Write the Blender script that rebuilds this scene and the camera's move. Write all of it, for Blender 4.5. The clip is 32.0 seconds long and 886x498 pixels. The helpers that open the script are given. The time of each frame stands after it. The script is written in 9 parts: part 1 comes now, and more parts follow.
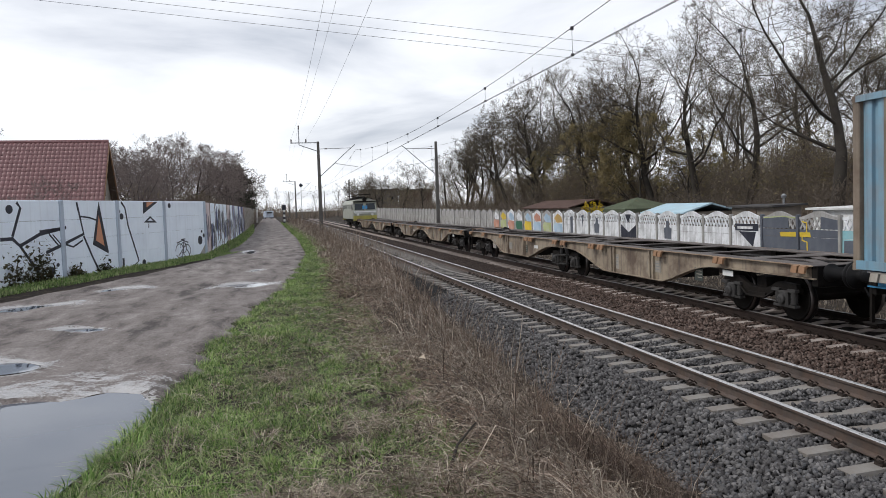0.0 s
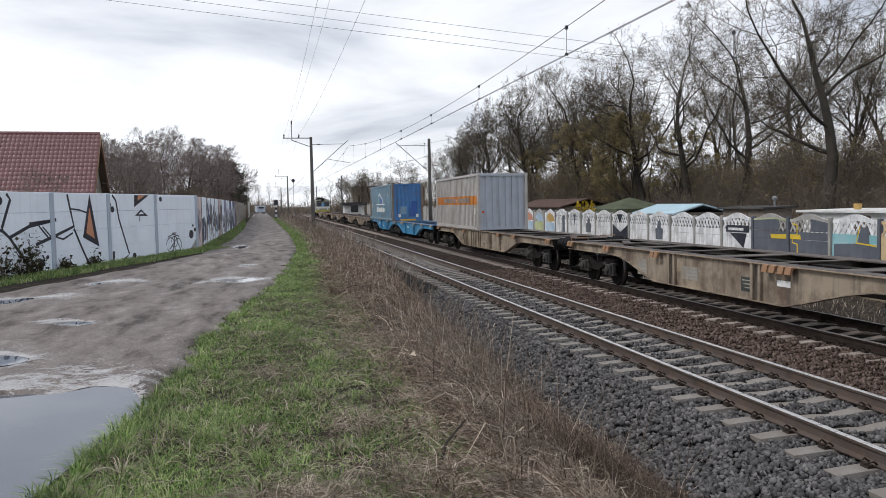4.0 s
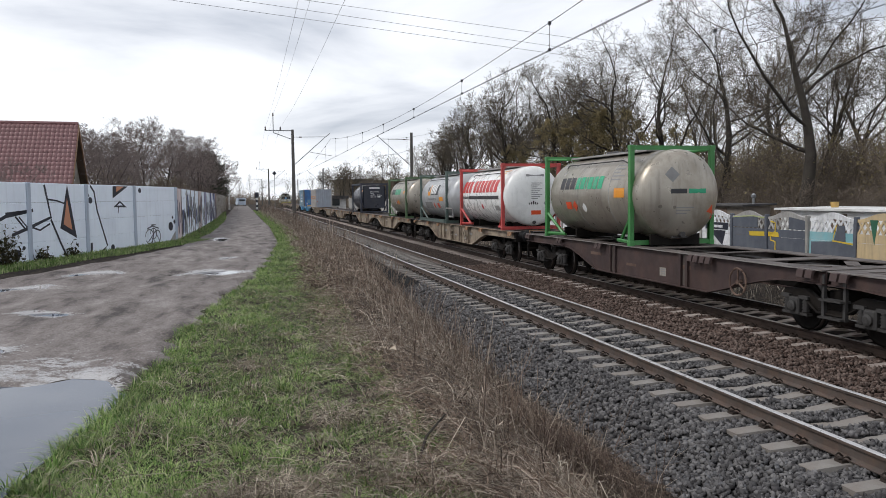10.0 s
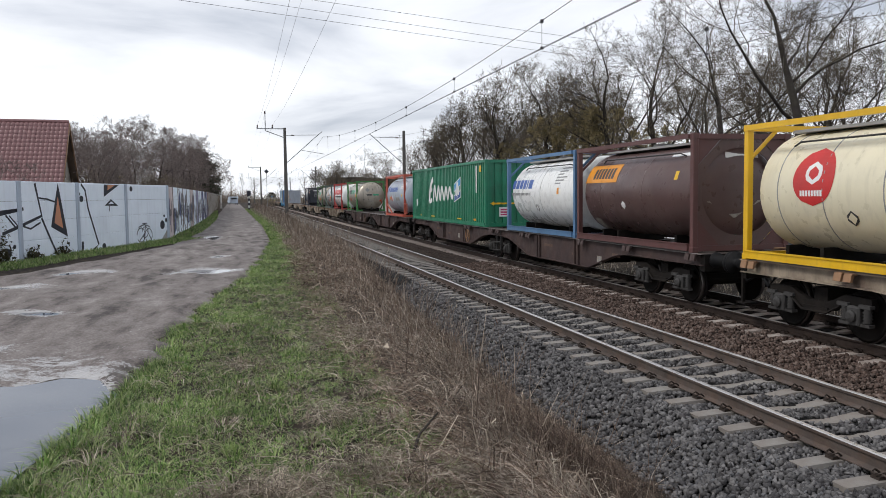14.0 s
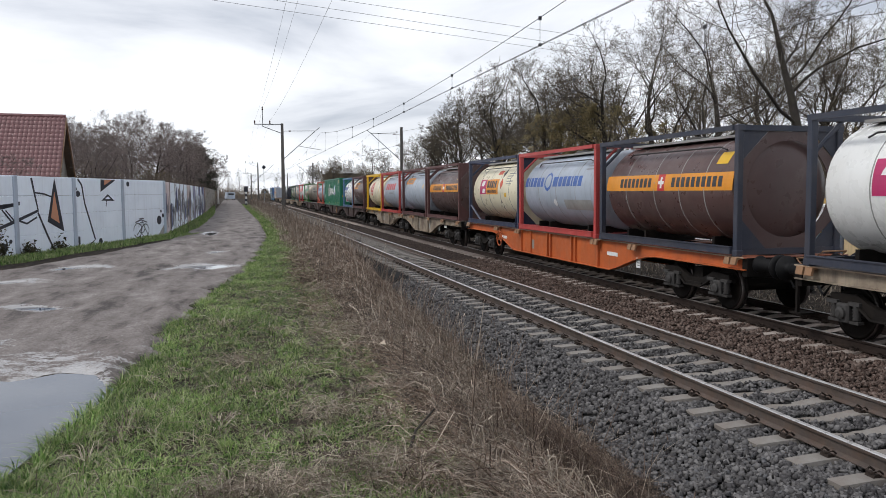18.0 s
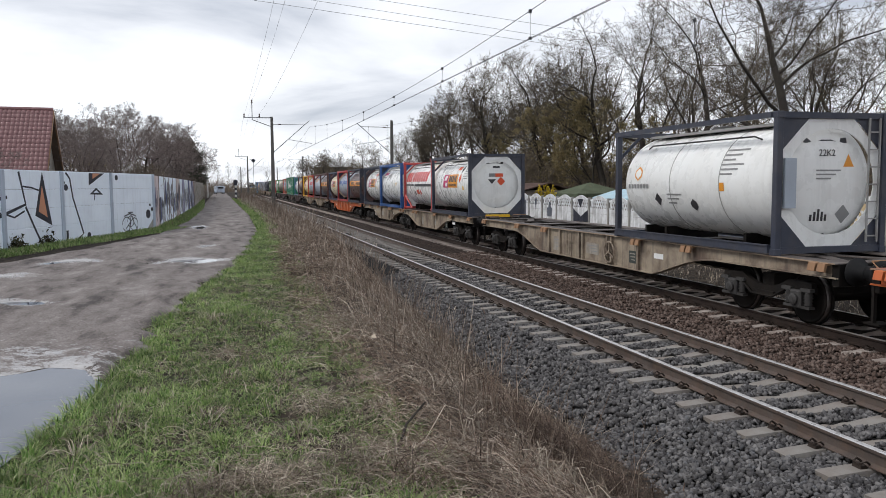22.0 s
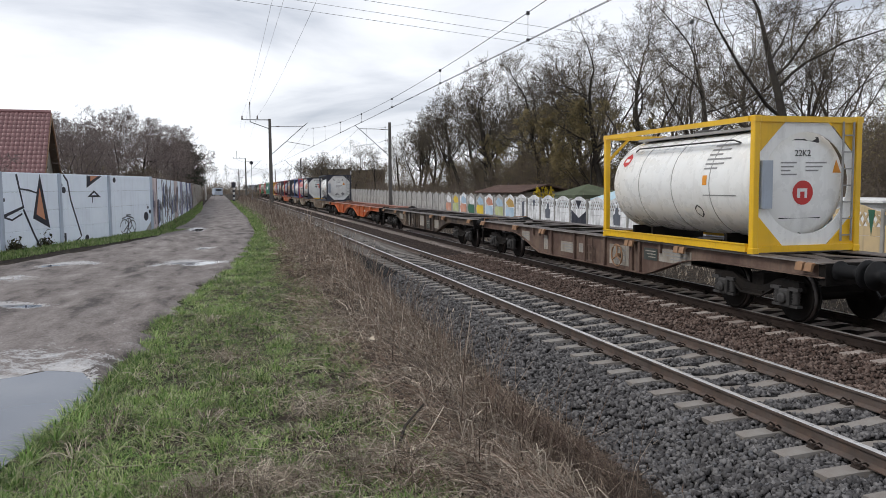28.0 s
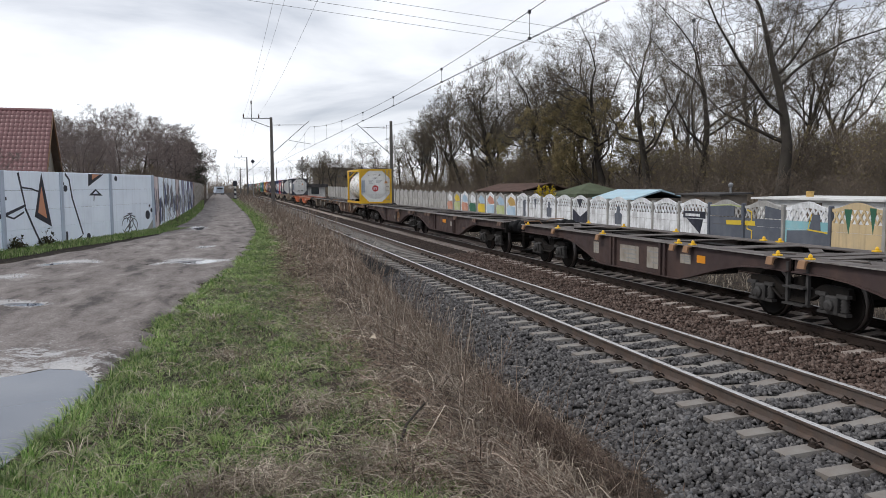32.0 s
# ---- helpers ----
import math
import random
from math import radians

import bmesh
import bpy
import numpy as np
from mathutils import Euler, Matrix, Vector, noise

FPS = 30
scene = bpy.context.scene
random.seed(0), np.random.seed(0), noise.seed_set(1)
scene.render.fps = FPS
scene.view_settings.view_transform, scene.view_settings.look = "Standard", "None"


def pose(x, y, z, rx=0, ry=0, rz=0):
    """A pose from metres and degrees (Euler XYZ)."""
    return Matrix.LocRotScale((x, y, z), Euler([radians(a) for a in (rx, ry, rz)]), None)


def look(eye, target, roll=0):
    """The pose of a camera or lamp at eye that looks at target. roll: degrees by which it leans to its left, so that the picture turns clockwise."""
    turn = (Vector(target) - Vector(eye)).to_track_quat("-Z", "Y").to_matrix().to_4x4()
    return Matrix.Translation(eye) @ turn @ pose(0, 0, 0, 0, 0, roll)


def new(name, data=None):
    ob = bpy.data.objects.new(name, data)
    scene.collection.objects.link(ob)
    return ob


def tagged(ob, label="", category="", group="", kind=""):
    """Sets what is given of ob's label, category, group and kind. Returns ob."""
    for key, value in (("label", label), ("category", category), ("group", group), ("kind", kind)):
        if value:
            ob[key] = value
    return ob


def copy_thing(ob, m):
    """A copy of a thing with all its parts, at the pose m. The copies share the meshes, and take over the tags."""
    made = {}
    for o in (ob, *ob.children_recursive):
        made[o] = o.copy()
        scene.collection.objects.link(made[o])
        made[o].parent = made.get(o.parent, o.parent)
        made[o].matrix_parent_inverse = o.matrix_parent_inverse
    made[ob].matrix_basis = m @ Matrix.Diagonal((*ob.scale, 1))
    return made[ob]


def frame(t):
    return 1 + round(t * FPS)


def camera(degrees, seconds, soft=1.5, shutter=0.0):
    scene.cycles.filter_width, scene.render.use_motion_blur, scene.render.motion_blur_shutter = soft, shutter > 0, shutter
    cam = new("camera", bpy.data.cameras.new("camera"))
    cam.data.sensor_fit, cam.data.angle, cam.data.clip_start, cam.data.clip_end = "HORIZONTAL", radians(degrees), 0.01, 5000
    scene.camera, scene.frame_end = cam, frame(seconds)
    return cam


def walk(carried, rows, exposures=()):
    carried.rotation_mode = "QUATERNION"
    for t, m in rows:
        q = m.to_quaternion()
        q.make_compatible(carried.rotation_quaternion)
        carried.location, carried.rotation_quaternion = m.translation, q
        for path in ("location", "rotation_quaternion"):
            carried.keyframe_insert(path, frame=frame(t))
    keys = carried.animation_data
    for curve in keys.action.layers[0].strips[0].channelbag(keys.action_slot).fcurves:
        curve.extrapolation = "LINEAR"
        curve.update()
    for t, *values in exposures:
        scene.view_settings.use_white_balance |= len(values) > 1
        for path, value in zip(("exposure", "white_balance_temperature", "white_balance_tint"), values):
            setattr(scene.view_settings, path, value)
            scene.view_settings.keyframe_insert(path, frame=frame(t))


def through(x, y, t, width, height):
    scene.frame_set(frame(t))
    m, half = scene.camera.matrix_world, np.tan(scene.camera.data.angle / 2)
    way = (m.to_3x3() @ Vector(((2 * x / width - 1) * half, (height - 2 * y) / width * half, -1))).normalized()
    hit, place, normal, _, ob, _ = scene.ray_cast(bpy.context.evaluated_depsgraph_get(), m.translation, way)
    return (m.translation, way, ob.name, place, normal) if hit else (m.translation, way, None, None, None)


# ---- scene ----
# ---- camera ----
EYE = Vector((0.0, 0.0, 2.495))


def aim(yaw, pitch, roll):
    """The camera's pose: degrees to the right of the track's line, upwards, and of lean."""
    return Matrix.Translation(EYE) @ pose(0, 0, 0, 90 + pitch, 0, -yaw) @ pose(0, 0, 0, 0, 0, roll)


cam = camera(59.2, 32.0, soft=0.75, shutter=0.0)
walk(cam, [
    (0, aim(11.90, -3.17, -1.95)),
    (0.5, aim(11.91, -3.21, -1.87)),
    (1, aim(11.95, -3.32, -1.78)),
    (1.5, aim(12.02, -3.40, -1.69)),
    (2, aim(12.12, -3.39, -1.54)),
    (2.5, aim(12.21, -3.39, -1.37)),
    (3, aim(12.29, -3.44, -1.21)),
    (3.5, aim(12.41, -3.38, -1.17)),
    (5.5, aim(12.80, -3.38, -1.02)),
    (6, aim(13.01, -3.37, -0.90)),
    (6.5, aim(13.16, -3.38, -0.83)),
    (7, aim(13.25, -3.49, -0.88)),
    (7.5, aim(13.34, -3.65, -0.83)),
    (8, aim(13.45, -3.73, -0.70)),
    (8.5, aim(13.56, -3.78, -0.65)),
    (9, aim(13.60, -3.77, -0.64)),
    (9.5, aim(13.69, -3.75, -0.58)),
    (10, aim(13.86, -3.81, -0.59)),
    (10.5, aim(14.01, -3.81, -0.60)),
    (11, aim(14.13, -3.80, -0.68)),
    (11.5, aim(14.25, -3.80, -0.74)),
    (12, aim(14.21, -3.84, -0.79)),
    (12.5, aim(14.15, -3.91, -0.72)),
    (13, aim(14.14, -4.01, -0.70)),
    (13.5, aim(14.23, -3.95, -0.66)),
    (14, aim(14.40, -3.95, -0.64)),
    (14.5, aim(14.55, -3.91, -0.58)),
    (16.5, aim(14.29, -3.83, -0.55)),
    (17, aim(14.22, -3.87, -0.59)),
    (17.5, aim(14.36, -3.99, -0.46)),
    (18, aim(14.61, -4.20, -0.37)),
    (18.5, aim(14.88, -4.34, -0.36)),
    (19, aim(15.09, -4.42, -0.30)),
    (19.5, aim(15.18, -4.40, -0.26)),
    (20, aim(15.25, -4.34, -0.23)),
    (20.5, aim(15.33, -4.34, -0.18)),
    (21, aim(15.33, -4.49, -0.19)),
    (21.5, aim(15.32, -4.69, -0.29)),
    (22, aim(15.31, -4.68, -0.40)),
    (22.5, aim(15.27, -4.80, -0.42)),
    (23, aim(15.33, -4.92, -0.38)),
    (23.5, aim(15.46, -4.92, -0.29)),
    (24, aim(15.51, -4.78, -0.29)),
    (24.5, aim(15.49, -4.66, -0.27)),
    (25, aim(15.44, -4.54, -0.31)),
    (25.5, aim(15.39, -4.50, -0.42)),
    (27.5, aim(15.32, -4.55, -0.42)),
    (28, aim(15.44, -4.55, -0.51)),
    (28.5, aim(15.54, -4.62, -0.55)),
    (29, aim(15.33, -4.67, -0.54)),
    (29.5, aim(15.12, -4.68, -0.54)),
    (30, aim(14.97, -4.63, -0.58)),
    (30.5, aim(14.90, -4.66, -0.63)),
    (31, aim(15.00, -4.72, -0.61)),
    (31.5, aim(15.20, -4.72, -0.51)),
    (32, aim(15.34, -4.65, -0.49)),
])

# ---- world, sun ----
world = bpy.data.worlds.new("overcast_sky")
scene.world = world
world.use_nodes = True


def build_sky():
    nt = world.node_tree
    n, l = nt.nodes, nt.links
    n.clear()
    out = n.new("ShaderNodeOutputWorld")
    bg = n.new("ShaderNodeBackground")
    sky = n.new("ShaderNodeTexSky")
    sky.sky_type = "NISHITA"
    sky.sun_disc = False
    sky.sun_elevation = radians(46)
    sky.sun_rotation = radians(-84.6)
    dim = n.new("ShaderNodeMix")
    dim.data_type, dim.blend_type = "RGBA", "MULTIPLY"
    dim.inputs["Factor"].default_value = 1.0
    dim.inputs["B"].default_value = (0.1, 0.1, 0.1, 1)
    l.new(sky.outputs["Color"], dim.inputs["A"])
    tc = n.new("ShaderNodeTexCoord")
    sep = n.new("ShaderNodeSeparateXYZ")
    l.new(tc.outputs["Generated"], sep.inputs[0])
    # clouds lie in a flat layer: stretch the direction by its height
    up = n.new("ShaderNodeMath")
    up.operation = "ADD"
    up.inputs[1].default_value = 0.16
    l.new(sep.outputs["Z"], up.inputs[0])
    dv = n.new("ShaderNodeVectorMath")
    dv.operation = "DIVIDE"
    comb = n.new("ShaderNodeCombineXYZ")
    for k in range(3):
        l.new(up.outputs[0], comb.inputs[k])
    l.new(tc.outputs["Generated"], dv.inputs[0])
    l.new(comb.outputs[0], dv.inputs[1])
    flat = n.new("ShaderNodeMapping")
    flat.inputs["Scale"].default_value = (0.9, 0.9, 0.05)
    flat.inputs["Location"].default_value = (3.4, 0.35, 0)
    flat.inputs["Rotation"].default_value = (0, 0, radians(24))
    l.new(dv.outputs[0], flat.inputs["Vector"])
    big = n.new("ShaderNodeTexNoise")
    big.inputs["Scale"].default_value = 0.95
    big.inputs["Detail"].default_value = 9
    big.inputs["Roughness"].default_value = 0.52
    big.inputs["Distortion"].default_value = 0.35
    l.new(flat.outputs[0], big.inputs["Vector"])
    ramp = n.new("ShaderNodeValToRGB")
    e = ramp.color_ramp.elements
    e[0].position, e[0].color = 0.33, (0.54, 0.58, 0.66, 1)
    e[1].position, e[1].color = 0.62, (1.09, 1.12, 1.18, 1)
    mid = e.new(0.42)
    mid.color = (0.76, 0.79, 0.86, 1)
    pale = e.new(0.50)
    pale.color = (0.92, 0.945, 1.0, 1)
    high = n.new("ShaderNodeMapRange")
    high.interpolation_type = "SMOOTHSTEP"
    high.inputs["From Min"].default_value, high.inputs["From Max"].default_value = 0.10, 0.30
    high.inputs["To Min"].default_value, high.inputs["To Max"].default_value = 0.075, -0.085
    l.new(sep.outputs["Z"], high.inputs["Value"])
    total = n.new("ShaderNodeMath")
    total.operation = "ADD"
    l.new(big.outputs["Fac"], total.inputs[0])
    l.new(high.outputs["Result"], total.inputs[1])
    l.new(total.outputs[0], ramp.inputs[0])
    mix = n.new("ShaderNodeMix")
    mix.data_type = "RGBA"
    mix.inputs["Factor"].default_value = 0.90
    l.new(dim.outputs["Result"], mix.inputs["A"])
    l.new(ramp.outputs["Color"], mix.inputs["B"])
    l.new(mix.outputs["Result"], bg.inputs["Color"])
    bg.inputs["Strength"].default_value = 1.08
    l.new(bg.outputs[0], out.inputs[0])


build_sky()
sun = new("sun", bpy.data.lights.new("sun", "SUN"))
sun.data.energy, sun.data.angle, sun.data.color = 1.72, radians(14), (1.0, 0.97, 0.93)
sun.matrix_world = look((-42, 4, 44), (0, 0, 0))
scene.view_settings.exposure = 0.0


# ---- materials ----
def mat(name, base, rough=0.7, metal=0.0, var=0.25, scale=1.5, fine=30.0, bump=0.15, second=None, amount=0.35, streak=0.0, island=0.0,
        tone=(0.06, 0.05, 0.045), per_object=0.0, lo=0.42, hi=0.66, bump_scale=None, spec=0.5):
    """A weathered surface: base colour, grain, stains of a second colour, streaks that run down, relief."""
    m = bpy.data.materials.new(name)
    m.use_nodes = True
    nt = m.node_tree
    n, l = nt.nodes, nt.links
    b = n["Principled BSDF"]
    b.inputs["Metallic"].default_value = metal
    b.inputs["Specular IOR Level"].default_value = spec
    tc = n.new("ShaderNodeTexCoord")

    def tex(sc, det=5.0, rgh=0.55, stretch=None):
        t = n.new("ShaderNodeTexNoise")
        t.inputs["Scale"].default_value, t.inputs["Detail"].default_value, t.inputs["Roughness"].default_value = sc, det, rgh
        if stretch:
            mp = n.new("ShaderNodeMapping")
            mp.inputs["Scale"].default_value = stretch
            l.new(tc.outputs["Object"], mp.inputs["Vector"])
            l.new(mp.outputs[0], t.inputs["Vector"])
        else:
            l.new(tc.outputs["Object"], t.inputs["Vector"])
        return t.outputs["Fac"]

    def blend(fac, a, c, kind="MIX"):
        x = n.new("ShaderNodeMix")
        x.data_type, x.blend_type = "RGBA", kind
        for sock, v in ((x.inputs["Factor"], fac), (x.inputs["A"], a), (x.inputs["B"], c)):
            if isinstance(v, (int, float)):
                sock.default_value = v
            elif isinstance(v, tuple):
                sock.default_value = (*v[:3], 1)
            else:
                l.new(v, sock)
        return x.outputs["Result"]

    def span(v, a, c, d=0.0, e=1.0):
        r = n.new("ShaderNodeMapRange")
        r.inputs["From Min"].default_value, r.inputs["From Max"].default_value = a, c
        r.inputs["To Min"].default_value, r.inputs["To Max"].default_value = d, e
        l.new(v, r.inputs["Value"])
        return r.outputs["Result"]

    col = blend(span(tex(scale * 0.6, 4), 0.3, 0.7), tuple(c * (1 - var) for c in base), tuple(min(1, c * (1 + var)) for c in base))
    col = blend(span(tex(fine, 3), 0.35, 0.65, 0.0, 0.35), col, tuple(c * (1 - 0.5 * var) for c in base))
    if second:
        col = blend(span(tex(scale, 7, 0.65), lo, hi, 0.0, amount), col, second)
    if streak:
        col = blend(span(tex(1.0, 4, 0.6, (7, 7, 0.5)), 0.52, 0.75, 0.0, streak), col, tone)
    if island:
        g = n.new("ShaderNodeNewGeometry")
        col = blend(span(g.outputs["Random Per Island"], 0, 1, 0.0, island), col, second or tone)
    if per_object:
        o = n.new("ShaderNodeObjectInfo")
        col = blend(span(o.outputs["Random"], 0, 1, 0.0, per_object), col, second or tone)
    l.new(col, b.inputs["Base Color"])
    l.new(span(tex(scale * 2.3, 5), 0.3, 0.7, max(0.03, rough - 0.12), min(1, rough + 0.12)), b.inputs["Roughness"])
    if bump:
        bp = n.new("ShaderNodeBump")
        bp.inputs["Strength"].default_value = bump
        bp.inputs["Distance"].default_value = 0.02
        l.new(tex(bump_scale or fine * 1.5, 4, 0.6), bp.inputs["Height"])
        l.new(bp.outputs[0], b.inputs["Normal"])
    return m


def leafy(name, colours, rough=0.6, through=0.25, patch=0.15, size=1.4):
    """Blades, leaves and stems: each island its own tone of the ramp."""
    m = bpy.data.materials.new(name)
    m.use_nodes = True
    nt = m.node_tree
    n, l = nt.nodes, nt.links
    b = n["Principled BSDF"]
    g = n.new("ShaderNodeNewGeometry")
    r = n.new("ShaderNodeValToRGB")
    e = r.color_ramp.elements
    e[0].color, e[1].color = (*colours[0], 1), (*colours[-1], 1)
    for i, c in enumerate(colours[1:-1]):
        e.new((i + 1) / (len(colours) - 1)).color = (*c, 1)
    l.new(g.outputs["Random Per Island"], r.inputs[0])
    tc = n.new("ShaderNodeTexCoord")
    t = n.new("ShaderNodeTexNoise")
    t.inputs["Scale"].default_value = size
    t.inputs["Detail"].default_value = 5
    l.new(tc.outputs["Object"], t.inputs["Vector"])
    x = n.new("ShaderNodeMix")
    x.data_type, x.blend_type = "RGBA", "MULTIPLY"
    x.inputs["Factor"].default_value = 0.7
    l.new(r.outputs[0], x.inputs["A"])
    sharp = n.new("ShaderNodeMapRange")
    sharp.inputs["From Min"].default_value, sharp.inputs["From Max"].default_value = 0.32, 0.68
    sharp.inputs["To Min"].default_value, sharp.inputs["To Max"].default_value = patch, 1.0
    l.new(t.outputs["Fac"], sharp.inputs["Value"])
    l.new(sharp.outputs["Result"], x.inputs["B"])
    hv = n.new("ShaderNodeHueSaturation")
    hv.inputs["Saturation"].default_value = 1.0
    hv.inputs["Value"].default_value = 1.3
    l.new(x.outputs["Result"], hv.inputs["Color"])
    l.new(hv.outputs[0], b.inputs["Base Color"])
    b.inputs["Roughness"].default_value = rough
    b.inputs["Specular IOR Level"].default_value = 0.12
    if through:
        tr = n.new("ShaderNodeBsdfTranslucent")
        l.new(hv.outputs[0], tr.inputs["Color"])
        mx = n.new("ShaderNodeMixShader")
        mx.inputs[0].default_value = through
        l.new(b.outputs[0], mx.inputs[1])
        l.new(tr.outputs[0], mx.inputs[2])
        l.new(mx.outputs[0], n["Material Output"].inputs["Surface"])
    return m


def water_mat():
    m = bpy.data.materials.new("puddle_water")
    m.use_nodes = True
    nt = m.node_tree
    n, l = nt.nodes, nt.links
    b = n["Principled BSDF"]
    b.inputs["Base Color"].default_value = (0.085, 0.10, 0.13, 1)
    b.inputs["Roughness"].default_value = 0.03
    b.inputs["IOR"].default_value = 1.33
    tc, t, bp = n.new("ShaderNodeTexCoord"), n.new("ShaderNodeTexNoise"), n.new("ShaderNodeBump")
    t.inputs["Scale"].default_value = 5
    bp.inputs["Strength"].default_value, bp.inputs["Distance"].default_value = 0.03, 0.01
    l.new(tc.outputs["Object"], t.inputs["Vector"])
    l.new(t.outputs["Fac"], bp.inputs["Height"])
    l.new(bp.outputs[0], b.inputs["Normal"])
    return m


def road_mat():
    """Trodden earth and gravel: pale dry ridges, dark damp ruts, smooth and paled by painted glint where the mesh's wet
    mask says mud.
    """
    m = bpy.data.materials.new("muddy_track")
    m.use_nodes = True
    nt = m.node_tree
    n, l = nt.nodes, nt.links
    b = n["Principled BSDF"]
    tc = n.new("ShaderNodeTexCoord")

    def noise_at(sc, det, stretch=(1, 1, 1)):
        mp, t = n.new("ShaderNodeMapping"), n.new("ShaderNodeTexNoise")
        mp.inputs["Scale"].default_value = stretch
        t.inputs["Scale"].default_value, t.inputs["Detail"].default_value, t.inputs["Roughness"].default_value = sc, det, 0.62
        l.new(tc.outputs["Object"], mp.inputs["Vector"])
        l.new(mp.outputs[0], t.inputs["Vector"])
        return t.outputs["Fac"]

    def ramp(v, *stops):
        r = n.new("ShaderNodeValToRGB")
        e = r.color_ramp.elements
        e[0].position, e[0].color = stops[0][0], (*stops[0][1], 1)
        e[1].position, e[1].color = stops[-1][0], (*stops[-1][1], 1)
        for p, c in stops[1:-1]:
            e.new(p).color = (*c, 1)
        l.new(v, r.inputs[0])
        return r.outputs[0]

    def mixed(f, a, c, kind="MIX"):
        x = n.new("ShaderNodeMix")
        x.data_type, x.blend_type = "RGBA", kind
        for sock, v in ((x.inputs["Factor"], f), (x.inputs["A"], a), (x.inputs["B"], c)):
            if isinstance(v, float):
                sock.default_value = v
            elif isinstance(v, tuple):
                sock.default_value = (*v, 1)
            else:
                l.new(v, sock)
        return x.outputs["Result"]

    long = noise_at(1.5, 9, (1.7, 0.5, 1))
    col = ramp(long, (0.34, (0.06, 0.048, 0.044)), (0.46, (0.19, 0.162, 0.152)), (0.56, (0.24, 0.212, 0.20)), (0.68, (0.33, 0.30, 0.288)))
    col = mixed(0.75, col, ramp(noise_at(38, 5), (0.36, (0.34, 0.32, 0.30)), (0.6, (1.0, 1.0, 1.0))), "MULTIPLY")
    col = mixed(0.6, col, ramp(noise_at(4.5, 6, (1.3, 0.8, 1)), (0.36, (0.58, 0.55, 0.53)), (0.60, (1.0, 1.0, 1.0))), "MULTIPLY")
    at = n.new("ShaderNodeAttribute")
    at.attribute_name = "wet"
    edge = n.new("ShaderNodeMath")
    edge.operation = "MULTIPLY_ADD"
    l.new(noise_at(7, 10, (0.7, 1.2, 1)), edge.inputs[0])
    edge.inputs[1].default_value = 2.2
    edge.inputs[2].default_value = -1.12
    crumb = n.new("ShaderNodeMath")
    crumb.operation = "MULTIPLY_ADD"
    l.new(noise_at(34, 5), crumb.inputs[0])
    crumb.inputs[1].default_value = 1.7
    l.new(edge.outputs[0], crumb.inputs[2])
    low = n.new("ShaderNodeMath")
    low.operation = "SUBTRACT"
    l.new(crumb.outputs[0], low.inputs[0])
    low.inputs[1].default_value = 0.85
    add = n.new("ShaderNodeMath")
    add.operation = "ADD"
    l.new(low.outputs[0], add.inputs[0])
    l.new(at.outputs["Fac"], add.inputs[1])
    wet = n.new("ShaderNodeMapRange")
    wet.inputs["From Min"].default_value, wet.inputs["From Max"].default_value = 0.45, 0.62
    l.new(add.outputs[0], wet.inputs["Value"])
    # wet mud turns pale: sky glint painted into the base colour
    col = mixed(wet.outputs["Result"], col, (0.40, 0.39, 0.385))
    l.new(col, b.inputs["Base Color"])
    ro = n.new("ShaderNodeMapRange")
    ro.inputs["To Min"].default_value, ro.inputs["To Max"].default_value = 0.8, 0.16
    l.new(wet.outputs["Result"], ro.inputs["Value"])
    l.new(ro.outputs["Result"], b.inputs["Roughness"])
    bp = n.new("ShaderNodeBump")
    bp.inputs["Strength"].default_value, bp.inputs["Distance"].default_value = 0.7, 0.03
    l.new(noise_at(15, 8), bp.inputs["Height"])
    l.new(bp.outputs[0], b.inputs["Normal"])
    return m


def gravel_mat(name, a, c, size):
    """Broken stone seen as a bed: cells of differing tone, joints sunk and darkened."""
    m = bpy.data.materials.new(name)
    m.use_nodes = True
    nt = m.node_tree
    n, l = nt.nodes, nt.links
    b = n["Principled BSDF"]
    tc, v, v2 = n.new("ShaderNodeTexCoord"), n.new("ShaderNodeTexVoronoi"), n.new("ShaderNodeTexVoronoi")
    v2.feature = "DISTANCE_TO_EDGE"
    for x in (v, v2):
        x.inputs["Scale"].default_value = 1 / size
        l.new(tc.outputs["Object"], x.inputs["Vector"])
    r = n.new("ShaderNodeValToRGB")
    r.color_ramp.elements[0].color, r.color_ramp.elements[1].color = (*a, 1), (*c, 1)
    sp = n.new("ShaderNodeSeparateColor")
    l.new(v.outputs["Color"], sp.inputs[0])
    l.new(sp.outputs[0], r.inputs[0])
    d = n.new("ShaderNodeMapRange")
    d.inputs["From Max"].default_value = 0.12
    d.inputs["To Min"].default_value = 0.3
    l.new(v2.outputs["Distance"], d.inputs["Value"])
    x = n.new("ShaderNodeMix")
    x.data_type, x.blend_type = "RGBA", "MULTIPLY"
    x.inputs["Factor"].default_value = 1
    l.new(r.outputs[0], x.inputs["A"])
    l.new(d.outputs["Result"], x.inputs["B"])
    l.new(x.outputs["Result"], b.inputs["Base Color"])
    b.inputs["Roughness"].default_value = 0.85
    b.inputs["Specular IOR Level"].default_value = 0.12
    bp = n.new("ShaderNodeBump")
    bp.inputs["Strength"].default_value, bp.inputs["Distance"].default_value = 1.0, 0.04
    l.new(v2.outputs["Distance"], bp.inputs["Height"])
    l.new(bp.outputs[0], b.inputs["Normal"])
    return m


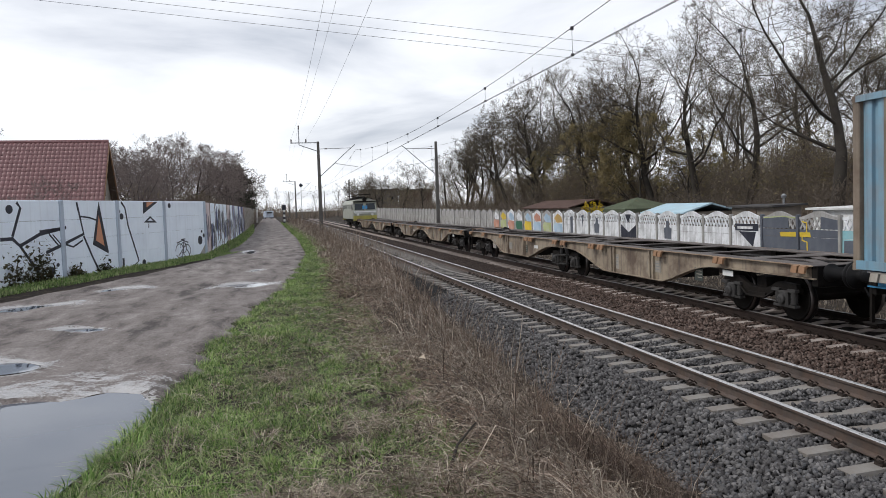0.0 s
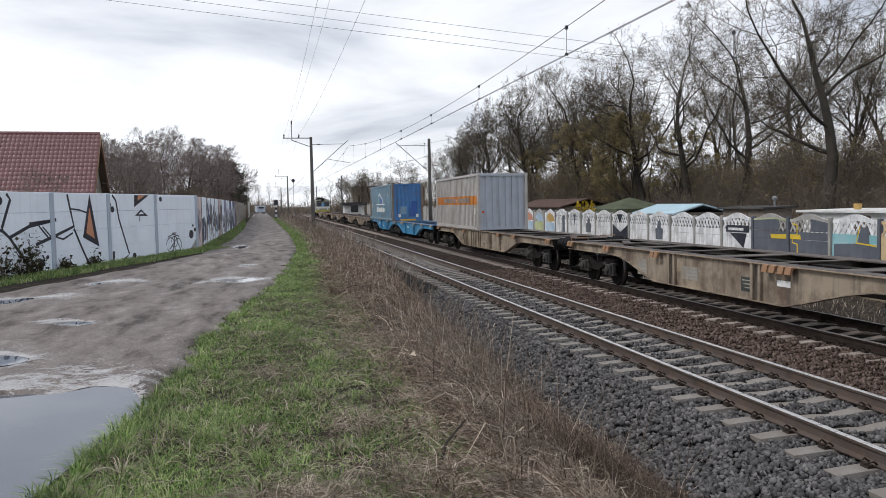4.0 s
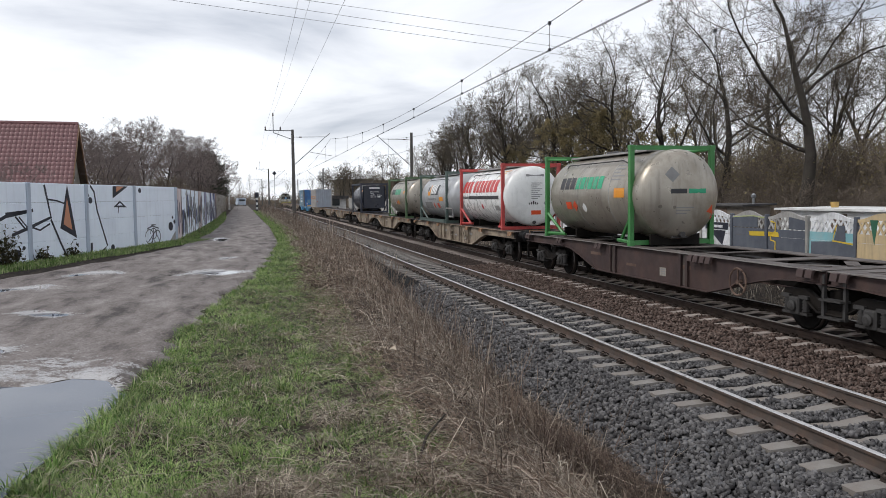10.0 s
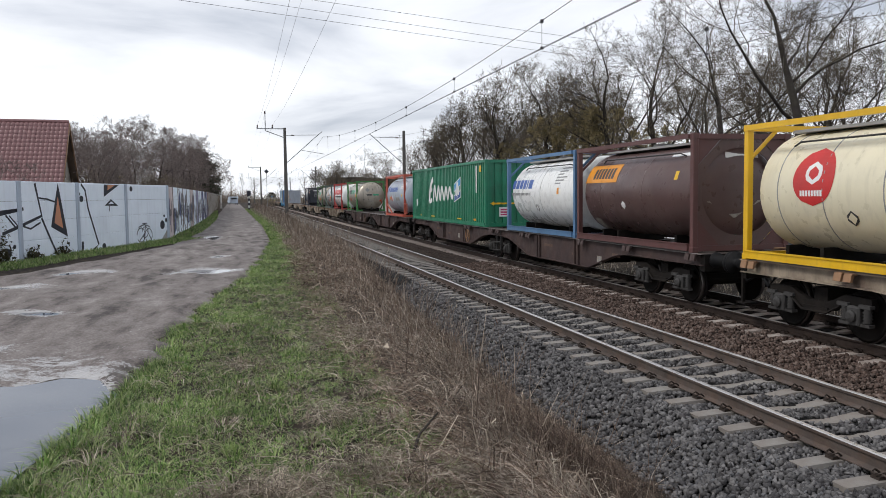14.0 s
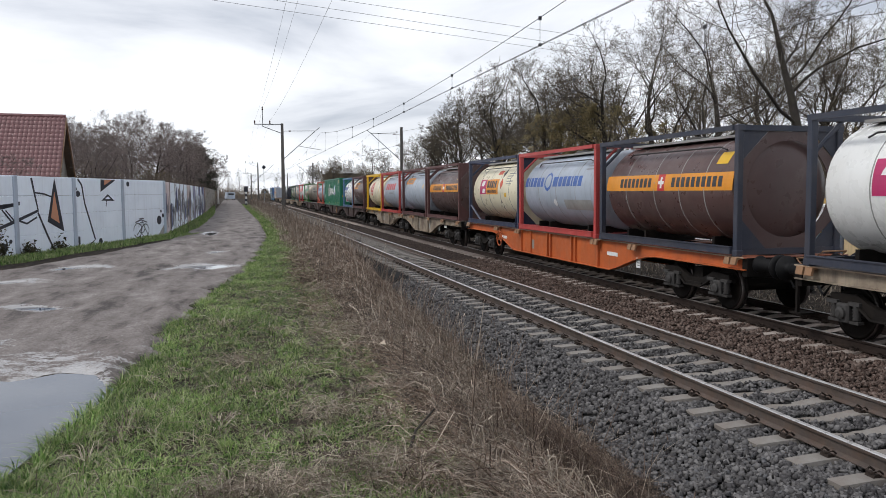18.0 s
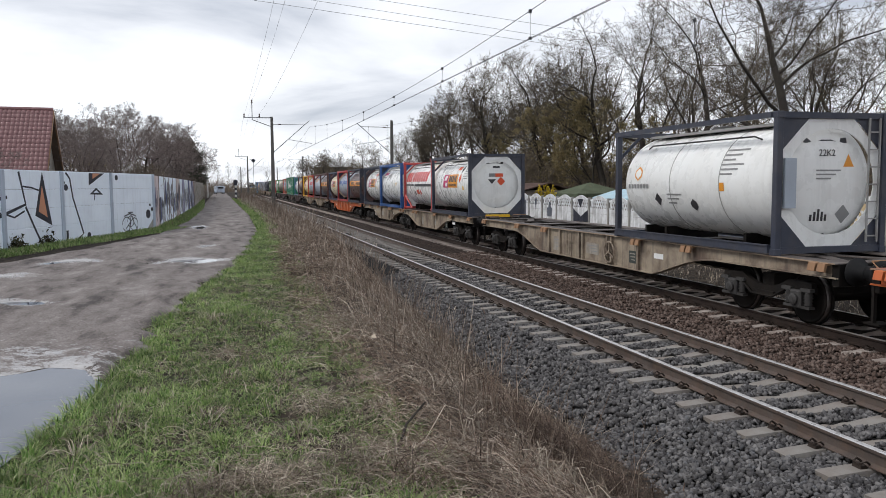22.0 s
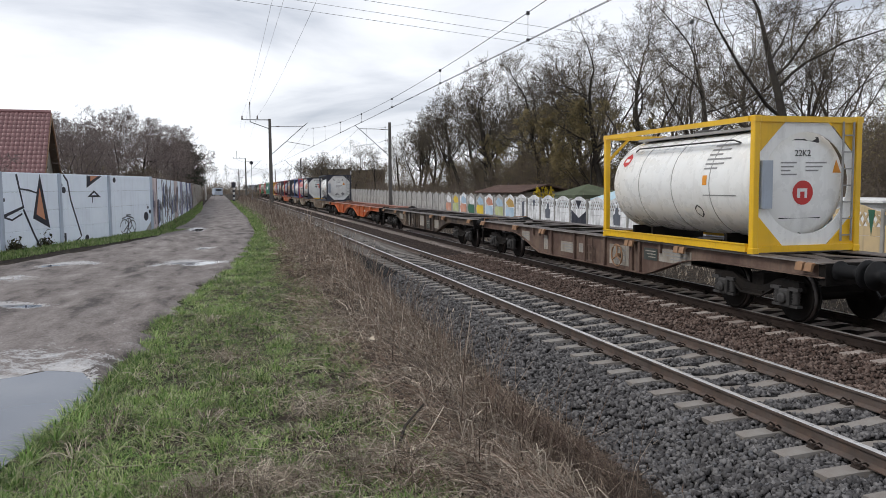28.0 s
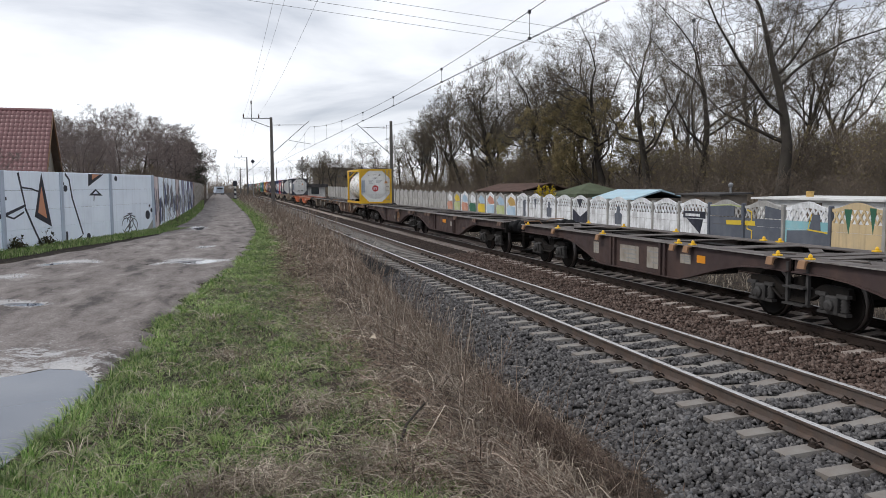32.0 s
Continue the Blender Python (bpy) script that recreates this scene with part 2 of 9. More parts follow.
M = dict(
    soil=mat("soil", (0.026, 0.021, 0.017), 0.95, var=0.5, second=(0.08, 0.062, 0.047), amount=0.8, bump=0.8, scale=6, bump_scale=30, lo=0.48, hi=0.62, spec=0.12),
    road=road_mat(),
    water=water_mat(),
    grass=leafy("green_grass", rough=0.42, colours=[(0.0275, 0.0625, 0.015), (0.112, 0.219, 0.045), (0.325, 0.413, 0.156), (0.0625, 0.125, 0.03), (0.475, 0.488, 0.275), (0.188, 0.306, 0.0775)], patch=0.3, size=1.8),
    straw=leafy("dry_grass", [(0.269, 0.218, 0.168), (0.134, 0.103, 0.0829), (0.582, 0.51, 0.414), (0.0672, 0.0504, 0.0414), (0.403, 0.342, 0.269)], through=0.12, patch=0.35, size=2.2),
    weed=leafy("dead_weeds", [(0.15, 0.098, 0.074), (0.25, 0.183, 0.14), (0.05, 0.034, 0.027), (0.56, 0.47, 0.38), (0.09, 0.06, 0.047)], through=0.0, patch=0.25),
    russet=leafy("russet_weeds", [(0.10, 0.067, 0.052), (0.17, 0.12, 0.095), (0.04, 0.028, 0.022), (0.34, 0.265, 0.21), (0.06, 0.041, 0.033)], through=0.0, patch=0.35),
    stone=leafy("ballast_stone", [(0.0269, 0.0252, 0.026), (0.0714, 0.068, 0.0697), (0.16, 0.154, 0.153), (0.042, 0.0403, 0.0412), (0.109, 0.105, 0.105)], 0.55, 0.0, 0.75, 2.5),
    single_stone=mat("loose_stone", (0.06, 0.06, 0.065), 0.75, var=0.3, second=(0.15, 0.15, 0.157), amount=0.3, per_object=0.8, scale=9, bump=0.3),
    rusty_stone=leafy("rusty_ballast", [(0.058, 0.038, 0.031), (0.095, 0.066, 0.055), (0.16, 0.122, 0.105), (0.036, 0.025, 0.021)], 0.8, 0.0, 0.5, 2.5),
    # near black: the shade in the gaps between loose stones, painted into the bed
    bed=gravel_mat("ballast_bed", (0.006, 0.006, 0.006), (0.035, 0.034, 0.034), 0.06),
    # bed under the train: the shade there is put into the colour
    shaded_bed=gravel_mat("shaded_bed", (0.008, 0.006, 0.005), (0.035, 0.026, 0.022), 0.055),
    rusty_bed=gravel_mat("rusty_bed", (0.02, 0.014, 0.012), (0.08, 0.058, 0.048), 0.055),
    sleeper=mat("sleeper_concrete", (0.225, 0.212, 0.195), 0.85, var=0.2, second=(0.16, 0.13, 0.11), amount=0.6, per_object=0.35, scale=3, bump=0.3),
    sleeper_far=mat("stained_concrete", (0.42, 0.365, 0.33), 0.85, var=0.25, second=(0.15, 0.11, 0.09), amount=0.6, per_object=0.4, scale=3, bump=0.3),
    rail=mat("rail_side", (0.105, 0.085, 0.075), 0.6, 0.3, var=0.3, second=(0.16, 0.10, 0.07), scale=4, amount=0.5),
    rail_top=mat("rail_head", (0.56, 0.55, 0.54), 0.32, 0.55, var=0.08, scale=3, bump=0.0, second=(0.36, 0.32, 0.30), amount=0.25),
    # darker rail sides for the second track
    rail_dark=mat("dark_rail_side", (0.032, 0.024, 0.021), 0.6, 0.2, var=0.3, second=(0.06, 0.042, 0.034), scale=4, amount=0.5, spec=0.12),
    rail_dull=mat("dull_rail_head", (0.30, 0.28, 0.27), 0.4, 0.5, var=0.1, scale=3, bump=0.0),
    clip=mat("clip_steel", (0.045, 0.035, 0.03), 0.55, 0.4, spec=0.12),
    concrete=mat("grey_concrete", (0.34, 0.33, 0.31), 0.85, second=(0.16, 0.15, 0.13), amount=0.5, streak=0.3),
    pole=mat("pole_concrete", (0.13, 0.122, 0.114), 0.85, second=(0.10, 0.09, 0.08), amount=0.5, streak=0.3),
    wall_white=mat("whitewashed_concrete", (0.82, 0.89, 0.98), 0.75, var=0.04, scale=1.2, second=(0.66, 0.72, 0.81), amount=0.35, streak=0.18, tone=(0.38, 0.38, 0.39), bump=0.12, fine=60),
    post_blue=mat("blue_grey_post", (0.42, 0.48, 0.57), 0.75, var=0.1, scale=2, streak=0.4),
    ink=mat("black_paint", (0.016, 0.018, 0.03), 0.6, var=0.3, second=(0.06, 0.06, 0.08), amount=0.4),
    peach=mat("peach_paint", (0.60, 0.27, 0.15), 0.7, var=0.12, second=(0.45, 0.25, 0.17), amount=0.4),
    pink_wall=mat("pinkish_wall", (0.66, 0.57, 0.57), 0.8, second=(0.40, 0.31, 0.30), amount=0.6, streak=0.4),
    rust_wall=mat("rusty_pink_wall", (0.42, 0.28, 0.24), 0.8, second=(0.22, 0.13, 0.11), amount=0.6, streak=0.4),
    navy=mat("navy_paint", (0.035, 0.05, 0.16), 0.7, second=(0.10, 0.12, 0.30), amount=0.4),
    violet=mat("violet_paint", (0.26, 0.27, 0.42), 0.75, second=(0.4, 0.38, 0.5), amount=0.5),
    plain_wall=mat("old_plaster", (0.36, 0.33, 0.29), 0.85, second=(0.2, 0.17, 0.14), amount=0.5),
    brown_post=mat("brown_post", (0.09, 0.06, 0.05), 0.8),
    roof_tile=mat("red_roof_tile", (0.25, 0.125, 0.125), 0.5, var=0.2, second=(0.17, 0.085, 0.085), amount=0.6, per_object=0.3, scale=3),
    ochre_wood=mat("varnished_board", (0.26, 0.14, 0.07), 0.6, second=(0.12, 0.07, 0.045), amount=0.5),
    wood=mat("old_wood", (0.14, 0.10, 0.075), 0.85, second=(0.07, 0.055, 0.045), amount=0.5),
    glass=mat("dark_glass", (0.02, 0.025, 0.03), 0.06, var=0.1, bump=0.0),
    bark=mat("bark", (0.044, 0.038, 0.034), 0.95, var=0.35, second=(0.065, 0.06, 0.045), amount=0.5, bump=0.8, scale=2, bump_scale=14, spec=0.12),
    twig=mat("twigs", (0.105, 0.090, 0.076), 0.95, var=0.3, scale=0.25, bump=0.0, second=(0.15, 0.125, 0.07), amount=0.6, spec=0.12),
    orchard=mat("orchard_twigs", (0.19, 0.155, 0.145), 0.95, var=0.3, scale=0.4, bump=0.0, second=(0.27, 0.235, 0.22), amount=0.5, spec=0.12),
    dull_bud=leafy("dull_buds", [(0.16, 0.135, 0.075), (0.22, 0.18, 0.10), (0.13, 0.105, 0.065)], through=0.2, patch=0.6),
    brush=mat("brush_twigs", (0.16, 0.13, 0.105), 0.95, var=0.35, scale=0.3, bump=0.0, spec=0.12),
    thicket=leafy("thicket_twigs", [(0.15, 0.12, 0.098), (0.23, 0.188, 0.155), (0.10, 0.08, 0.067), (0.21, 0.17, 0.11)], through=0.0, patch=0.45, size=0.3),
    bud=leafy("olive_buds", [(0.21, 0.17, 0.085), (0.28, 0.225, 0.115), (0.15, 0.125, 0.065)], through=0.3, patch=0.6),
    needles=leafy("pine_needles", [(0.055, 0.065, 0.045), (0.075, 0.085, 0.058), (0.04, 0.046, 0.034)], through=0.1),
    forsythia=leafy("yellow_blossom", [(0.62, 0.45, 0.03), (0.5, 0.38, 0.04)], through=0.2),
    ivy=leafy("dry_creeper", [(0.05, 0.055, 0.03), (0.09, 0.075, 0.045)], through=0.0),
    wire=mat("wire", (0.06, 0.06, 0.065), 0.5, 0.6, bump=0),
    steel=mat("galvanised_steel", (0.30, 0.31, 0.32), 0.5, 0.7, bump=0.05),
    insulator=mat("insulator", (0.09, 0.05, 0.04), 0.2, bump=0),
    f_white=mat("fence_white", (0.76, 0.77, 0.79), 0.8, var=0.14, second=(0.32, 0.32, 0.32), amount=0.75, streak=0.6, tone=(0.22, 0.21, 0.2)),
    f_grey=mat("fence_grey", (0.44, 0.43, 0.415), 0.85, var=0.2, second=(0.17, 0.16, 0.145), amount=0.6, streak=0.4, per_object=0.3),
    f_dark=mat("fence_slate", (0.085, 0.095, 0.12), 0.75, var=0.15, second=(0.16, 0.17, 0.19), amount=0.4),
    f_cream=mat("fence_cream", (0.55, 0.42, 0.24), 0.8, var=0.12, second=(0.38, 0.31, 0.22), amount=0.5, streak=0.3),
    f_teal=mat("fence_teal", (0.20, 0.42, 0.46), 0.8, second=(0.35, 0.45, 0.47), amount=0.5),
    f_yellow=mat("fence_yellow", (0.62, 0.44, 0.04), 0.7),
    f_lime=mat("fence_lime", (0.38, 0.43, 0.18), 0.75, second=(0.5, 0.5, 0.42), amount=0.6),
    f_red=mat("fence_red", (0.48, 0.20, 0.13), 0.75, second=(0.55, 0.42, 0.35), amount=0.6),
    f_blue=mat("fence_blue", (0.32, 0.45, 0.58), 0.75, second=(0.55, 0.6, 0.63), amount=0.6),
    f_green=mat("fence_green", (0.03, 0.12, 0.07), 0.7),
    f_ochre=mat("fence_ochre", (0.45, 0.28, 0.08), 0.75, second=(0.55, 0.42, 0.2), amount=0.5),
    roof_blue=mat("pale_blue_sheet", (0.40, 0.57, 0.66), 0.5, var=0.1, second=(0.40, 0.45, 0.46), amount=0.4),
    roof_dark=mat("tar_paper", (0.06, 0.058, 0.06), 0.8, second=(0.14, 0.13, 0.12), amount=0.5, spec=0.12),
    roof_white=mat("white_sheet", (0.70, 0.70, 0.69), 0.6, second=(0.35, 0.33, 0.31), amount=0.5),
    roof_brown=mat("brown_felt", (0.10, 0.065, 0.055), 0.85, spec=0.12),
    canvas=mat("green_canvas", (0.085, 0.10, 0.065), 0.85, spec=0.12),
    shed=mat("shed_boards", (0.20, 0.17, 0.14), 0.85, second=(0.10, 0.08, 0.07), amount=0.5),
)

# ---- geometry helpers ----
def fast(name, verts, faces_list, mats, parent=None, smooth=False):
    """A mesh object from number arrays: vertices, and arrays of triangles or quads."""
    me = bpy.data.meshes.new(name)
    verts = np.asarray(verts, np.float32)
    me.vertices.add(len(verts))
    me.vertices.foreach_set("co", verts.ravel())
    loops = np.concatenate([np.asarray(f, np.int32).ravel() for f in faces_list])
    sizes = np.concatenate([np.full(len(f), np.asarray(f).shape[1], np.int32) for f in faces_list])
    me.loops.add(len(loops))
    me.loops.foreach_set("vertex_index", loops)
    me.polygons.add(len(sizes))
    me.polygons.foreach_set("loop_start", np.concatenate([[0], np.cumsum(sizes)[:-1]]).astype(np.int32))
    if smooth:
        me.polygons.foreach_set("use_smooth", np.ones(len(sizes), bool))
    me.update(calc_edges=True)
    me.validate()
    for m in mats:
        me.materials.append(m)
    ob = new(name, me)
    if parent:
        ob.parent = parent
    return ob


class Geo:
    """Collects pieces of one mesh; slot is the material of what is added next."""

    def __init__(self):
        self.v, self.f, self.m, self.slot = [], [], [], 0

    def add(self, vs, fs):
        o = len(self.v)
        self.v += [tuple(p) for p in vs]
        self.f += [tuple(i + o for i in f) for f in fs]
        self.m += [self.slot] * len(fs)
        return self

    def box(self, x0, x1, y0, y1, z0, z1):
        vs = [(x, y, z) for x in (x0, x1) for y in (y0, y1) for z in (z0, z1)]
        return self.add(vs, [(0, 1, 3, 2), (4, 6, 7, 5), (0, 4, 5, 1), (2, 3, 7, 6), (0, 2, 6, 4), (1, 5, 7, 3)])

    def slab(self, x0, x1, y0, y1, z0, z1, c=0.01):
        """A box whose edges along z and at the top are chamfered."""
        ring = [(x0 + c, y0), (x1 - c, y0), (x1, y0 + c), (x1, y1 - c), (x1 - c, y1), (x0 + c, y1), (x0, y1 - c), (x0, y0 + c)]
        ins = [(min(max(x, x0 + c), x1 - c), min(max(y, y0 + c), y1 - c)) for x, y in ring]
        vs = [(x, y, z0) for x, y in ring] + [(x, y, z1 - c) for x, y in ring] + [(x, y, z1) for x, y in ins]
        fs = [tuple(range(7, -1, -1)), tuple(range(16, 24))]
        for r in (0, 8):
            fs += [(r + i, r + (i + 1) % 8, r + 8 + (i + 1) % 8, r + 8 + i) for i in range(8)]
        return self.add(vs, fs)

    def prism(self, pts, axis, a, b):
        """A polygon given in the other two axes, drawn out along axis from a to b."""
        put = {"x": lambda p, t: (t, p[0], p[1]), "y": lambda p, t: (p[0], t, p[1]), "z": lambda p, t: (p[0], p[1], t)}[axis]
        n = len(pts)
        vs = [put(p, a) for p in pts] + [put(p, b) for p in pts]
        fs = [tuple(range(n)), tuple(range(2 * n - 1, n - 1, -1))] + [(i, i + n, (i + 1) % n + n, (i + 1) % n) for i in range(n)]
        return self.add(vs, fs)

    def tube(self, pts, r, n=6, r1=None):
        pts = [Vector(p) for p in pts]
        vs, fs = [], []
        for i, p in enumerate(pts):
            d = (pts[min(i + 1, len(pts) - 1)] - pts[max(i - 1, 0)]).normalized()
            u = d.orthogonal().normalized()
            w = d.cross(u)
            rr = r if r1 is None else r + (r1 - r) * i / (len(pts) - 1)
            vs += [p + (u * math.cos(2 * math.pi * k / n) + w * math.sin(2 * math.pi * k / n)) * rr for k in range(n)]
        for i in range(len(pts) - 1):
            fs += [(i * n + k, i * n + (k + 1) % n, (i + 1) * n + (k + 1) % n, (i + 1) * n + k) for k in range(n)]
        e = (len(pts) - 1) * n
        fs += [tuple(range(n - 1, -1, -1)), tuple(range(e, e + n))]
        return self.add(vs, fs)

    def lathe(self, prof, n=24, x=0.0, z=0.0, axis="y"):
        """A profile of (radius, place along the axis) turned about the axis through x, z (for axis z: through x, y)."""
        vs, fs = [], []
        for r, t in prof:
            for k in range(n):
                c, s = r * math.cos(2 * math.pi * k / n), r * math.sin(2 * math.pi * k / n)
                vs.append({"y": (x + c, t, z + s), "x": (t, x + c, z + s), "z": (x + c, z + s, t)}[axis])
        for i in range(len(prof) - 1):
            fs += [(i * n + k, i * n + (k + 1) % n, (i + 1) * n + (k + 1) % n, (i + 1) * n + k) for k in range(n)]
        e = (len(prof) - 1) * n
        fs += [tuple(range(n - 1, -1, -1)), tuple(range(e, e + n))]
        return self.add(vs, fs)

    def mesh(self, name, mats, smooth=False):
        me = bpy.data.meshes.new(name)
        me.from_pydata(self.v, [], self.f)
        for m in mats if isinstance(mats, (list, tuple)) else [mats]:
            me.materials.append(m)
        me.polygons.foreach_set("material_index", self.m)
        if smooth:
            me.polygons.foreach_set("use_smooth", [len(f) <= 4 for f in self.f])
        b = bmesh.new()
        b.from_mesh(me)
        bmesh.ops.recalc_face_normals(b, faces=b.faces)
        b.to_mesh(me)
        b.free()
        return me

    def out(self, name, mats, parent=None, label="", smooth=False, at=None):
        return place(name, self.mesh(name, mats, smooth), parent, label, at)


def place(name, me, parent=None, label="", at=None):
    ob = new(name, me)
    if parent:
        ob.parent = parent
    if at is not None:
        ob.matrix_basis = at if isinstance(at, Matrix) else Matrix.Translation(at)
    return tagged(ob, label)


def empty(name, label, category, group="", kind="", at=None):
    ob = new(name)
    ob.empty_display_size = 0.3
    if at is not None:
        ob.matrix_basis = at if isinstance(at, Matrix) else Matrix.Translation(at)
    return tagged(ob, label, category, group, kind)


def lerp(v, xs, ys):
    return np.interp(v, xs, ys)


rng = np.random.default_rng(7)

# ---- the ground ----
ROAD_Z = 0.895


def road_right(y):
    return lerp(y, [-60, 0, 4.8, 7, 10, 14, 20, 30, 45, 98, 200], [-1.4, -1.4, -1.28, -0.93, -0.80, -0.25, 0.45, 1.0, 1.08, 0.55, -0.6])


def road_left(y):
    return lerp(y, [-60, 14, 18.5, 22, 28, 39, 60, 86, 200], [-7.5, -6.6, -4.75, -3.75, -2.5, -1.95, -2.0, -2.4, -3.6])


def ground_z(x, y):
    x, y = np.asarray(x, float), np.asarray(y, float)
    brow = lerp(y, [5, 12, 25], [1.0, 1.5, 2.9])
    toe = lerp(y, [5, 12, 25], [3.75, 4.1, 4.7])
    z = np.full(np.broadcast(x, y).shape, 0.865)
    s = np.clip((x - brow) / (toe - brow), 0, 1)
    z = z - 1.42 * (3 * s ** 2 - 2 * s ** 3)
    z = np.where(x > 12.5, -0.555 + np.clip((x - 12.5) / 4.5, 0, 1) * (0.48 + 0.004 * np.clip(y, 0, 120)), z)
    return z


def wobble(x, y, k=1.0):
    return k * (np.sin(2.1 * x + 0.7 * y) * 0.5 + np.sin(0.9 * x - 1.7 * y + 1.0) * 0.35 + np.sin(5.3 * x + 3.1 * y) * 0.15)


def sheet(name, xs, ys, zf, m):
    xx, yy = np.meshgrid(xs, ys)
    zz = zf(xx, yy)
    nx, ny = len(xs), len(ys)
    i = (np.arange(ny - 1)[:, None] * nx + np.arange(nx - 1)[None, :]).ravel()
    return fast(name, np.stack([xx, yy, zz], -1).reshape(-1, 3), [np.stack([i, i + 1, i + nx + 1, i + nx], 1)], [m], smooth=True)


gx = np.unique(np.concatenate([[-900, -400, -200, -100, -60, -40], np.arange(-30, -8, 2), np.arange(-8, 6, 0.25), np.arange(6, 30, 1.0), [35, 45, 60, 100, 200, 400, 900]]))
gy = np.unique(np.concatenate([[-900, -420, -200, -100, -50, -20], np.arange(-10, 40, 0.4), np.arange(40, 140, 3.0), [150, 180, 220, 300, 500, 1200]]))
tagged(sheet("ground", gx, gy, lambda x, y: ground_z(x, y) + wobble(x, y, 0.018) * (x < 5), M["soil"]), "dark soil under grass verge and trackside", "ground", kind="structure")

# ---- the road and its puddles ----
PUDDLES = [  # centre x, y, half width, half length, turn
    (-1.95, 5.95, 1.05, 1.32, 0.0), (-3.25, 9.3, 0.52, 0.30, -0.35), (-4.5, 15.4, 0.62, 0.28, 0.35), (-3.4, 18.3, 0.40, 0.26, 0.45),
    (-0.75, 17.7, 0.46, 0.40, -0.1), (-2.9, 12.0, 0.30, 0.16, -0.3), (-1.15, 32.5, 0.2, 0.8, 0.0), (-0.6, 22.0, 0.16, 0.36, 0.0)]


def puddle_reach(x, y):
    """0 at a puddle's centre, 1 at its shore."""
    best = np.full(np.shape(x), 9.0)
    for cx, cy, a, b, w in PUDDLES:
        c, s = math.cos(w), math.sin(w)
        u, v = (x - cx) * c + (y - cy) * s, -(x - cx) * s + (y - cy) * c
        r = np.hypot(u / a, v / b) + 0.13 * np.sin(7 * x + 2 * y) + 0.10 * np.sin(5 * y - 3 * x + 1)
        best = np.minimum(best, r)
    return best


def road_z(x, y):
    mid = (road_left(y) + road_right(y)) / 2
    ruts = 0.018 * np.sin((x - mid) * 5.2 + 0.6 * np.sin(y * 0.4)) + 0.012 * np.sin(3.3 * x + 2.2 * y) * np.sin(0.9 * y + 1.3)
    dip = np.clip(1.35 - puddle_reach(x, y), 0, 1.0) * 0.11
    z = ROAD_Z + ruts - dip + 0.012
    return np.where(puddle_reach(x, y) < 1.19, np.minimum(z, ROAD_Z - 0.03), z)


def build_road():
    rows_y = np.unique(np.concatenate([np.arange(-30, 2, 2.0), np.arange(2, 24, 0.09), np.arange(24, 50, 0.35), np.arange(50, 201, 3.0)]))
    n = 110
    u = np.linspace(0, 1, n)
    yy = np.repeat(rows_y[:, None], n, 1)
    lft, rgt = road_left(rows_y)[:, None], road_right(rows_y)[:, None]
    jag = 0.12 * np.sin(rows_y * 3.1)[:, None] + 0.08 * np.sin(rows_y * 7.7 + 1)[:, None]
    xx = lft + (rgt - lft + jag) * u[None, :]
    zz = road_z(xx, yy)
    rim = np.minimum(u, 1 - u)[None, :]
    zz = zz - np.clip(0.035 - rim, 0, 1) * 2.2
    i = (np.arange(len(rows_y) - 1)[:, None] * n + np.arange(n - 1)[None, :]).ravel()
    ob = fast("road", np.stack([xx, yy, zz], -1).reshape(-1, 3), [np.stack([i, i + 1, i + n + 1, i + n], 1)], [M["road"]], smooth=True)
    at = ob.data.attributes.new("wet", "FLOAT", "POINT")
    r = puddle_reach(xx, yy).ravel()
    at.data.foreach_set("value", np.clip(1.0 - (r - 0.95) / np.where(yy.ravel() < 7.5, 0.55, 1.4), 0, 1).astype(np.float32))
    tagged(ob, "rutted muddy dirt road with damp patches and tyre marks", "road", kind="structure")
    for cx, cy, a, b, w in PUDDLES:
        g = Geo()
        ring = []
        for k in range(48):
            t = 2 * math.pi * k / 48
            rr = 1.28
            for _ in range(26):
                x = cx + rr * (a * math.cos(t) * math.cos(w) - b * math.sin(t) * math.sin(w))
                y = cy + rr * (a * math.cos(t) * math.sin(w) + b * math.sin(t) * math.cos(w))
                rr -= 0.03 if puddle_reach(np.array(x), np.array(y)) > 1.2 else 0
            ring.append((min(x, float(road_right(y)) - 0.06), y, 0.0))
        g.add(ring, [tuple(range(48))])
        tagged(g.out("puddle", M["water"], at=(0, 0, ROAD_Z - 0.012)), "shallow rain puddle reflecting the pale sky", "puddle", "puddles on the road", "structure")


build_road()

# ---- ballast and track ----
TRACK_1, TRACK_2, GAUGE = 6.548, 10.68, 0.7535


def bed_z(x, y):
    p = lerp(x, [3.55, 4.0, 5.0, 5.25, 5.5, 7.6, 7.9, 8.3, 8.9, 9.3, 12.1, 12.4, 13.6], [-0.8, -0.6, -0.26, -0.225, -0.22, -0.22, -0.24, -0.255, -0.25, -0.215, -0.215, -0.25, -0.85])
    return p - 0.02 + 0.02 * np.sin(9 * x + 1.3 * np.sin(4 * y)) * np.sin(7.3 * y) + 0.012 * np.sin(21 * y + 4 * x)


bx = np.arange(3.55, 13.61, 0.1)
by = np.unique(np.concatenate([np.arange(-60, 3, 3.0), np.arange(3, 40, 0.12), np.arange(40, 300, 2.0)]))
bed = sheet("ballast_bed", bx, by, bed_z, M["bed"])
bed.data.materials.append(M["rusty_bed"])
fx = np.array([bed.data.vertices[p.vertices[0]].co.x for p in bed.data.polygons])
# the strip below the wagons gets the darkened bed as painted shade
bed.data.materials.append(M["shaded_bed"])
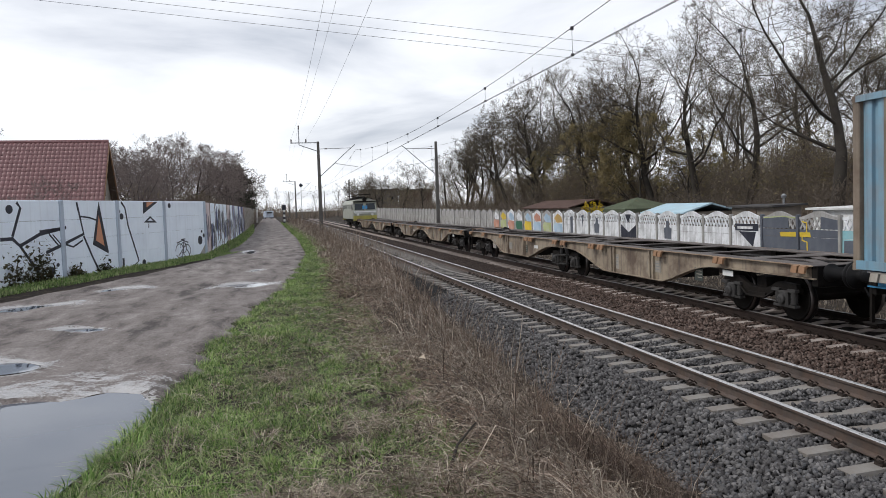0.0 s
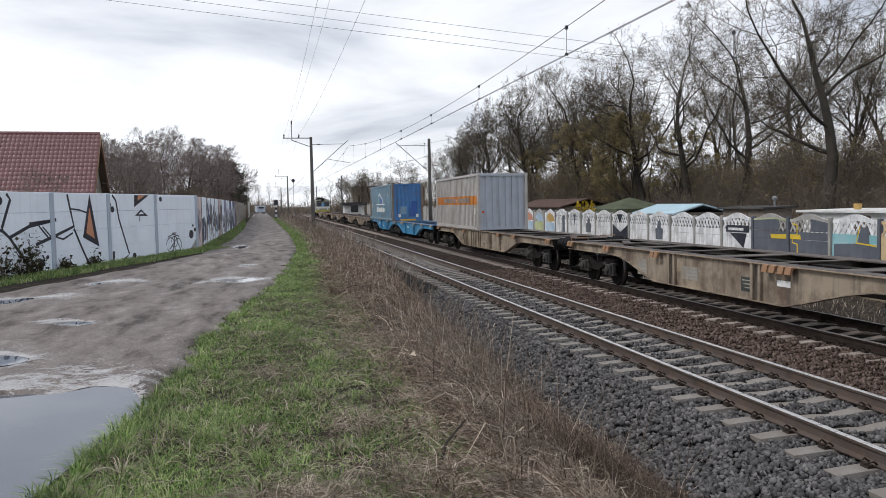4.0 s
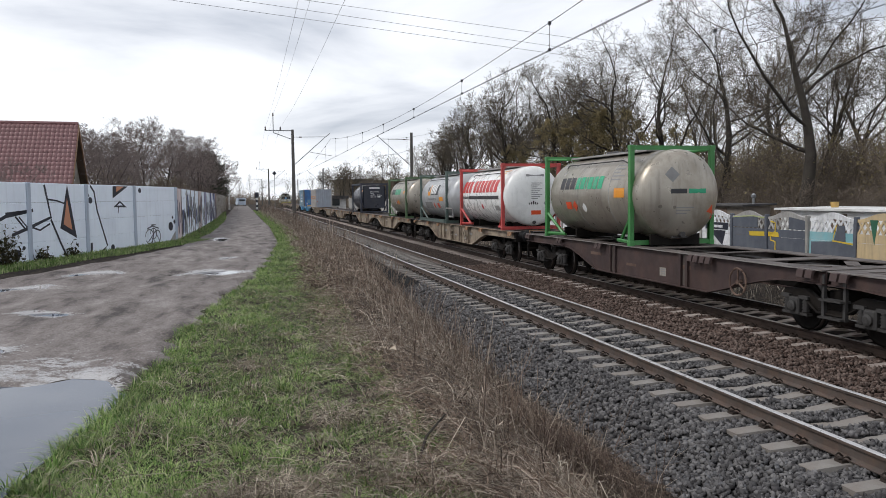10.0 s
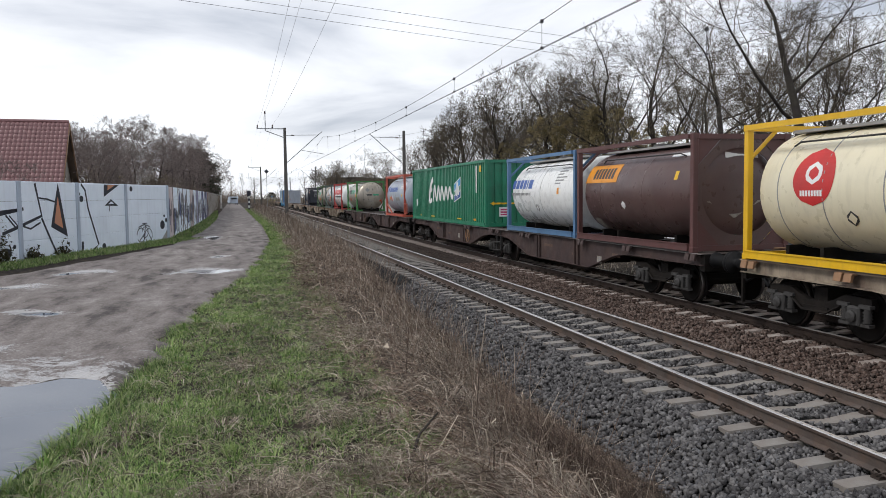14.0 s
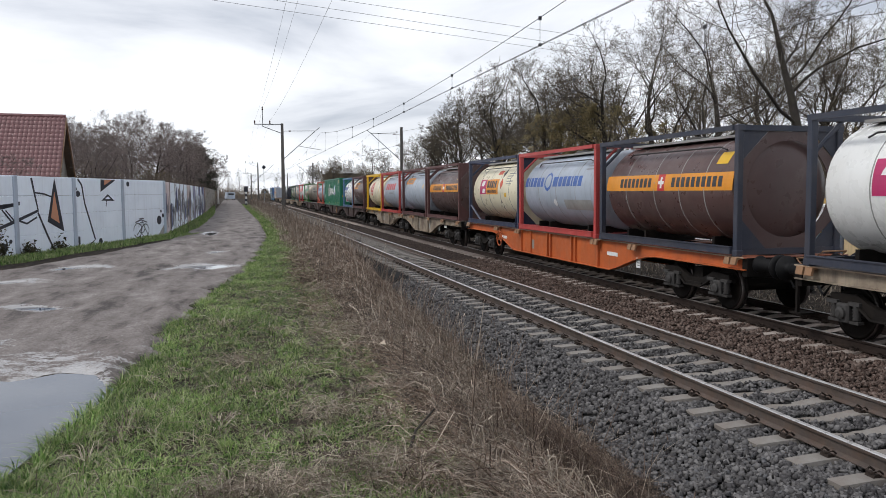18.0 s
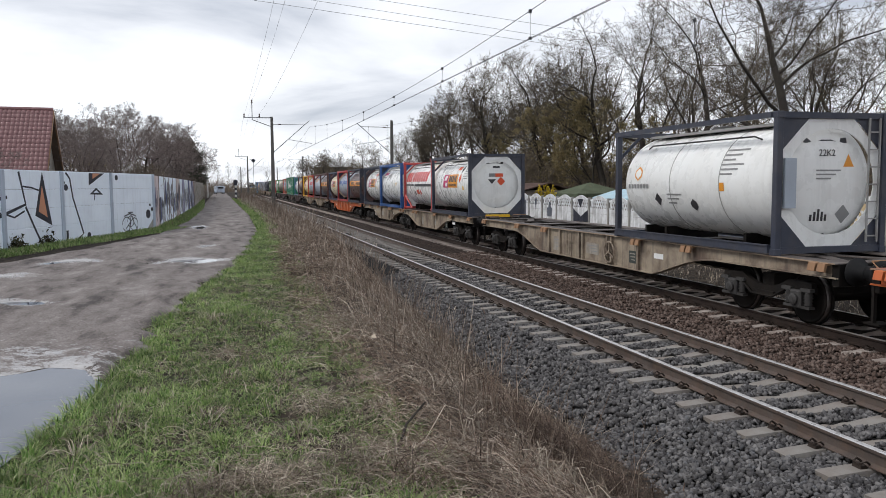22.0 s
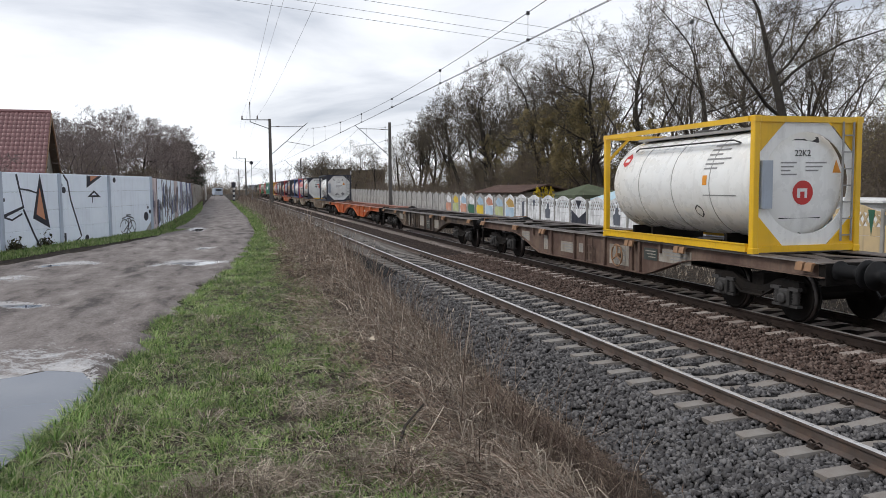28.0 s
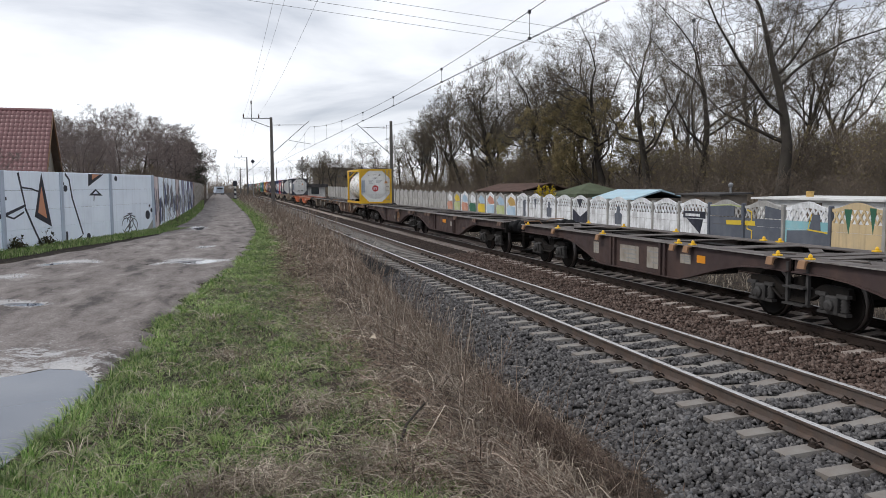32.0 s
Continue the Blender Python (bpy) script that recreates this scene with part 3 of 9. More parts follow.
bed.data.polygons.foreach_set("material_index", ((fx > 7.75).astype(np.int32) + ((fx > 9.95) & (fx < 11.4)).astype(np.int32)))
tagged(bed, "bed of grey and rust-brown crushed stone ballast", "ballast", kind="structure")

RAIL = [(-0.075, -0.172), (0.075, -0.172), (0.075, -0.160), (0.010, -0.140), (0.008, -0.05), (0.034, -0.038), (0.036, -0.008), (0.026, 0.0),
        (-0.026, 0.0), (-0.036, -0.008), (-0.034, -0.038), (-0.008, -0.05), (-0.010, -0.140), (-0.075, -0.160)]


def rail(x, parent, side_m, head_m):
    n = len(RAIL)
    ys = [-60, 300]
    vs = [(px, y, pz) for y in ys for px, pz in RAIL]
    fs = [(i, (i + 1) % n, (i + 1) % n + n, i + n) for i in range(n)]
    g = Geo()
    for f in fs:
        g.slot = 1 if f[0] in (6, 7, 8) else 0
        g.add([vs[k] for k in f], [(0, 1, 2, 3)])
    return g.out("rail", [M[side_m], M[head_m]], parent, "worn steel rail with a polished head", at=(x, 0, 0))


def sleeper_mesh(name, m):
    g = Geo()
    prof = [(-1.3, -0.20), (-0.95, -0.185), (-0.55, -0.185), (-0.2, -0.225), (0.2, -0.225), (0.55, -0.185), (0.95, -0.185), (1.3, -0.20)]
    vs, fs = [], []
    for x, z in prof:
        vs += [(x, -0.145, z - 0.15), (x, -0.10, z), (x, 0.10, z), (x, 0.145, z - 0.15)]
    for i in range(len(prof) - 1):
        fs += [(4 * i + k, 4 * i + k + 1, 4 * i + k + 5, 4 * i + k + 4) for k in range(3)]
    e = 4 * (len(prof) - 1)
    fs += [(0, 3, 2, 1), (e, e + 1, e + 2, e + 3)]
    g.add(vs, fs)
    return g.mesh(name, m)


def clip_mesh():
    """One bent spring clip with its shoulder, beside the rail's foot."""
    g = Geo()
    g.prism([(0.07, -0.185), (0.16, -0.185), (0.15, -0.155), (0.10, -0.15)], "y", -0.055, 0.055)
    g.tube([(0.055, -0.05, -0.150), (0.10, -0.06, -0.115), (0.15, -0.045, -0.135), (0.15, 0.0, -0.15), (0.15, 0.045, -0.135), (0.10, 0.06, -0.115), (0.055, 0.05, -0.150)], 0.012, 5)
    return g.mesh("clip", M["clip"])


CLIP = clip_mesh()


def track(x, m, label, side_m="rail", head_m="rail_top"):
    t = empty("railway_track", label, "railway track", "parallel railway tracks", "structure", at=(x, 0, 0))
    for s in (-1, 1):
        rail(s * GAUGE, t, side_m, head_m)
    me = sleeper_mesh("sleeper", m)
    first = 5.872
    ks = range(-6, 95)
    for k in ks:
        sl = place("sleeper", me, t, at=pose(0, first + 0.6 * k, 0, rng.normal(0, 0.15), rng.normal(0, 0.1), rng.normal(0, 0.35)))
        if 0 <= k < 40:
            for s in (-1, 1):
                place("clip", CLIP, sl, at=pose(s * GAUGE, 0, 0))
                place("clip", CLIP, sl, at=pose(s * GAUGE, 0, 0, 0, 0, 180))
    base = np.array([v.co for v in me.vertices])
    quads = [p.vertices[:] for p in me.polygons if len(p.vertices) == 4]
    offs = np.array([(0, first + 0.6 * k, 0) for k in list(range(-100, -6)) + list(range(95, 480))])
    vs = (base[None] + offs[:, None]).reshape(-1, 3)
    fs = (np.array(quads)[None] + (np.arange(len(offs)) * len(base))[:, None, None]).reshape(-1, 4)
    tagged(fast("distant_sleepers", vs, [fs], [m], t), kind="stuff")
    return t


track(TRACK_1, M["sleeper"], "railway track of polished rails on concrete sleepers")
track(TRACK_2, M["sleeper_far"], "railway track on rust-stained concrete sleepers", "rail_dark", "rail_dull")


def stones(name, m, count, area, label, size=(0.028, 0.05)):
    """Broken stones strewn over a stretch of the bed."""
    base = np.array([(x, y, z) for x in (-1, 1) for y in (-1, 1) for z in (-1, 1)], float) * 0.66
    tri = np.array([(0, 1, 3), (0, 3, 2), (4, 6, 7), (4, 7, 5), (0, 4, 5), (0, 5, 1), (2, 3, 7), (2, 7, 6), (0, 2, 6), (0, 6, 4), (1, 5, 7), (1, 7, 3)])
    x0, x1, y0, y1, power = area
    x = rng.uniform(x0, x1, count)
    y = y0 + (y1 - y0) * rng.uniform(0, 1, count) ** power
    s = rng.uniform(size[0], size[1], count)[:, None, None] * rng.uniform(0.7, 1.25, (count, 1, 3))
    q = rng.normal(size=(count, 4))
    q /= np.linalg.norm(q, axis=1)[:, None]
    w, a, b, c = q.T
    rot = np.stack([1 - 2 * (b * b + c * c), 2 * (a * b - c * w), 2 * (a * c + b * w), 2 * (a * b + c * w), 1 - 2 * (a * a + c * c), 2 * (b * c - a * w),
                    2 * (a * c - b * w), 2 * (b * c + a * w), 1 - 2 * (a * a + b * b)], 1).reshape(-1, 3, 3)
    vs = base[None] * rng.uniform(0.6, 1.2, (count, 8, 3)) * s
    vs = np.einsum("nij,nkj->nki", rot, vs + rng.normal(0, 0.006, vs.shape))
    # the sleepers stay bare
    near = np.abs((y - 5.872 + 0.3) % 0.6 - 0.3)
    for centre in (TRACK_1, TRACK_2):
        on = (near < 0.11) & (np.abs(x - centre) < 1.33)
        y = np.where(on, y + 0.3, y)
    z = bed_z(x, y) + rng.uniform(0.0, 0.03, count)
    vs += np.stack([x, y, z], 1)[:, None]
    fs = (tri[None] + (np.arange(count) * 8)[:, None, None]).reshape(-1, 3)
    return tagged(fast(name, vs.reshape(-1, 3), [fs], [m]), label, "ballast", kind="stuff")


stones("ballast_stones", M["stone"], 21000, (3.65, 5.25, 4.5, 24, 1.35), "loose grey crushed stones on the ballast shoulder", (0.026, 0.043))
stones("ballast_stones", M["stone"], 19000, (5.25, 7.85, 5, 26, 1.35), "crushed stones between the sleepers of the track", (0.024, 0.040))
stones("ballast_stones", M["rusty_stone"], 22000, (7.8, 10.6, 7, 30, 1.3), "rust-brown crushed stones between the tracks", (0.024, 0.040))


def single_stones():
    """The nearest stones of the shoulder, each lying loose on the bed."""
    shapes = []
    for k in range(10):
        b = bmesh.new()
        bmesh.ops.create_icosphere(b, subdivisions=1, radius=1.0)
        for v in b.verts:
            v.co *= float(rng.uniform(0.7, 1.15))
        me = bpy.data.meshes.new("stone")
        b.to_mesh(me)
        b.free()
        me.materials.append(M["single_stone"])
        shapes.append(me)
    for k in range(280):
        x, y = rng.uniform(3.9, 5.2), rng.uniform(5.0, 8.2)
        s = rng.uniform(0.022, 0.036)
        at = pose(x, y, float(bed_z(x, y)) + 0.03, *rng.uniform(0, 360, 3)) @ Matrix.Diagonal((s, s * float(rng.uniform(0.6, 1.0)), s * float(rng.uniform(0.5, 0.9)), 1))
        place("stone", shapes[k % 10], bed, at=at)


single_stones()

# ---- the graffiti wall ----
CORNER = Vector((-2.85, 32.4, 0.0))
WALL_YAW = math.degrees(math.atan2(-0.957, -0.288))
WALL_H = 2.1


def ribbon(pts, w):
    """The outline of a brush stroke along points, w wide."""
    left, right = [], []
    for i, p in enumerate(pts):
        a, b = Vector(pts[max(i - 1, 0)]), Vector(pts[min(i + 1, len(pts) - 1)])
        d = (b - a).normalized()
        nrm = Vector((-d.y, d.x)) * w / 2
        left.append(Vector(p) + nrm)
        right.append(Vector(p) - nrm)
    return [tuple(p) for p in left + right[::-1]]


def disc(c, r, n=14, sx=1.0):
    return [(c[0] + sx * r * math.cos(2 * math.pi * k / n), c[1] + r * math.sin(2 * math.pi * k / n)) for k in range(n)]


def graffiti_wall():
    # local axes: x runs along the wall from its corner, y out of its face towards the road, z up
    at = Matrix.Translation(CORNER + Vector((0, 0, ROAD_Z - 0.05))) @ pose(0, 0, 0, 0, 0, WALL_YAW)
    w = empty("graffiti_wall", "whitewashed concrete panel wall with black and peach graffiti", "wall", kind="structure", at=at)
    posts = [0.0, 3.65, 6.95, 10.0, 13.1, 16.3, 19.5]
    for a, b in zip(posts, posts[1:]):
        for k in range(4):
            z = k * 0.5375
            g = Geo()
            g.prism([(-0.05, z + 0.012), (0.0, z + 0.002), (0.012, z + 0.014), (0.012, z + 0.523), (0.0, z + 0.5345), (-0.05, z + 0.5345)], "x", a + 0.09, b - 0.09)
            g.out("panel", M["wall_white"], w)
    for p in posts:
        Geo().slab(p - 0.09, p + 0.09, -0.09, 0.05, -0.3, WALL_H + 0.055, 0.015).out("post", M["post_blue"], w, "blue-grey painted post")

    def mark(pts, m, lift=0.0, name="painted_shape"):
        Geo().prism(pts, "y", 0.012, 0.0165 + lift).out(name, m, w)

    def stroke(pts, wd=0.06):
        mark(ribbon(pts, wd), M["ink"], 0.0, "painted_line")

    ink, peach = M["ink"], M["peach"]
    mark([(8.02, 2.12), (8.47, 0.87), (7.58, 0.55)], ink)
    mark([(8.06, 1.72), (8.29, 0.98), (7.83, 0.80)], peach, 0.004)
    mark([(5.20, 2.12), (4.12, 2.12), (5.23, 1.72)], ink)
    mark([(4.95, 2.11), (4.42, 2.11), (4.97, 1.93)], peach, 0.004)
    mark([(4.74, 1.64), (5.2, 1.43), (4.25, 1.41)], ink)
    mark([(4.74, 1.57), (4.95, 1.48), (4.55, 1.48)], M["wall_white"], 0.004)
    mark([(0.1, 0.42), (0.74, 0.02), (0.1, 0.02)], M["f_grey"])
    stroke([(9.21, 2.1), (8.93, 1.2), (9.98, 0.95), (10.78, 0.78)], 0.09)
    stroke([(8.94, 1.14), (8.5, 0.48), (8.18, 0.05)], 0.075)
    stroke([(9.08, 1.7), (8.6, 1.66), (8.22, 1.58)], 0.045)
    stroke([(12.6, 1.2), (12.14, 1.2), (11.86, 1.01), (11.02, 1.27), (9.8, 1.41)], 0.09)
    stroke([(12.14, 1.25), (11.76, 1.95), (11.9, 2.09)], 0.09)
    stroke([(11.86, 1.01), (11.12, 0.23)], 0.08)
    stroke([(10.61, 1.26), (10.2, 0.93)], 0.05)
    stroke([(10.45, 1.24), (10.05, 0.93)], 0.04)
    stroke([(11.02, 1.34), (9.93, 1.40)], 0.06)
    stroke([(10.0, 0.98), (9.5, 0.86), (9.0, 1.02)], 0.05)
    stroke([(6.68, 2.11), (6.45, 1.93), (6.3, 1.35), (5.7, 0.2), (6.04, 0.06)], 0.075)
    stroke([(4.85, 1.44), (4.88, 1.24)], 0.04)
    stroke([(6.72, 0.35), (6.72, 0.05)], 0.12)
    for c, r in (((12.2, 1.92), 0.11), ((10.58, 0.27), 0.12), ((10.28, 0.42), 0.055), ((5.34, 0.12), 0.10), ((3.2, 1.99), 0.09), ((6.7, 1.66), 0.10), ((6.82, 1.81), 0.05),
                 ((0.55, 0.63), 0.17), ((0.17, 0.80), 0.08), ((0.36, 0.97), 0.055)):
        mark(disc(c, r, 14, 1.25), ink)
    # a scribbled wheel-like tag
    for cx, cz, r in ((2.5, 0.33, 0.26), (1.85, 0.30, 0.24), (2.15, 0.42, 0.2)):
        ring = [(cx + 1.35 * r * math.cos(t / 11 * 2 * math.pi), cz + r * math.sin(t / 11 * 2 * math.pi)) for t in range(11)]
        stroke(ring, 0.035)
    for pts in ([(2.7, 0.62), (2.2, 0.70), (1.7, 0.60)], [(2.3, 0.05), (2.1, 0.66)], [(1.6, 0.1), (2.0, 0.5), (2.6, 0.15)], [(2.35, 0.74), (1.95, 0.74)]):
        stroke(pts, 0.04)


graffiti_wall()


def long_wall():
    w = empty("garden_wall", "long concrete panel wall with white, violet and navy graffiti", "wall", kind="structure", at=(0, 0, ROAD_Z - 0.05))
    tones = ["pink_wall", "wall_white", "wall_white", "wall_white", "wall_white", "pink_wall", "wall_white", "violet", "wall_white", "wall_white", "navy", "wall_white", "navy", "violet", "rust_wall"] + ["plain_wall"] * 24
    step = 2.5
    for k, tone in enumerate(tones):
        y0 = 32.5 + step * k
        x = lerp(y0, [32, 50, 70, 130], [-2.87, -2.72, -2.8, -3.7])
        x2 = lerp(y0 + step, [32, 50, 70, 130], [-2.87, -2.72, -2.8, -3.7])
        turn = math.degrees(math.atan2(x - x2, step))
        at = pose(x, y0, 0, 0, 0, turn)
        for r in range(4):
            z = r * 0.53
            Geo().prism([(-0.05, z + 0.01), (0.0, z), (0.012, z + 0.012), (0.012, z + 0.515), (0.0, z + 0.527), (-0.05, z + 0.527)], "y", 0.08, step - 0.08).out("panel", M[tone], w, at=at)
        Geo().slab(-0.08, 0.022, -0.10, 0.10, -0.3, 2.16, 0.008).out("post", M["brown_post" if k < 15 else "concrete"], w, at=at)
        if k < 15:
            dark = tone in ("navy", "violet")
            for j in range(4):
                y = 0.35 + 0.5 * j + rng.uniform(-0.15, 0.15)
                z = rng.uniform(0.05, 0.9)
                pts = [(y, z), (y + rng.uniform(-0.25, 0.35), z + rng.uniform(0.4, 0.7)), (y + rng.uniform(-0.2, 0.2), z + rng.uniform(0.75, 1.15))]
                tint = ["wall_white", "ink", "wall_white", "violet"][j] if dark else ["ink", "navy", "ink", "ink"][j]
                Geo().prism(ribbon(pts, rng.uniform(0.16, 0.5)), "x", 0.0125 + 0.001 * j, 0.0165 + 0.001 * j).out("painted_line", M[tint], w, at=at)


long_wall()


# ---- the red-roofed house ----
def house():
    h = empty("house", "small plastered house with a red tiled gable roof", "house", at=pose(-7.72, 40.0, 0.74, 0, 0, 184.5))
    # local x runs along the ridge away from the gable that shows, y back
    L, half, eave, top = 9.0, 3.0, 2.55, 5.35
    g = Geo()
    g.prism([(-half, 0), (half, 0), (half, eave), (0, top - 0.15), (-half, eave)], "x", 0.35, 0.6)
    g.box(0.6, L, half - 0.25, half, 0, eave)
    g.box(0.6, L, -half, -half + 0.25, 0, eave)
    g.prism([(-half, 0), (half, 0), (half, eave), (0, top - 0.15), (-half, eave)], "x", L - 0.25, L)
    g.out("wall", M["plain_wall"], h)
    pitch = math.atan2(top - eave, half)
    run = (half + 0.45) / math.cos(pitch)
    for s in (1, -1):
        roof = Geo()
        dz = math.tan(pitch) * (half + 0.45)
        roof.add([(0, 0, top - 0.06), (L + 0.3, 0, top - 0.06), (L + 0.3, s * (half + 0.45), top - 0.06 - dz), (0, s * (half + 0.45), top - 0.06 - dz),
                  (0, 0, top - 0.14), (L + 0.3, 0, top - 0.14), (L + 0.3, s * (half + 0.45), top - 0.14 - dz), (0, s * (half + 0.45), top - 0.14 - dz)],
                 [(0, 1, 2, 3), (4, 7, 6, 5), (0, 4, 5, 1), (1, 5, 6, 2), (2, 6, 7, 3), (3, 7, 4, 0)])
        deck = roof.out("roof", M["wood"], h)
        if s == 1:
            rows, cols = 16, 50
            tile = Geo()
            cw, rl = (L + 0.3) / cols, run / rows
            prof = [(-0.5 * cw, 0.0), (-0.3 * cw, 0.022), (0, 0.04), (0.3 * cw, 0.022), (0.5 * cw, 0.0)]
            vs = [(x, 0, z + 0.055) for x, z in prof] + [(x, rl * 1.06, z + 0.02 + 0.05) for x, z in prof] + [(x, rl * 1.06, z + 0.0) for x, z in prof]
            tile.add(vs, [(i, i + 1, i + 6, i + 5) for i in range(4)] + [(5 + i, 6 + i, 11 + i, 10 + i) for i in range(4)])
            me = tile.mesh("tile", M["roof_tile"], True)
            slope = Matrix.Translation((0, 0, top - 0.08)) @ pose(0, 0, 0, -math.degrees(pitch))
            rest, base = Geo(), [v.co.copy() for v in me.vertices]
            for r in range(rows):
                for c in range(cols):
                    at = slope @ pose((c + 0.5) * cw, r * rl, 0)
                    if c < 18:
                        place("tile", me, deck, at=at)
                    else:
                        rest.add([at @ v for v in base], [p.vertices[:] for p in me.polygons])
            tagged(rest.out("far_tiles", M["roof_tile"], deck, smooth=True), kind="stuff")
    Geo().tube([(0, 0, top + 0.02), (L + 0.3, 0, top + 0.02)], 0.09, 8).out("ridge_cap", M["roof_tile"], h)
    for s in (1, -1):
        g = Geo()
        dz = math.tan(pitch) * (half + 0.45)
        g.add([(-0.03, 0, top - 0.02), (0.03, 0, top - 0.02), (0.03, s * (half + 0.45), top - 0.02 - dz), (-0.03, s * (half + 0.45), top - 0.02 - dz),
               (-0.03, 0, top - 0.24), (0.03, 0, top - 0.24), (0.03, s * (half + 0.45), top - 0.24 - dz), (-0.03, s * (half + 0.45), top - 0.24 - dz)],
              [(0, 1, 2, 3), (4, 7, 6, 5), (0, 4, 5, 1), (1, 5, 6, 2), (2, 6, 7, 3), (3, 7, 4, 0)])
        g.out("barge_board", M["ochre_wood"], h)
    win = Geo().box(0.32, 0.36, -0.5, 0.5, 2.7, 3.7).out("window", M["roof_white"], h)
    Geo().box(0.305, 0.33, -0.42, 0.42, 2.78, 3.62).out("pane", M["glass"], win)


house()

# ---- the garden fence beyond the tracks ----
FENCE_X, BAY = 17.5, 2.045


def fence_base(y):
    return 0.0 + 0.0065 * max(0.0, y - 30)


def fence_panel(style):
    """One bay's slabs: local y along the fence from 0 to the bay, z up; the face is at x = 0."""
    lo = Geo()
    lo.box(0.0, 0.05, 0.06, BAY - 0.06, 0.02, 0.50)
    mid = Geo()
    mid.box(0.0, 0.05, 0.06, BAY - 0.06, 0.51, 1.0)
    up = Geo()
    if style == "gable":
        up.prism([(0.06, 1.01), (BAY - 0.06, 1.01), (BAY - 0.06, 1.62), (BAY * 0.8, 1.66), (BAY / 2, 1.88), (BAY * 0.2, 1.66), (0.06, 1.62)], "x", 0.0, 0.05)
        return lo, mid, up, None
    up.box(0.0, 0.05, 0.06, BAY - 0.06, 1.01, 1.27)
    lat = Geo()
    y0, y1, z0 = 0.06, BAY - 0.06, 1.27
    arch = lambda y: 1.70 + 0.20 * math.sin(math.pi * (y - y0) / (y1 - y0)) ** 2
    n = 20
    ring = [(y0 + (y1 - y0) * i / n, arch(y0 + (y1 - y0) * i / n)) for i in range(n + 1)]
    lat.prism(ring + [(y, z - 0.09 - 0.12 * math.sin(math.pi * (y - y0) / (y1 - y0)) ** 2) for y, z in ring[::-1]], "x", 0.0, 0.05)
    step, w = 0.235, 0.055
    for s in (1, -1):
        for k in range(-3, 12):
            c = y0 + k * step
            seg = []
            for i in range(9):
                z = z0 + 0.42 * i / 8
                y = c + s * (z - z0) * 0.62 if s > 0 else c + 0.26 - (z - z0) * 0.62
                if y0 <= y <= y1:
                    seg.append((y, z))
            if len(seg) > 1:
                lat.prism(ribbon([seg[0], seg[-1]], w), "x", 0.005 if s > 0 else 0.008, 0.042 if s > 0 else 0.045)
    return lo, mid, up, lat


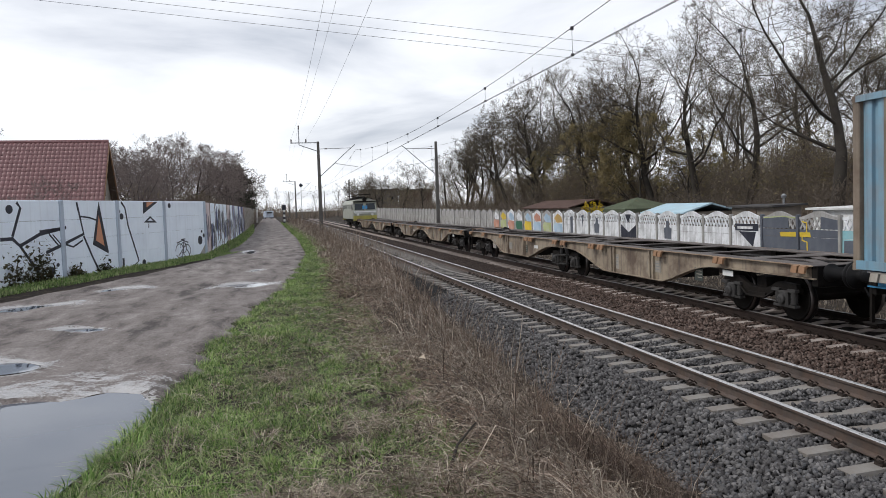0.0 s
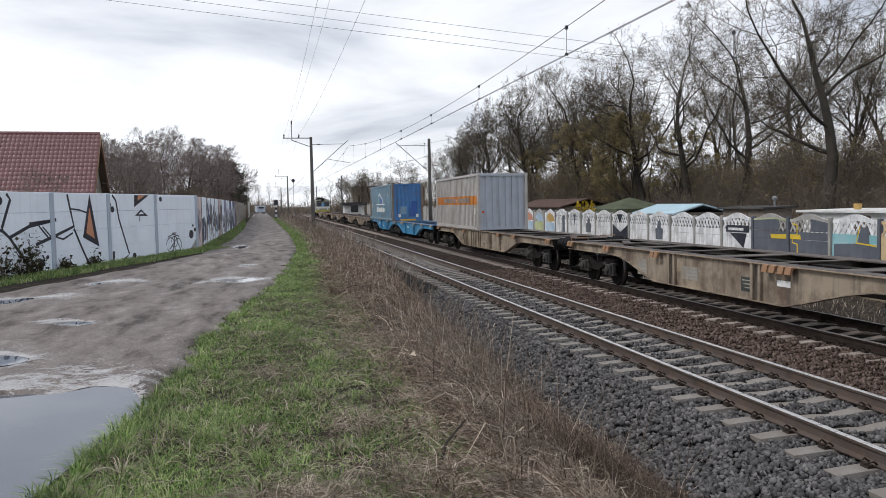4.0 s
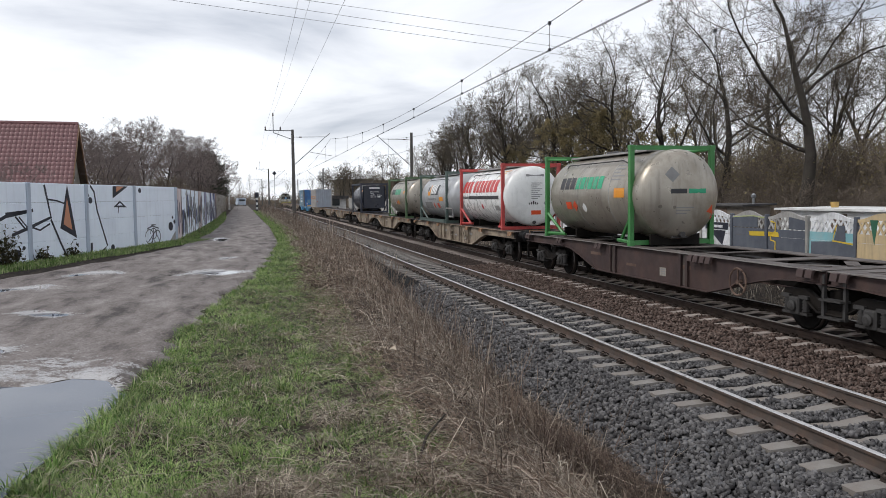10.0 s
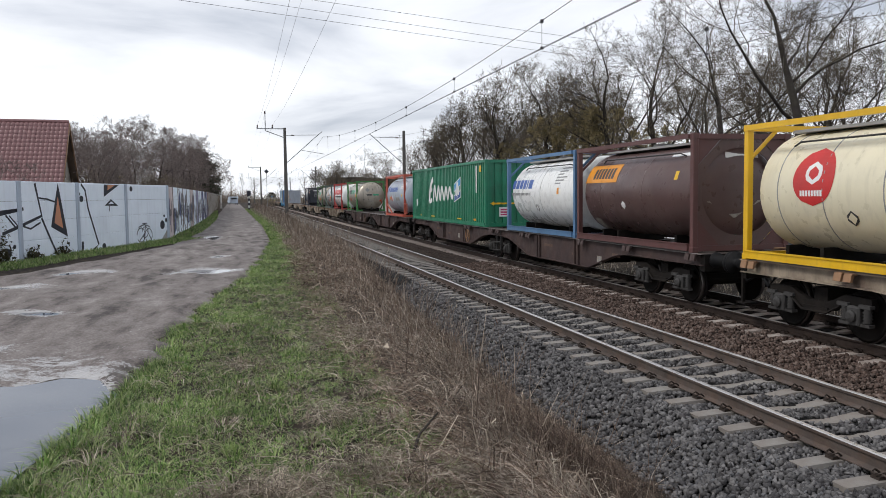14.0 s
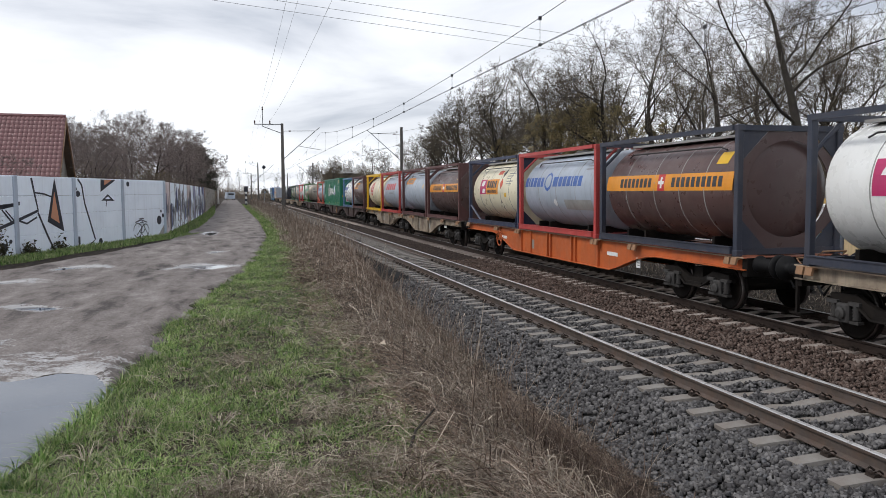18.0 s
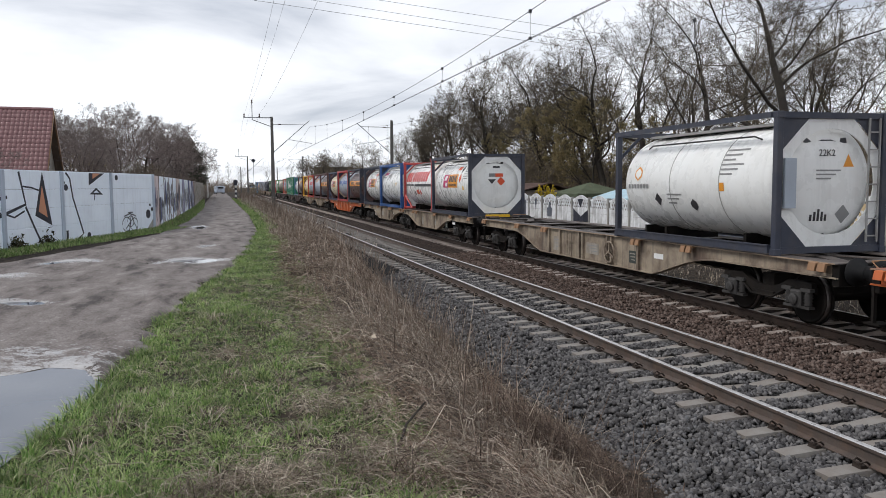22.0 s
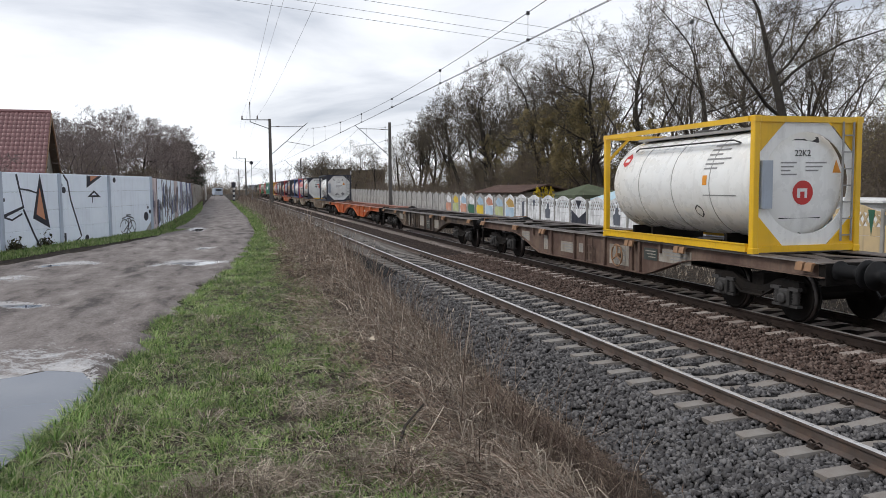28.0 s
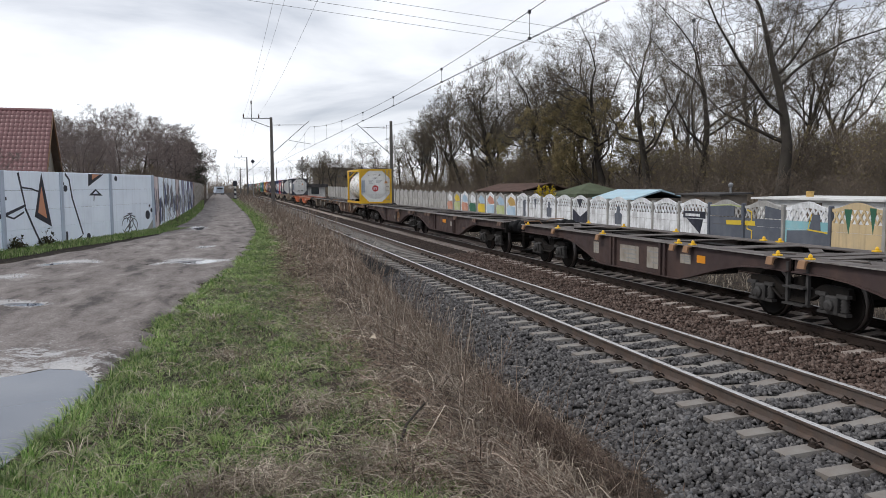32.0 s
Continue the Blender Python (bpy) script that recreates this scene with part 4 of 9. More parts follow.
def garden_fence():
    tone = {0: "f_cream", 1: "f_cream", 2: "f_teal", 3: "f_dark", 4: "f_dark", 5: "f_white"}
    f = empty("garden_fence", "precast concrete garden fence with lattice tops and murals", "fence", kind="structure", at=(FENCE_X, 0, 0))
    start = 17.5 * 1.236 - 3 * BAY
    shapes = {}
    for style in ("lattice", "gable"):
        shapes[style] = fence_panel(style)
    cache, leans = {}, {}
    for k in range(0, 62):
        y = start + BAY * k
        style = "lattice" if k < 15 else "gable"
        m = tone.get(k, "f_white" if k < 16 else "f_grey")
        if k in (17, 20):
            m = "f_white"
        at = Matrix.Translation((0, y, fence_base(y))) @ pose(0, 0, 0, 0, rng.normal(0, 0.6), 0)
        leans[k] = at
        for i, name in enumerate(("lower_panel", "middle_panel", "upper_panel", "lattice")):
            g = shapes[style][i]
            if g is None:
                continue
            mm = m
            if name == "lattice" and m in ("f_dark",):
                mm = "f_grey"
            if name == "lattice" and m == "f_teal":
                mm = "f_white"
            if (style, i, mm) not in cache:
                cache[style, i, mm] = g.mesh(name, M[mm])
            place(name, cache[style, i, mm], f, at=at)
        if "post" not in cache:
            cache["post"] = Geo().slab(-0.06, 0.08, -0.06, 0.06, -0.4, 1.78, 0.015).mesh("post", M["concrete"])
            cache["dark"] = Geo().slab(-0.06, 0.08, -0.06, 0.06, -0.4, 1.78, 0.015).mesh("post", M["f_dark"])
        place("post", cache["dark" if k in (2, 4, 5) else "post"], f, at=at)

    def mark(k, pts, m, lift=0.0):
        Geo().prism(pts, "x", -0.006 - lift, -0.001).out("painted_shape", M[m], f, at=leans[k])

    # spikes on the cream bays, outlines and bars on the slate ones
    for k in (0, 1):
        mark(k, [(0.3, 1.75), (0.55, 1.75), (0.42, 1.0)], "f_green")
        mark(k, [(1.2, 1.70), (1.5, 1.70), (1.32, 0.95)], "f_green")
    mark(2, [(0.1, 0.2), (1.9, 0.2), (1.9, 0.95), (0.9, 1.0), (0.75, 1.5), (0.45, 1.5), (0.4, 1.0), (0.1, 0.9)], "f_dark")
    mark(2, ribbon([(0.1, 0.95), (0.95, 1.02), (0.8, 1.5)], 0.05), "f_yellow", 0.003)
    mark(3, ribbon([(1.85, 1.55), (1.6, 1.5), (1.6, 1.2), (1.85, 1.1), (1.85, 0.9), (1.6, 0.85), (1.6, 0.4)], 0.05), "f_yellow", 0.003)
    mark(3, [(0.1, 1.3), (0.9, 1.3), (0.9, 1.72), (0.1, 1.6)], "f_dark", 0.002)
    mark(4, [(0.08, 1.02), (0.95, 1.0), (1.0, 1.16), (0.08, 1.18)], "f_yellow", 0.003)
    mark(3, [(1.4, 1.02), (1.97, 1.02), (1.97, 1.18), (1.45, 1.18)], "f_yellow", 0.003)
    mark(4, ribbon([(0.1, 1.66), (0.8, 1.72), (1.9, 1.66)], 0.04), "f_lime", 0.003)
    mark(4, [(0.5, 1.3), (1.95, 1.3), (1.95, 1.64), (0.5, 1.7)], "f_dark", 0.002)
    mark(5, [(0.25, 1.15), (1.75, 1.15), (1.75, 1.42), (0.25, 1.42)], "ink")
    mark(5, [(0.6, 1.22), (1.6, 1.22), (1.6, 1.32), (0.6, 1.32)], "f_white", 0.004)
    mark(5, [(1.5, 1.12), (0.4, 1.12), (0.6, 0.55)], "ink")
    for k in (8, 12):
        mark(k, [(0.72, 0.62), (1.32, 0.62), (1.38, 1.1), (1.2, 1.15), (1.15, 1.45), (0.9, 1.45), (0.85, 1.15), (0.66, 1.1)], "f_dark")
    mark(10, [(0.3, 1.25), (1.75, 1.25), (1.02, 0.85)], "f_white", 0.004)
    mark(10, [(0.1, 0.5), (1.9, 0.5), (1.9, 1.2), (1.0, 0.8), (0.1, 1.2)], "ink")
    mark(10, [(0.7, 1.7), (1.4, 1.7), (1.05, 1.25)], "ink")
    mark(13, [(0.8, 1.6), (1.15, 1.6), (1.0, 0.9)], "f_dark")
    mark(14, [(0.5, 0.5), (0.9, 0.5), (0.9, 1.45), (0.5, 1.5)], "f_dark")
    for k, c, c2 in ((15, "f_blue", "f_ochre"), (16, "f_lime", "f_blue"), (17, "f_blue", "f_red"), (18, "f_yellow", "f_blue"), (19, "f_green", "f_white"),
                     (20, "f_red", "f_blue"), (21, "f_lime", "f_yellow"), (22, "f_red", "f_white")):
        mark(k, [(0.15, 0.3), (1.5, 0.25), (1.85, 0.8), (1.6, 1.05), (0.3, 1.0)], c)
        mark(k, [(0.2, 1.1), (1.2, 1.05), (1.7, 1.35), (1.1, 1.65), (0.4, 1.45)], c2, 0.002)


garden_fence()


# ---- sheds of the gardens ----
def shed(name, label, x0, x1, y0, y1, low, high, roof_m, wall_m="shed", gable=False):
    s = empty(name, label, "shed", "garden sheds behind the fence", at=((x0 + x1) / 2, (y0 + y1) / 2, 0.0))
    a, b = (x1 - x0) / 2, (y1 - y0) / 2
    g = Geo()
    g.box(-a, a, -b, b, -0.1, low)
    g.out("wall", M[wall_m], s)
    r = Geo()
    if gable:
        r.prism([(-a - 0.25, low - 0.08), (0, high), (a + 0.25, low - 0.08), (a + 0.25, low), (0, high + 0.09), (-a - 0.25, low)], "y", -b - 0.2, b + 0.2)
    else:
        r.prism([(-a - 0.2, low), (a + 0.2, high), (a + 0.2, high + 0.08), (-a - 0.2, low + 0.08)], "y", -b - 0.2, b + 0.2)
    r.out("roof", M[roof_m], s)
    door = Geo().box(-a - 0.03, -a, -0.4, 0.4, 0, min(1.9, low - 0.1)).out("door", M["wood"], s)
    Geo().box(-a - 0.06, -a - 0.03, 0.28, 0.32, 0.9, 1.0).out("handle", M["steel"], door)
    return s


shed("garden_shed", "low shed with a pale blue sheet roof", 22.0, 25.0, 39.3, 44.1, 1.68, 2.08, "roof_blue", gable=True)
shed("garden_shed", "flat shed roofed in black tar paper", 21.8, 23.2, 31.2, 34.5, 1.93, 1.98, "roof_dark")
shed("garden_shed", "whitish flat-roofed shed of sheet metal", 21.5, 24.0, 21.6, 28.2, 1.82, 1.86, "roof_white", "roof_white")
shed("garden_shed", "whitish flat-roofed shed of sheet metal", 21.5, 23.0, 16.5, 21.0, 1.76, 1.78, "roof_white", "roof_white")
shed("garden_shed", "garden house with a brown felt gable roof", 23.5, 28.0, 60.5, 72.5, 2.0, 2.55, "roof_brown", gable=True)


def tent():
    t = empty("garden_tent", "green canvas garden pavilion with a pointed roof", "tent", at=(25.0, 51.3, 0))
    g = Geo()
    g.add([(-2, -2.2, 1.85), (2, -2.2, 1.85), (2, 2.2, 1.85), (-2, 2.2, 1.85), (0, 0, 2.62)], [(0, 1, 4), (1, 2, 4), (2, 3, 4), (3, 0, 4)])
    g.box(-2, 2, -2.2, 2.2, 1.6, 1.849)
    g.out("canopy", M["canvas"], t)
    for x in (-1.9, 1.9):
        for y in (-2.1, 2.1):
            Geo().tube([(x, y, -0.05), (x, y, 1.7)], 0.03).out("pole", M["steel"], t)


tent()
g = Geo().lathe([(0.16, 0), (0.2, 0.42), (0.21, 0.44)], 14, 0, 0, "z")
tagged(g.out("white_tub", M["roof_white"], at=(22.3, 20.6, 1.86)), "white plastic tub on the shed roof", "tub")
g = Geo().lathe([(0.14, 0), (0.16, 0.22)], 12, 0, 0, "z")
tagged(g.out("flower_pot", M["f_ochre"], at=(22.4, 26.2, 1.93)), "ochre bucket standing on the shed roof", "bucket")
chim = empty("stove_pipe", "dented metal stove pipe with a cowl", "chimney", at=(22.6, 31.6, 2.0))
Geo().tube([(0, 0, 0), (0, 0, 0.32)], 0.05, 10).out("pipe", M["steel"], chim)
Geo().lathe([(0.05, 0.30), (0.11, 0.34), (0.12, 0.44), (0.03, 0.52)], 12, 0, 0, "z").out("cowl", M["steel"], chim)


# ---- catenary ----
def mast(x, y, side, power_arm, base):
    """A concrete catenary mast; side is the way (+1 to the right) to the track that it serves."""
    p = empty("catenary_mast", "square concrete overhead-line mast beside the railway", "mast", "overhead-line masts", at=(x, y, base))
    top = 8.05 - base
    g = Geo()
    vs = [(-0.16, -0.15, -0.3), (0.16, -0.15, -0.3), (0.16, 0.15, -0.3), (-0.16, 0.15, -0.3), (-0.10, -0.10, top), (0.10, -0.10, top), (0.10, 0.10, top), (-0.10, 0.10, top)]
    g.add(vs, [(3, 2, 1, 0), (4, 5, 6, 7), (0, 1, 5, 4), (1, 2, 6, 5), (2, 3, 7, 6), (3, 0, 4, 7)])
    g.out("pole", M["pole"], p)
    z0 = -base
    reach = side * 2.65
    Geo().tube([(side * 0.12, 0, 5.25 + z0), (reach, 0, 7.5 + z0), (reach + side * 0.35, 0, 7.78 + z0)], 0.032, 8).out("cantilever", M["steel"], p)
    Geo().tube([(side * 0.1, 0, 7.45 + z0), (reach, 0, 7.5 + z0)], 0.022, 6).out("stay", M["steel"], p)
    Geo().tube([(side * 1.35, 0, 6.25 + z0), (reach + side * 0.5, 0, 5.95 + z0)], 0.02, 6).out("steady_arm", M["steel"], p)
    Geo().lathe([(0.02, 0.5), (0.06, 0.53), (0.03, 0.57), (0.06, 0.61), (0.03, 0.65), (0.06, 0.69), (0.02, 0.73)], 8, 0, 7.455 + z0, "x").out("insulator", M["insulator"], p, at=pose(0, 0, 0) if side > 0 else pose(0, 0, 0, 0, 0, 180))
    if power_arm:
        Geo().box(-2.2, 0.1, -0.04, 0.04, 7.93 + z0, 8.0 + z0).out("cross_arm", M["steel"], p)
        Geo().tube([(-1.52, 0, 7.8 + z0), (0, 0, 7.25 + z0)], 0.03).out("brace", M["steel"], p)
        Geo().tube([(-1.52, 0, 7.8 + z0), (-1.52, 0, 9.15 + z0)], 0.035).out("top_rod", M["steel"], p)
        for xx, zz in ((-2.14, 8.0), (-0.96, 8.0), (-1.52, 9.1)):
            Geo().lathe([(0.03, zz + z0), (0.07, zz + 0.05 + z0), (0.04, zz + 0.12 + z0), (0.065, zz + 0.18 + z0), (0.03, zz + 0.28 + z0)], 8, xx, 0, "z").out("insulator", M["insulator"], p)
    return p


MASTS = (-2.0, 64.5, 148.0, 228.0)
for y in MASTS[1:]:
    mast(3.5, y, 1, True, 0.62)
    mast(13.65, y + 1.8, -1, False, -0.35)


def span_line(a, b, sag, n=14):
    a, b = Vector(a), Vector(b)
    return [a.lerp(b, i / n) - Vector((0, 0, sag * 4 * (i / n) * (1 - i / n))) for i in range(n + 1)]


def catenary(x, name, thick):
    c = empty(name, "overhead contact line with droppers above the track", "overhead line", "overhead lines", at=(0, 0, 0))
    for y0, y1 in zip(MASTS, MASTS[1:]):
        m = span_line((x, y0, 7.35), (x, y1, 7.35), 1.28 if y0 < 60 else 1.5, 20)
        Geo().tube(m, thick, 5).out("messenger_wire", M["wire"], c)
        for dx in (-0.02, 0.02):
            Geo().tube([(x + dx, y0, 5.72), (x + dx, y1, 5.72)], thick * 0.8, 5).out("contact_wire", M["wire"], c)
        n = 10
        for k in range(1, n):
            u = (k - 0.5) / (n - 1)
            y = y0 + (y1 - y0) * u
            z = 7.35 - (1.28 if y0 < 60 else 1.5) * 4 * u * (1 - u)
            g = Geo().tube([(x, y, 5.72), (x, y, z)], 0.006, 4)
            g.box(x - 0.03, x + 0.03, y - 0.03, y + 0.03, z - 0.05, z + 0.03)
            g.box(x - 0.03, x + 0.03, y - 0.03, y + 0.03, 5.7, 5.76)
            g.out("dropper", M["wire"], c)


catenary(TRACK_1, "overhead_line", 0.0085)
catenary(TRACK_2, "overhead_line", 0.005)
power = empty("power_line", "three thin power wires strung along the masts", "power line")
for x, z in ((1.36, 8.27), (2.54, 8.27), (1.98, 9.3)):
    for y0, y1 in zip(MASTS, MASTS[1:]):
        Geo().tube(span_line((x, y0, z), (x, y1, z), 0.7), 0.0045, 4).out("wire", M["wire"], power)
high = empty("high_voltage_line", "three high wires crossing the sky", "power line")
for x0, z0, x1, z1 in ((0.18, 23.2, 24.64, 20.86), (6.55, 23.57, 24.65, 21.77), (13.8, 24.0, 24.65, 23.0)):
    k = (z1 - z0) / (x1 - x0)
    Geo().tube([(-60, 90, z0 + k * (-60 - x0)), (70, 90, z0 + k * (70 - x0))], 0.022, 4).out("wire", M["wire"], high)


# ---- things far down the line ----
def signal():
    s = empty("railway_signal", "dark railway signal with striped white post", "signal", at=(0.9, 104.0, 0.85))
    for k in range(6):
        Geo().tube([(0, 0, k * 0.3), (0, 0, k * 0.3 + 0.3)], 0.13, 10).out("band", M["roof_white" if k % 2 else "ink"], s)
    Geo().slab(-0.25, 0.25, -0.12, 0.12, 1.8, 2.5, 0.05).out("head", M["ink"], s)


signal()
sign = empty("track_sign", "small dark lozenge sign on a slim post", "sign", at=(3.2, 104.0, 0.5))
Geo().tube([(0, 0, 0), (0, 0, 5.3)], 0.03, 6).out("post", M["steel"], sign)
Geo().prism([(-0.28, 5.3), (0, 5.0), (0.28, 5.3), (0, 5.6)], "y", -0.03, 0.03).out("board", M["ink"], sign)


def street_lamp(x, y, hgt):
    s = empty("street_lamp", "plain grey concrete street lamp", "lamp post", at=(x, y, 0.85))
    Geo().tube([(0, 0, 0), (0, 0, hgt)], 0.14, 8, 0.08).out("pole", M["roof_white"], s)
    Geo().tube([(0, 0, hgt - 0.1), (0.9, 0, hgt + 0.15)], 0.04).out("arm", M["steel"], s)
    Geo().slab(0.8, 1.35, -0.12, 0.12, hgt + 0.1, hgt + 0.2, 0.03).out("lantern", M["steel"], s)


street_lamp(-3.0, 122.0, 5.4)


def parked_van():
    c = empty("parked_van", "small blue-grey van parked at the road's end", "van", at=pose(-1.95, 178.0, 0.9, 0, 0, 8))
    Geo().prism([(-2.2, 0.35), (2.2, 0.35), (2.25, 0.95), (1.5, 1.1), (0.95, 1.75), (-2.1, 1.8), (-2.25, 0.9)], "x", -0.85, 0.85).out("body", M["post_blue"], c)
    Geo().box(-0.6, 0.6, -2.27, -2.2, 1.2, 1.55).out("rear_window", M["glass"], c)
    for x in (-0.86, 0.78):
        for y in (-1.45, 1.45):
            Geo().lathe([(0.3, x - 0.05), (0.32, x + 0.02), (0.3, x + 0.12)], 16, y, 0.32, "x").out("wheel", M["ink"], c)


parked_van()


def far_block(x, y, w, d, hgt, floors, m):
    b = empty("apartment_building", "long low grey building behind bare trees", "building", at=(x, y, 0))
    Geo().box(-w / 2, w / 2, -d / 2, d / 2, -0.5, hgt).out("wall", M[m], b)
    Geo().box(-w / 2 - 0.4, w / 2 + 0.4, -d / 2 - 0.4, d / 2 + 0.4, hgt, hgt + 0.5).out("roof", M["roof_dark"], b)
    me = Geo().box(-0.6, 0.6, -0.06, 0.02, -0.7, 0.7).mesh("window", M["glass"])
    for f in range(floors):
        for k in range(int(w / 3)):
            place("window", me, b, at=(-w / 2 + 1.6 + 3 * k, -d / 2, 2 + f * 3.0))


far_block(29.0, 226, 9.5, 12, 7.3, 2, "pole")
far_block(40.0, 226, 7.5, 12, 7.0, 2, "roof_brown")
far_block(13.5, 128, 3.2, 3.0, 2.4, 1, "roof_white")

# ---- grass, weeds, trees ----
def blades(name, m, x, y, length, width, lean, label, category="grass", bend=0.5, tuft=0, spread=0.03):
    """Curved blades at the points given, each five corners; tuft gathers that many about each point, leaning outwards."""
    if tuft:
        x, y, length, width, lean = (np.repeat(v, tuft) for v in (x, y, length, width, lean))
    n = len(x)
    a = rng.uniform(0, 2 * np.pi, n)
    if tuft:
        off = np.abs(rng.normal(0, spread, n))
        x, y = x + off * np.cos(a), y + off * np.sin(a)
        lean = np.clip(lean * (0.45 + 0.7 * off / spread), 0.05, 1.2)
        length = length * rng.uniform(0.45, 1.0, n)
        a = a + rng.normal(0, 0.5, n)
    z = ground_z(x, y) + wobble(x, y, 0.018) - 0.01
    d = np.stack([np.cos(a), np.sin(a), np.zeros(n)], 1)
    side = np.stack([-np.sin(a), np.cos(a), np.zeros(n)], 1) * (width / 2)[:, None]
    p = np.stack([x, y, z], 1)
    up = np.array([0, 0, 1.0])
    ln = length[:, None]
    le = lean[:, None]
    mid = p + up * ln * np.clip(1 - 0.55 * le, 0.1, 1) * 0.6 + d * ln * le * 0.36
    tip = p + up * ln * np.clip(1 - bend * 1.25 * le, 0.1, 1) + d * ln * le
    vs = np.stack([p - side, p + side, mid + side * 0.8, mid - side * 0.8, tip], 1).reshape(-1, 3)
    i = np.arange(n)[:, None] * 5
    return tagged(fast(name, vs, [i + np.array([[0, 1, 2, 3]]), i + np.array([[3, 2, 4]])], [m]), label, category, kind="stuff")


def scatter(n, y0, y1, power, left, right):
    y = y0 + (y1 - y0) * rng.uniform(0, 1, n) ** power
    u = rng.uniform(0, 1, n)
    return left(y) + (right(y) - left(y)) * u, y, u


def clumped(x, y, s=1.0):
    return 0.5 + 0.5 * np.sin(x * 3.7 * s + 1.3 * np.sin(y * 2.1 * s)) * np.sin(y * 2.9 * s + 1.1 * np.sin(x * 3.3 * s))


def grow_grass():
    edge = lambda y: road_right(y) - 0.02
    green_to = lambda y: lerp(y, [3, 6, 10, 20, 40, 90], [1.15, 1.2, 1.3, 1.6, 2.0, 1.4])
    x, y, u = scatter(30000, 3.2, 30, 2.1, edge, green_to)
    keep = rng.uniform(0, 1, len(x)) < (0.4 + 0.6 * clumped(x, y, 1.4) ** 1.3) * np.clip(1.5 - u, 0.4, 1)
    x, y, u = x[keep], y[keep], u[keep]
    n = len(x)
    big = clumped(x + 5, y, 0.6)
    blades("verge_grass", M["grass"], x, y, rng.uniform(0.04, 0.10, n) + 0.13 * big ** 2 * rng.uniform(0, 1, n), rng.uniform(0.004, 0.008, n), rng.uniform(0.5, 1.3, n), "fresh green tufted grass on the road verge", tuft=10, spread=0.03)
    # the verge under and behind the camera
    y = rng.uniform(-9, 3.4, 2600)
    x = road_right(y) + rng.uniform(0, 2.6, 2600)
    blades("verge_grass", M["grass"], x, y, rng.uniform(0.06, 0.16, 2600), rng.uniform(0.006, 0.012, 2600), rng.uniform(0.4, 1.1, 2600), "fresh green tufted grass on the road verge", tuft=7, spread=0.05)
    y = rng.uniform(-9, 3.4, 1800)
    x = rng.uniform(0.9, 3.4, 1800)
    blades("dry_grass", M["straw"], x, y, rng.uniform(0.1, 0.3, 1800), rng.uniform(0.005, 0.010, 1800), rng.uniform(0.9, 1.6, 1800), "matted straw-coloured dead grass", tuft=7, spread=0.07)
    # tufts that hang over the road's edge
    y = 3.6 + 22 * rng.uniform(0, 1, 900) ** 1.6
    x = road_right(y) + rng.uniform(-0.10, 0.12, 900)
    blades("verge_grass", M["grass"], x, y, rng.uniform(0.08, 0.2, 900), rng.uniform(0.005, 0.010, 900), rng.uniform(0.6, 1.2, 900), "grass hanging over the road's edge", tuft=12, spread=0.035)
    # lush single tufts, and mats of flattened straw between them
    x, y, u = scatter(110, 3.6, 12, 1.5, edge, green_to)
    n = len(x)
    blades("verge_grass", M["grass"], x, y, rng.uniform(0.14, 0.24, n), rng.uniform(0.004, 0.008, n), rng.uniform(0.6, 1.2, n), "lush tall grass tufts on the verge", tuft=46, spread=0.055)
    x, y, u = scatter(50, 3.4, 10, 1.3, edge, lambda y: green_to(y) + 0.5)
    n = len(x)
    blades("dry_grass", M["straw"], x, y, rng.uniform(0.16, 0.34, n), rng.uniform(0.004, 0.008, n), rng.uniform(1.1, 1.7, n), "mats of pale flattened straw", bend=0.78, tuft=90, spread=0.13)
    x, y, u = scatter(26000, 30, 110, 1.4, edge, green_to)
    n = len(x)
    blades("verge_grass", M["grass"], x, y, rng.uniform(0.08, 0.2, n), rng.uniform(0.012, 0.03, n), rng.uniform(0.1, 0.7, n), "fresh green tufted grass on the road verge")
    # strip below the graffiti wall
    t = rng.uniform(-0.5, 18, 16000)
    o = rng.uniform(0.05, 1.0, 16000) ** 1.2
    x, y = -2.85 - 0.288 * t + 0.957 * o * 1.35, 32.4 - 0.957 * t - 0.288 * o
    blades("wall_grass", M["grass"], x, y, rng.uniform(0.05, 0.16, 16000), rng.uniform(0.01, 0.02, 16000), rng.uniform(0.1, 0.7, 16000), "green grass strip along the wall's foot")
    y = rng.uniform(32, 100, 14000)
    x = lerp(y, [32, 50, 70, 130], [-2.8, -2.65, -2.7, -3.6]) + (road_left(y) + 2.85) * rng.uniform(0, 1, 14000)
    blades("wall_grass", M["grass"], x, y, rng.uniform(0.08, 0.2, 14000), rng.uniform(0.015, 0.03, 14000), rng.uniform(0.1, 0.7, 14000), "green grass strip along the wall's foot")
    # flattened dry grass
    x, y, u = scatter(75000, 3.2, 26, 1.8, lambda y: road_right(y) + 0.15, lambda y: lerp(y, [5, 12, 25], [3.4, 3.9, 4.5]))
    keep = rng.uniform(0, 1, len(x)) < np.clip(0.07 + 1.0 * np.clip(u - 0.34, 0, 1) * (0.2 + 0.8 * clumped(x - 2, y, 0.8)), 0, 1)
    x, y = x[keep], y[keep]
    n = len(x)
    blades("dry_grass", M["straw"], x, y, rng.uniform(0.06, 0.30, n) * np.where(x < 1.3, 0.6, 1.0), rng.uniform(0.004, 0.008, n), rng.uniform(0.9, 1.8, n), "matted straw-coloured dead grass", bend=0.7)
    # dry thatch at the bank's brow
    x, y = rng.normal(0.45, 0.55, 420), rng.normal(4.1, 0.4, 420)
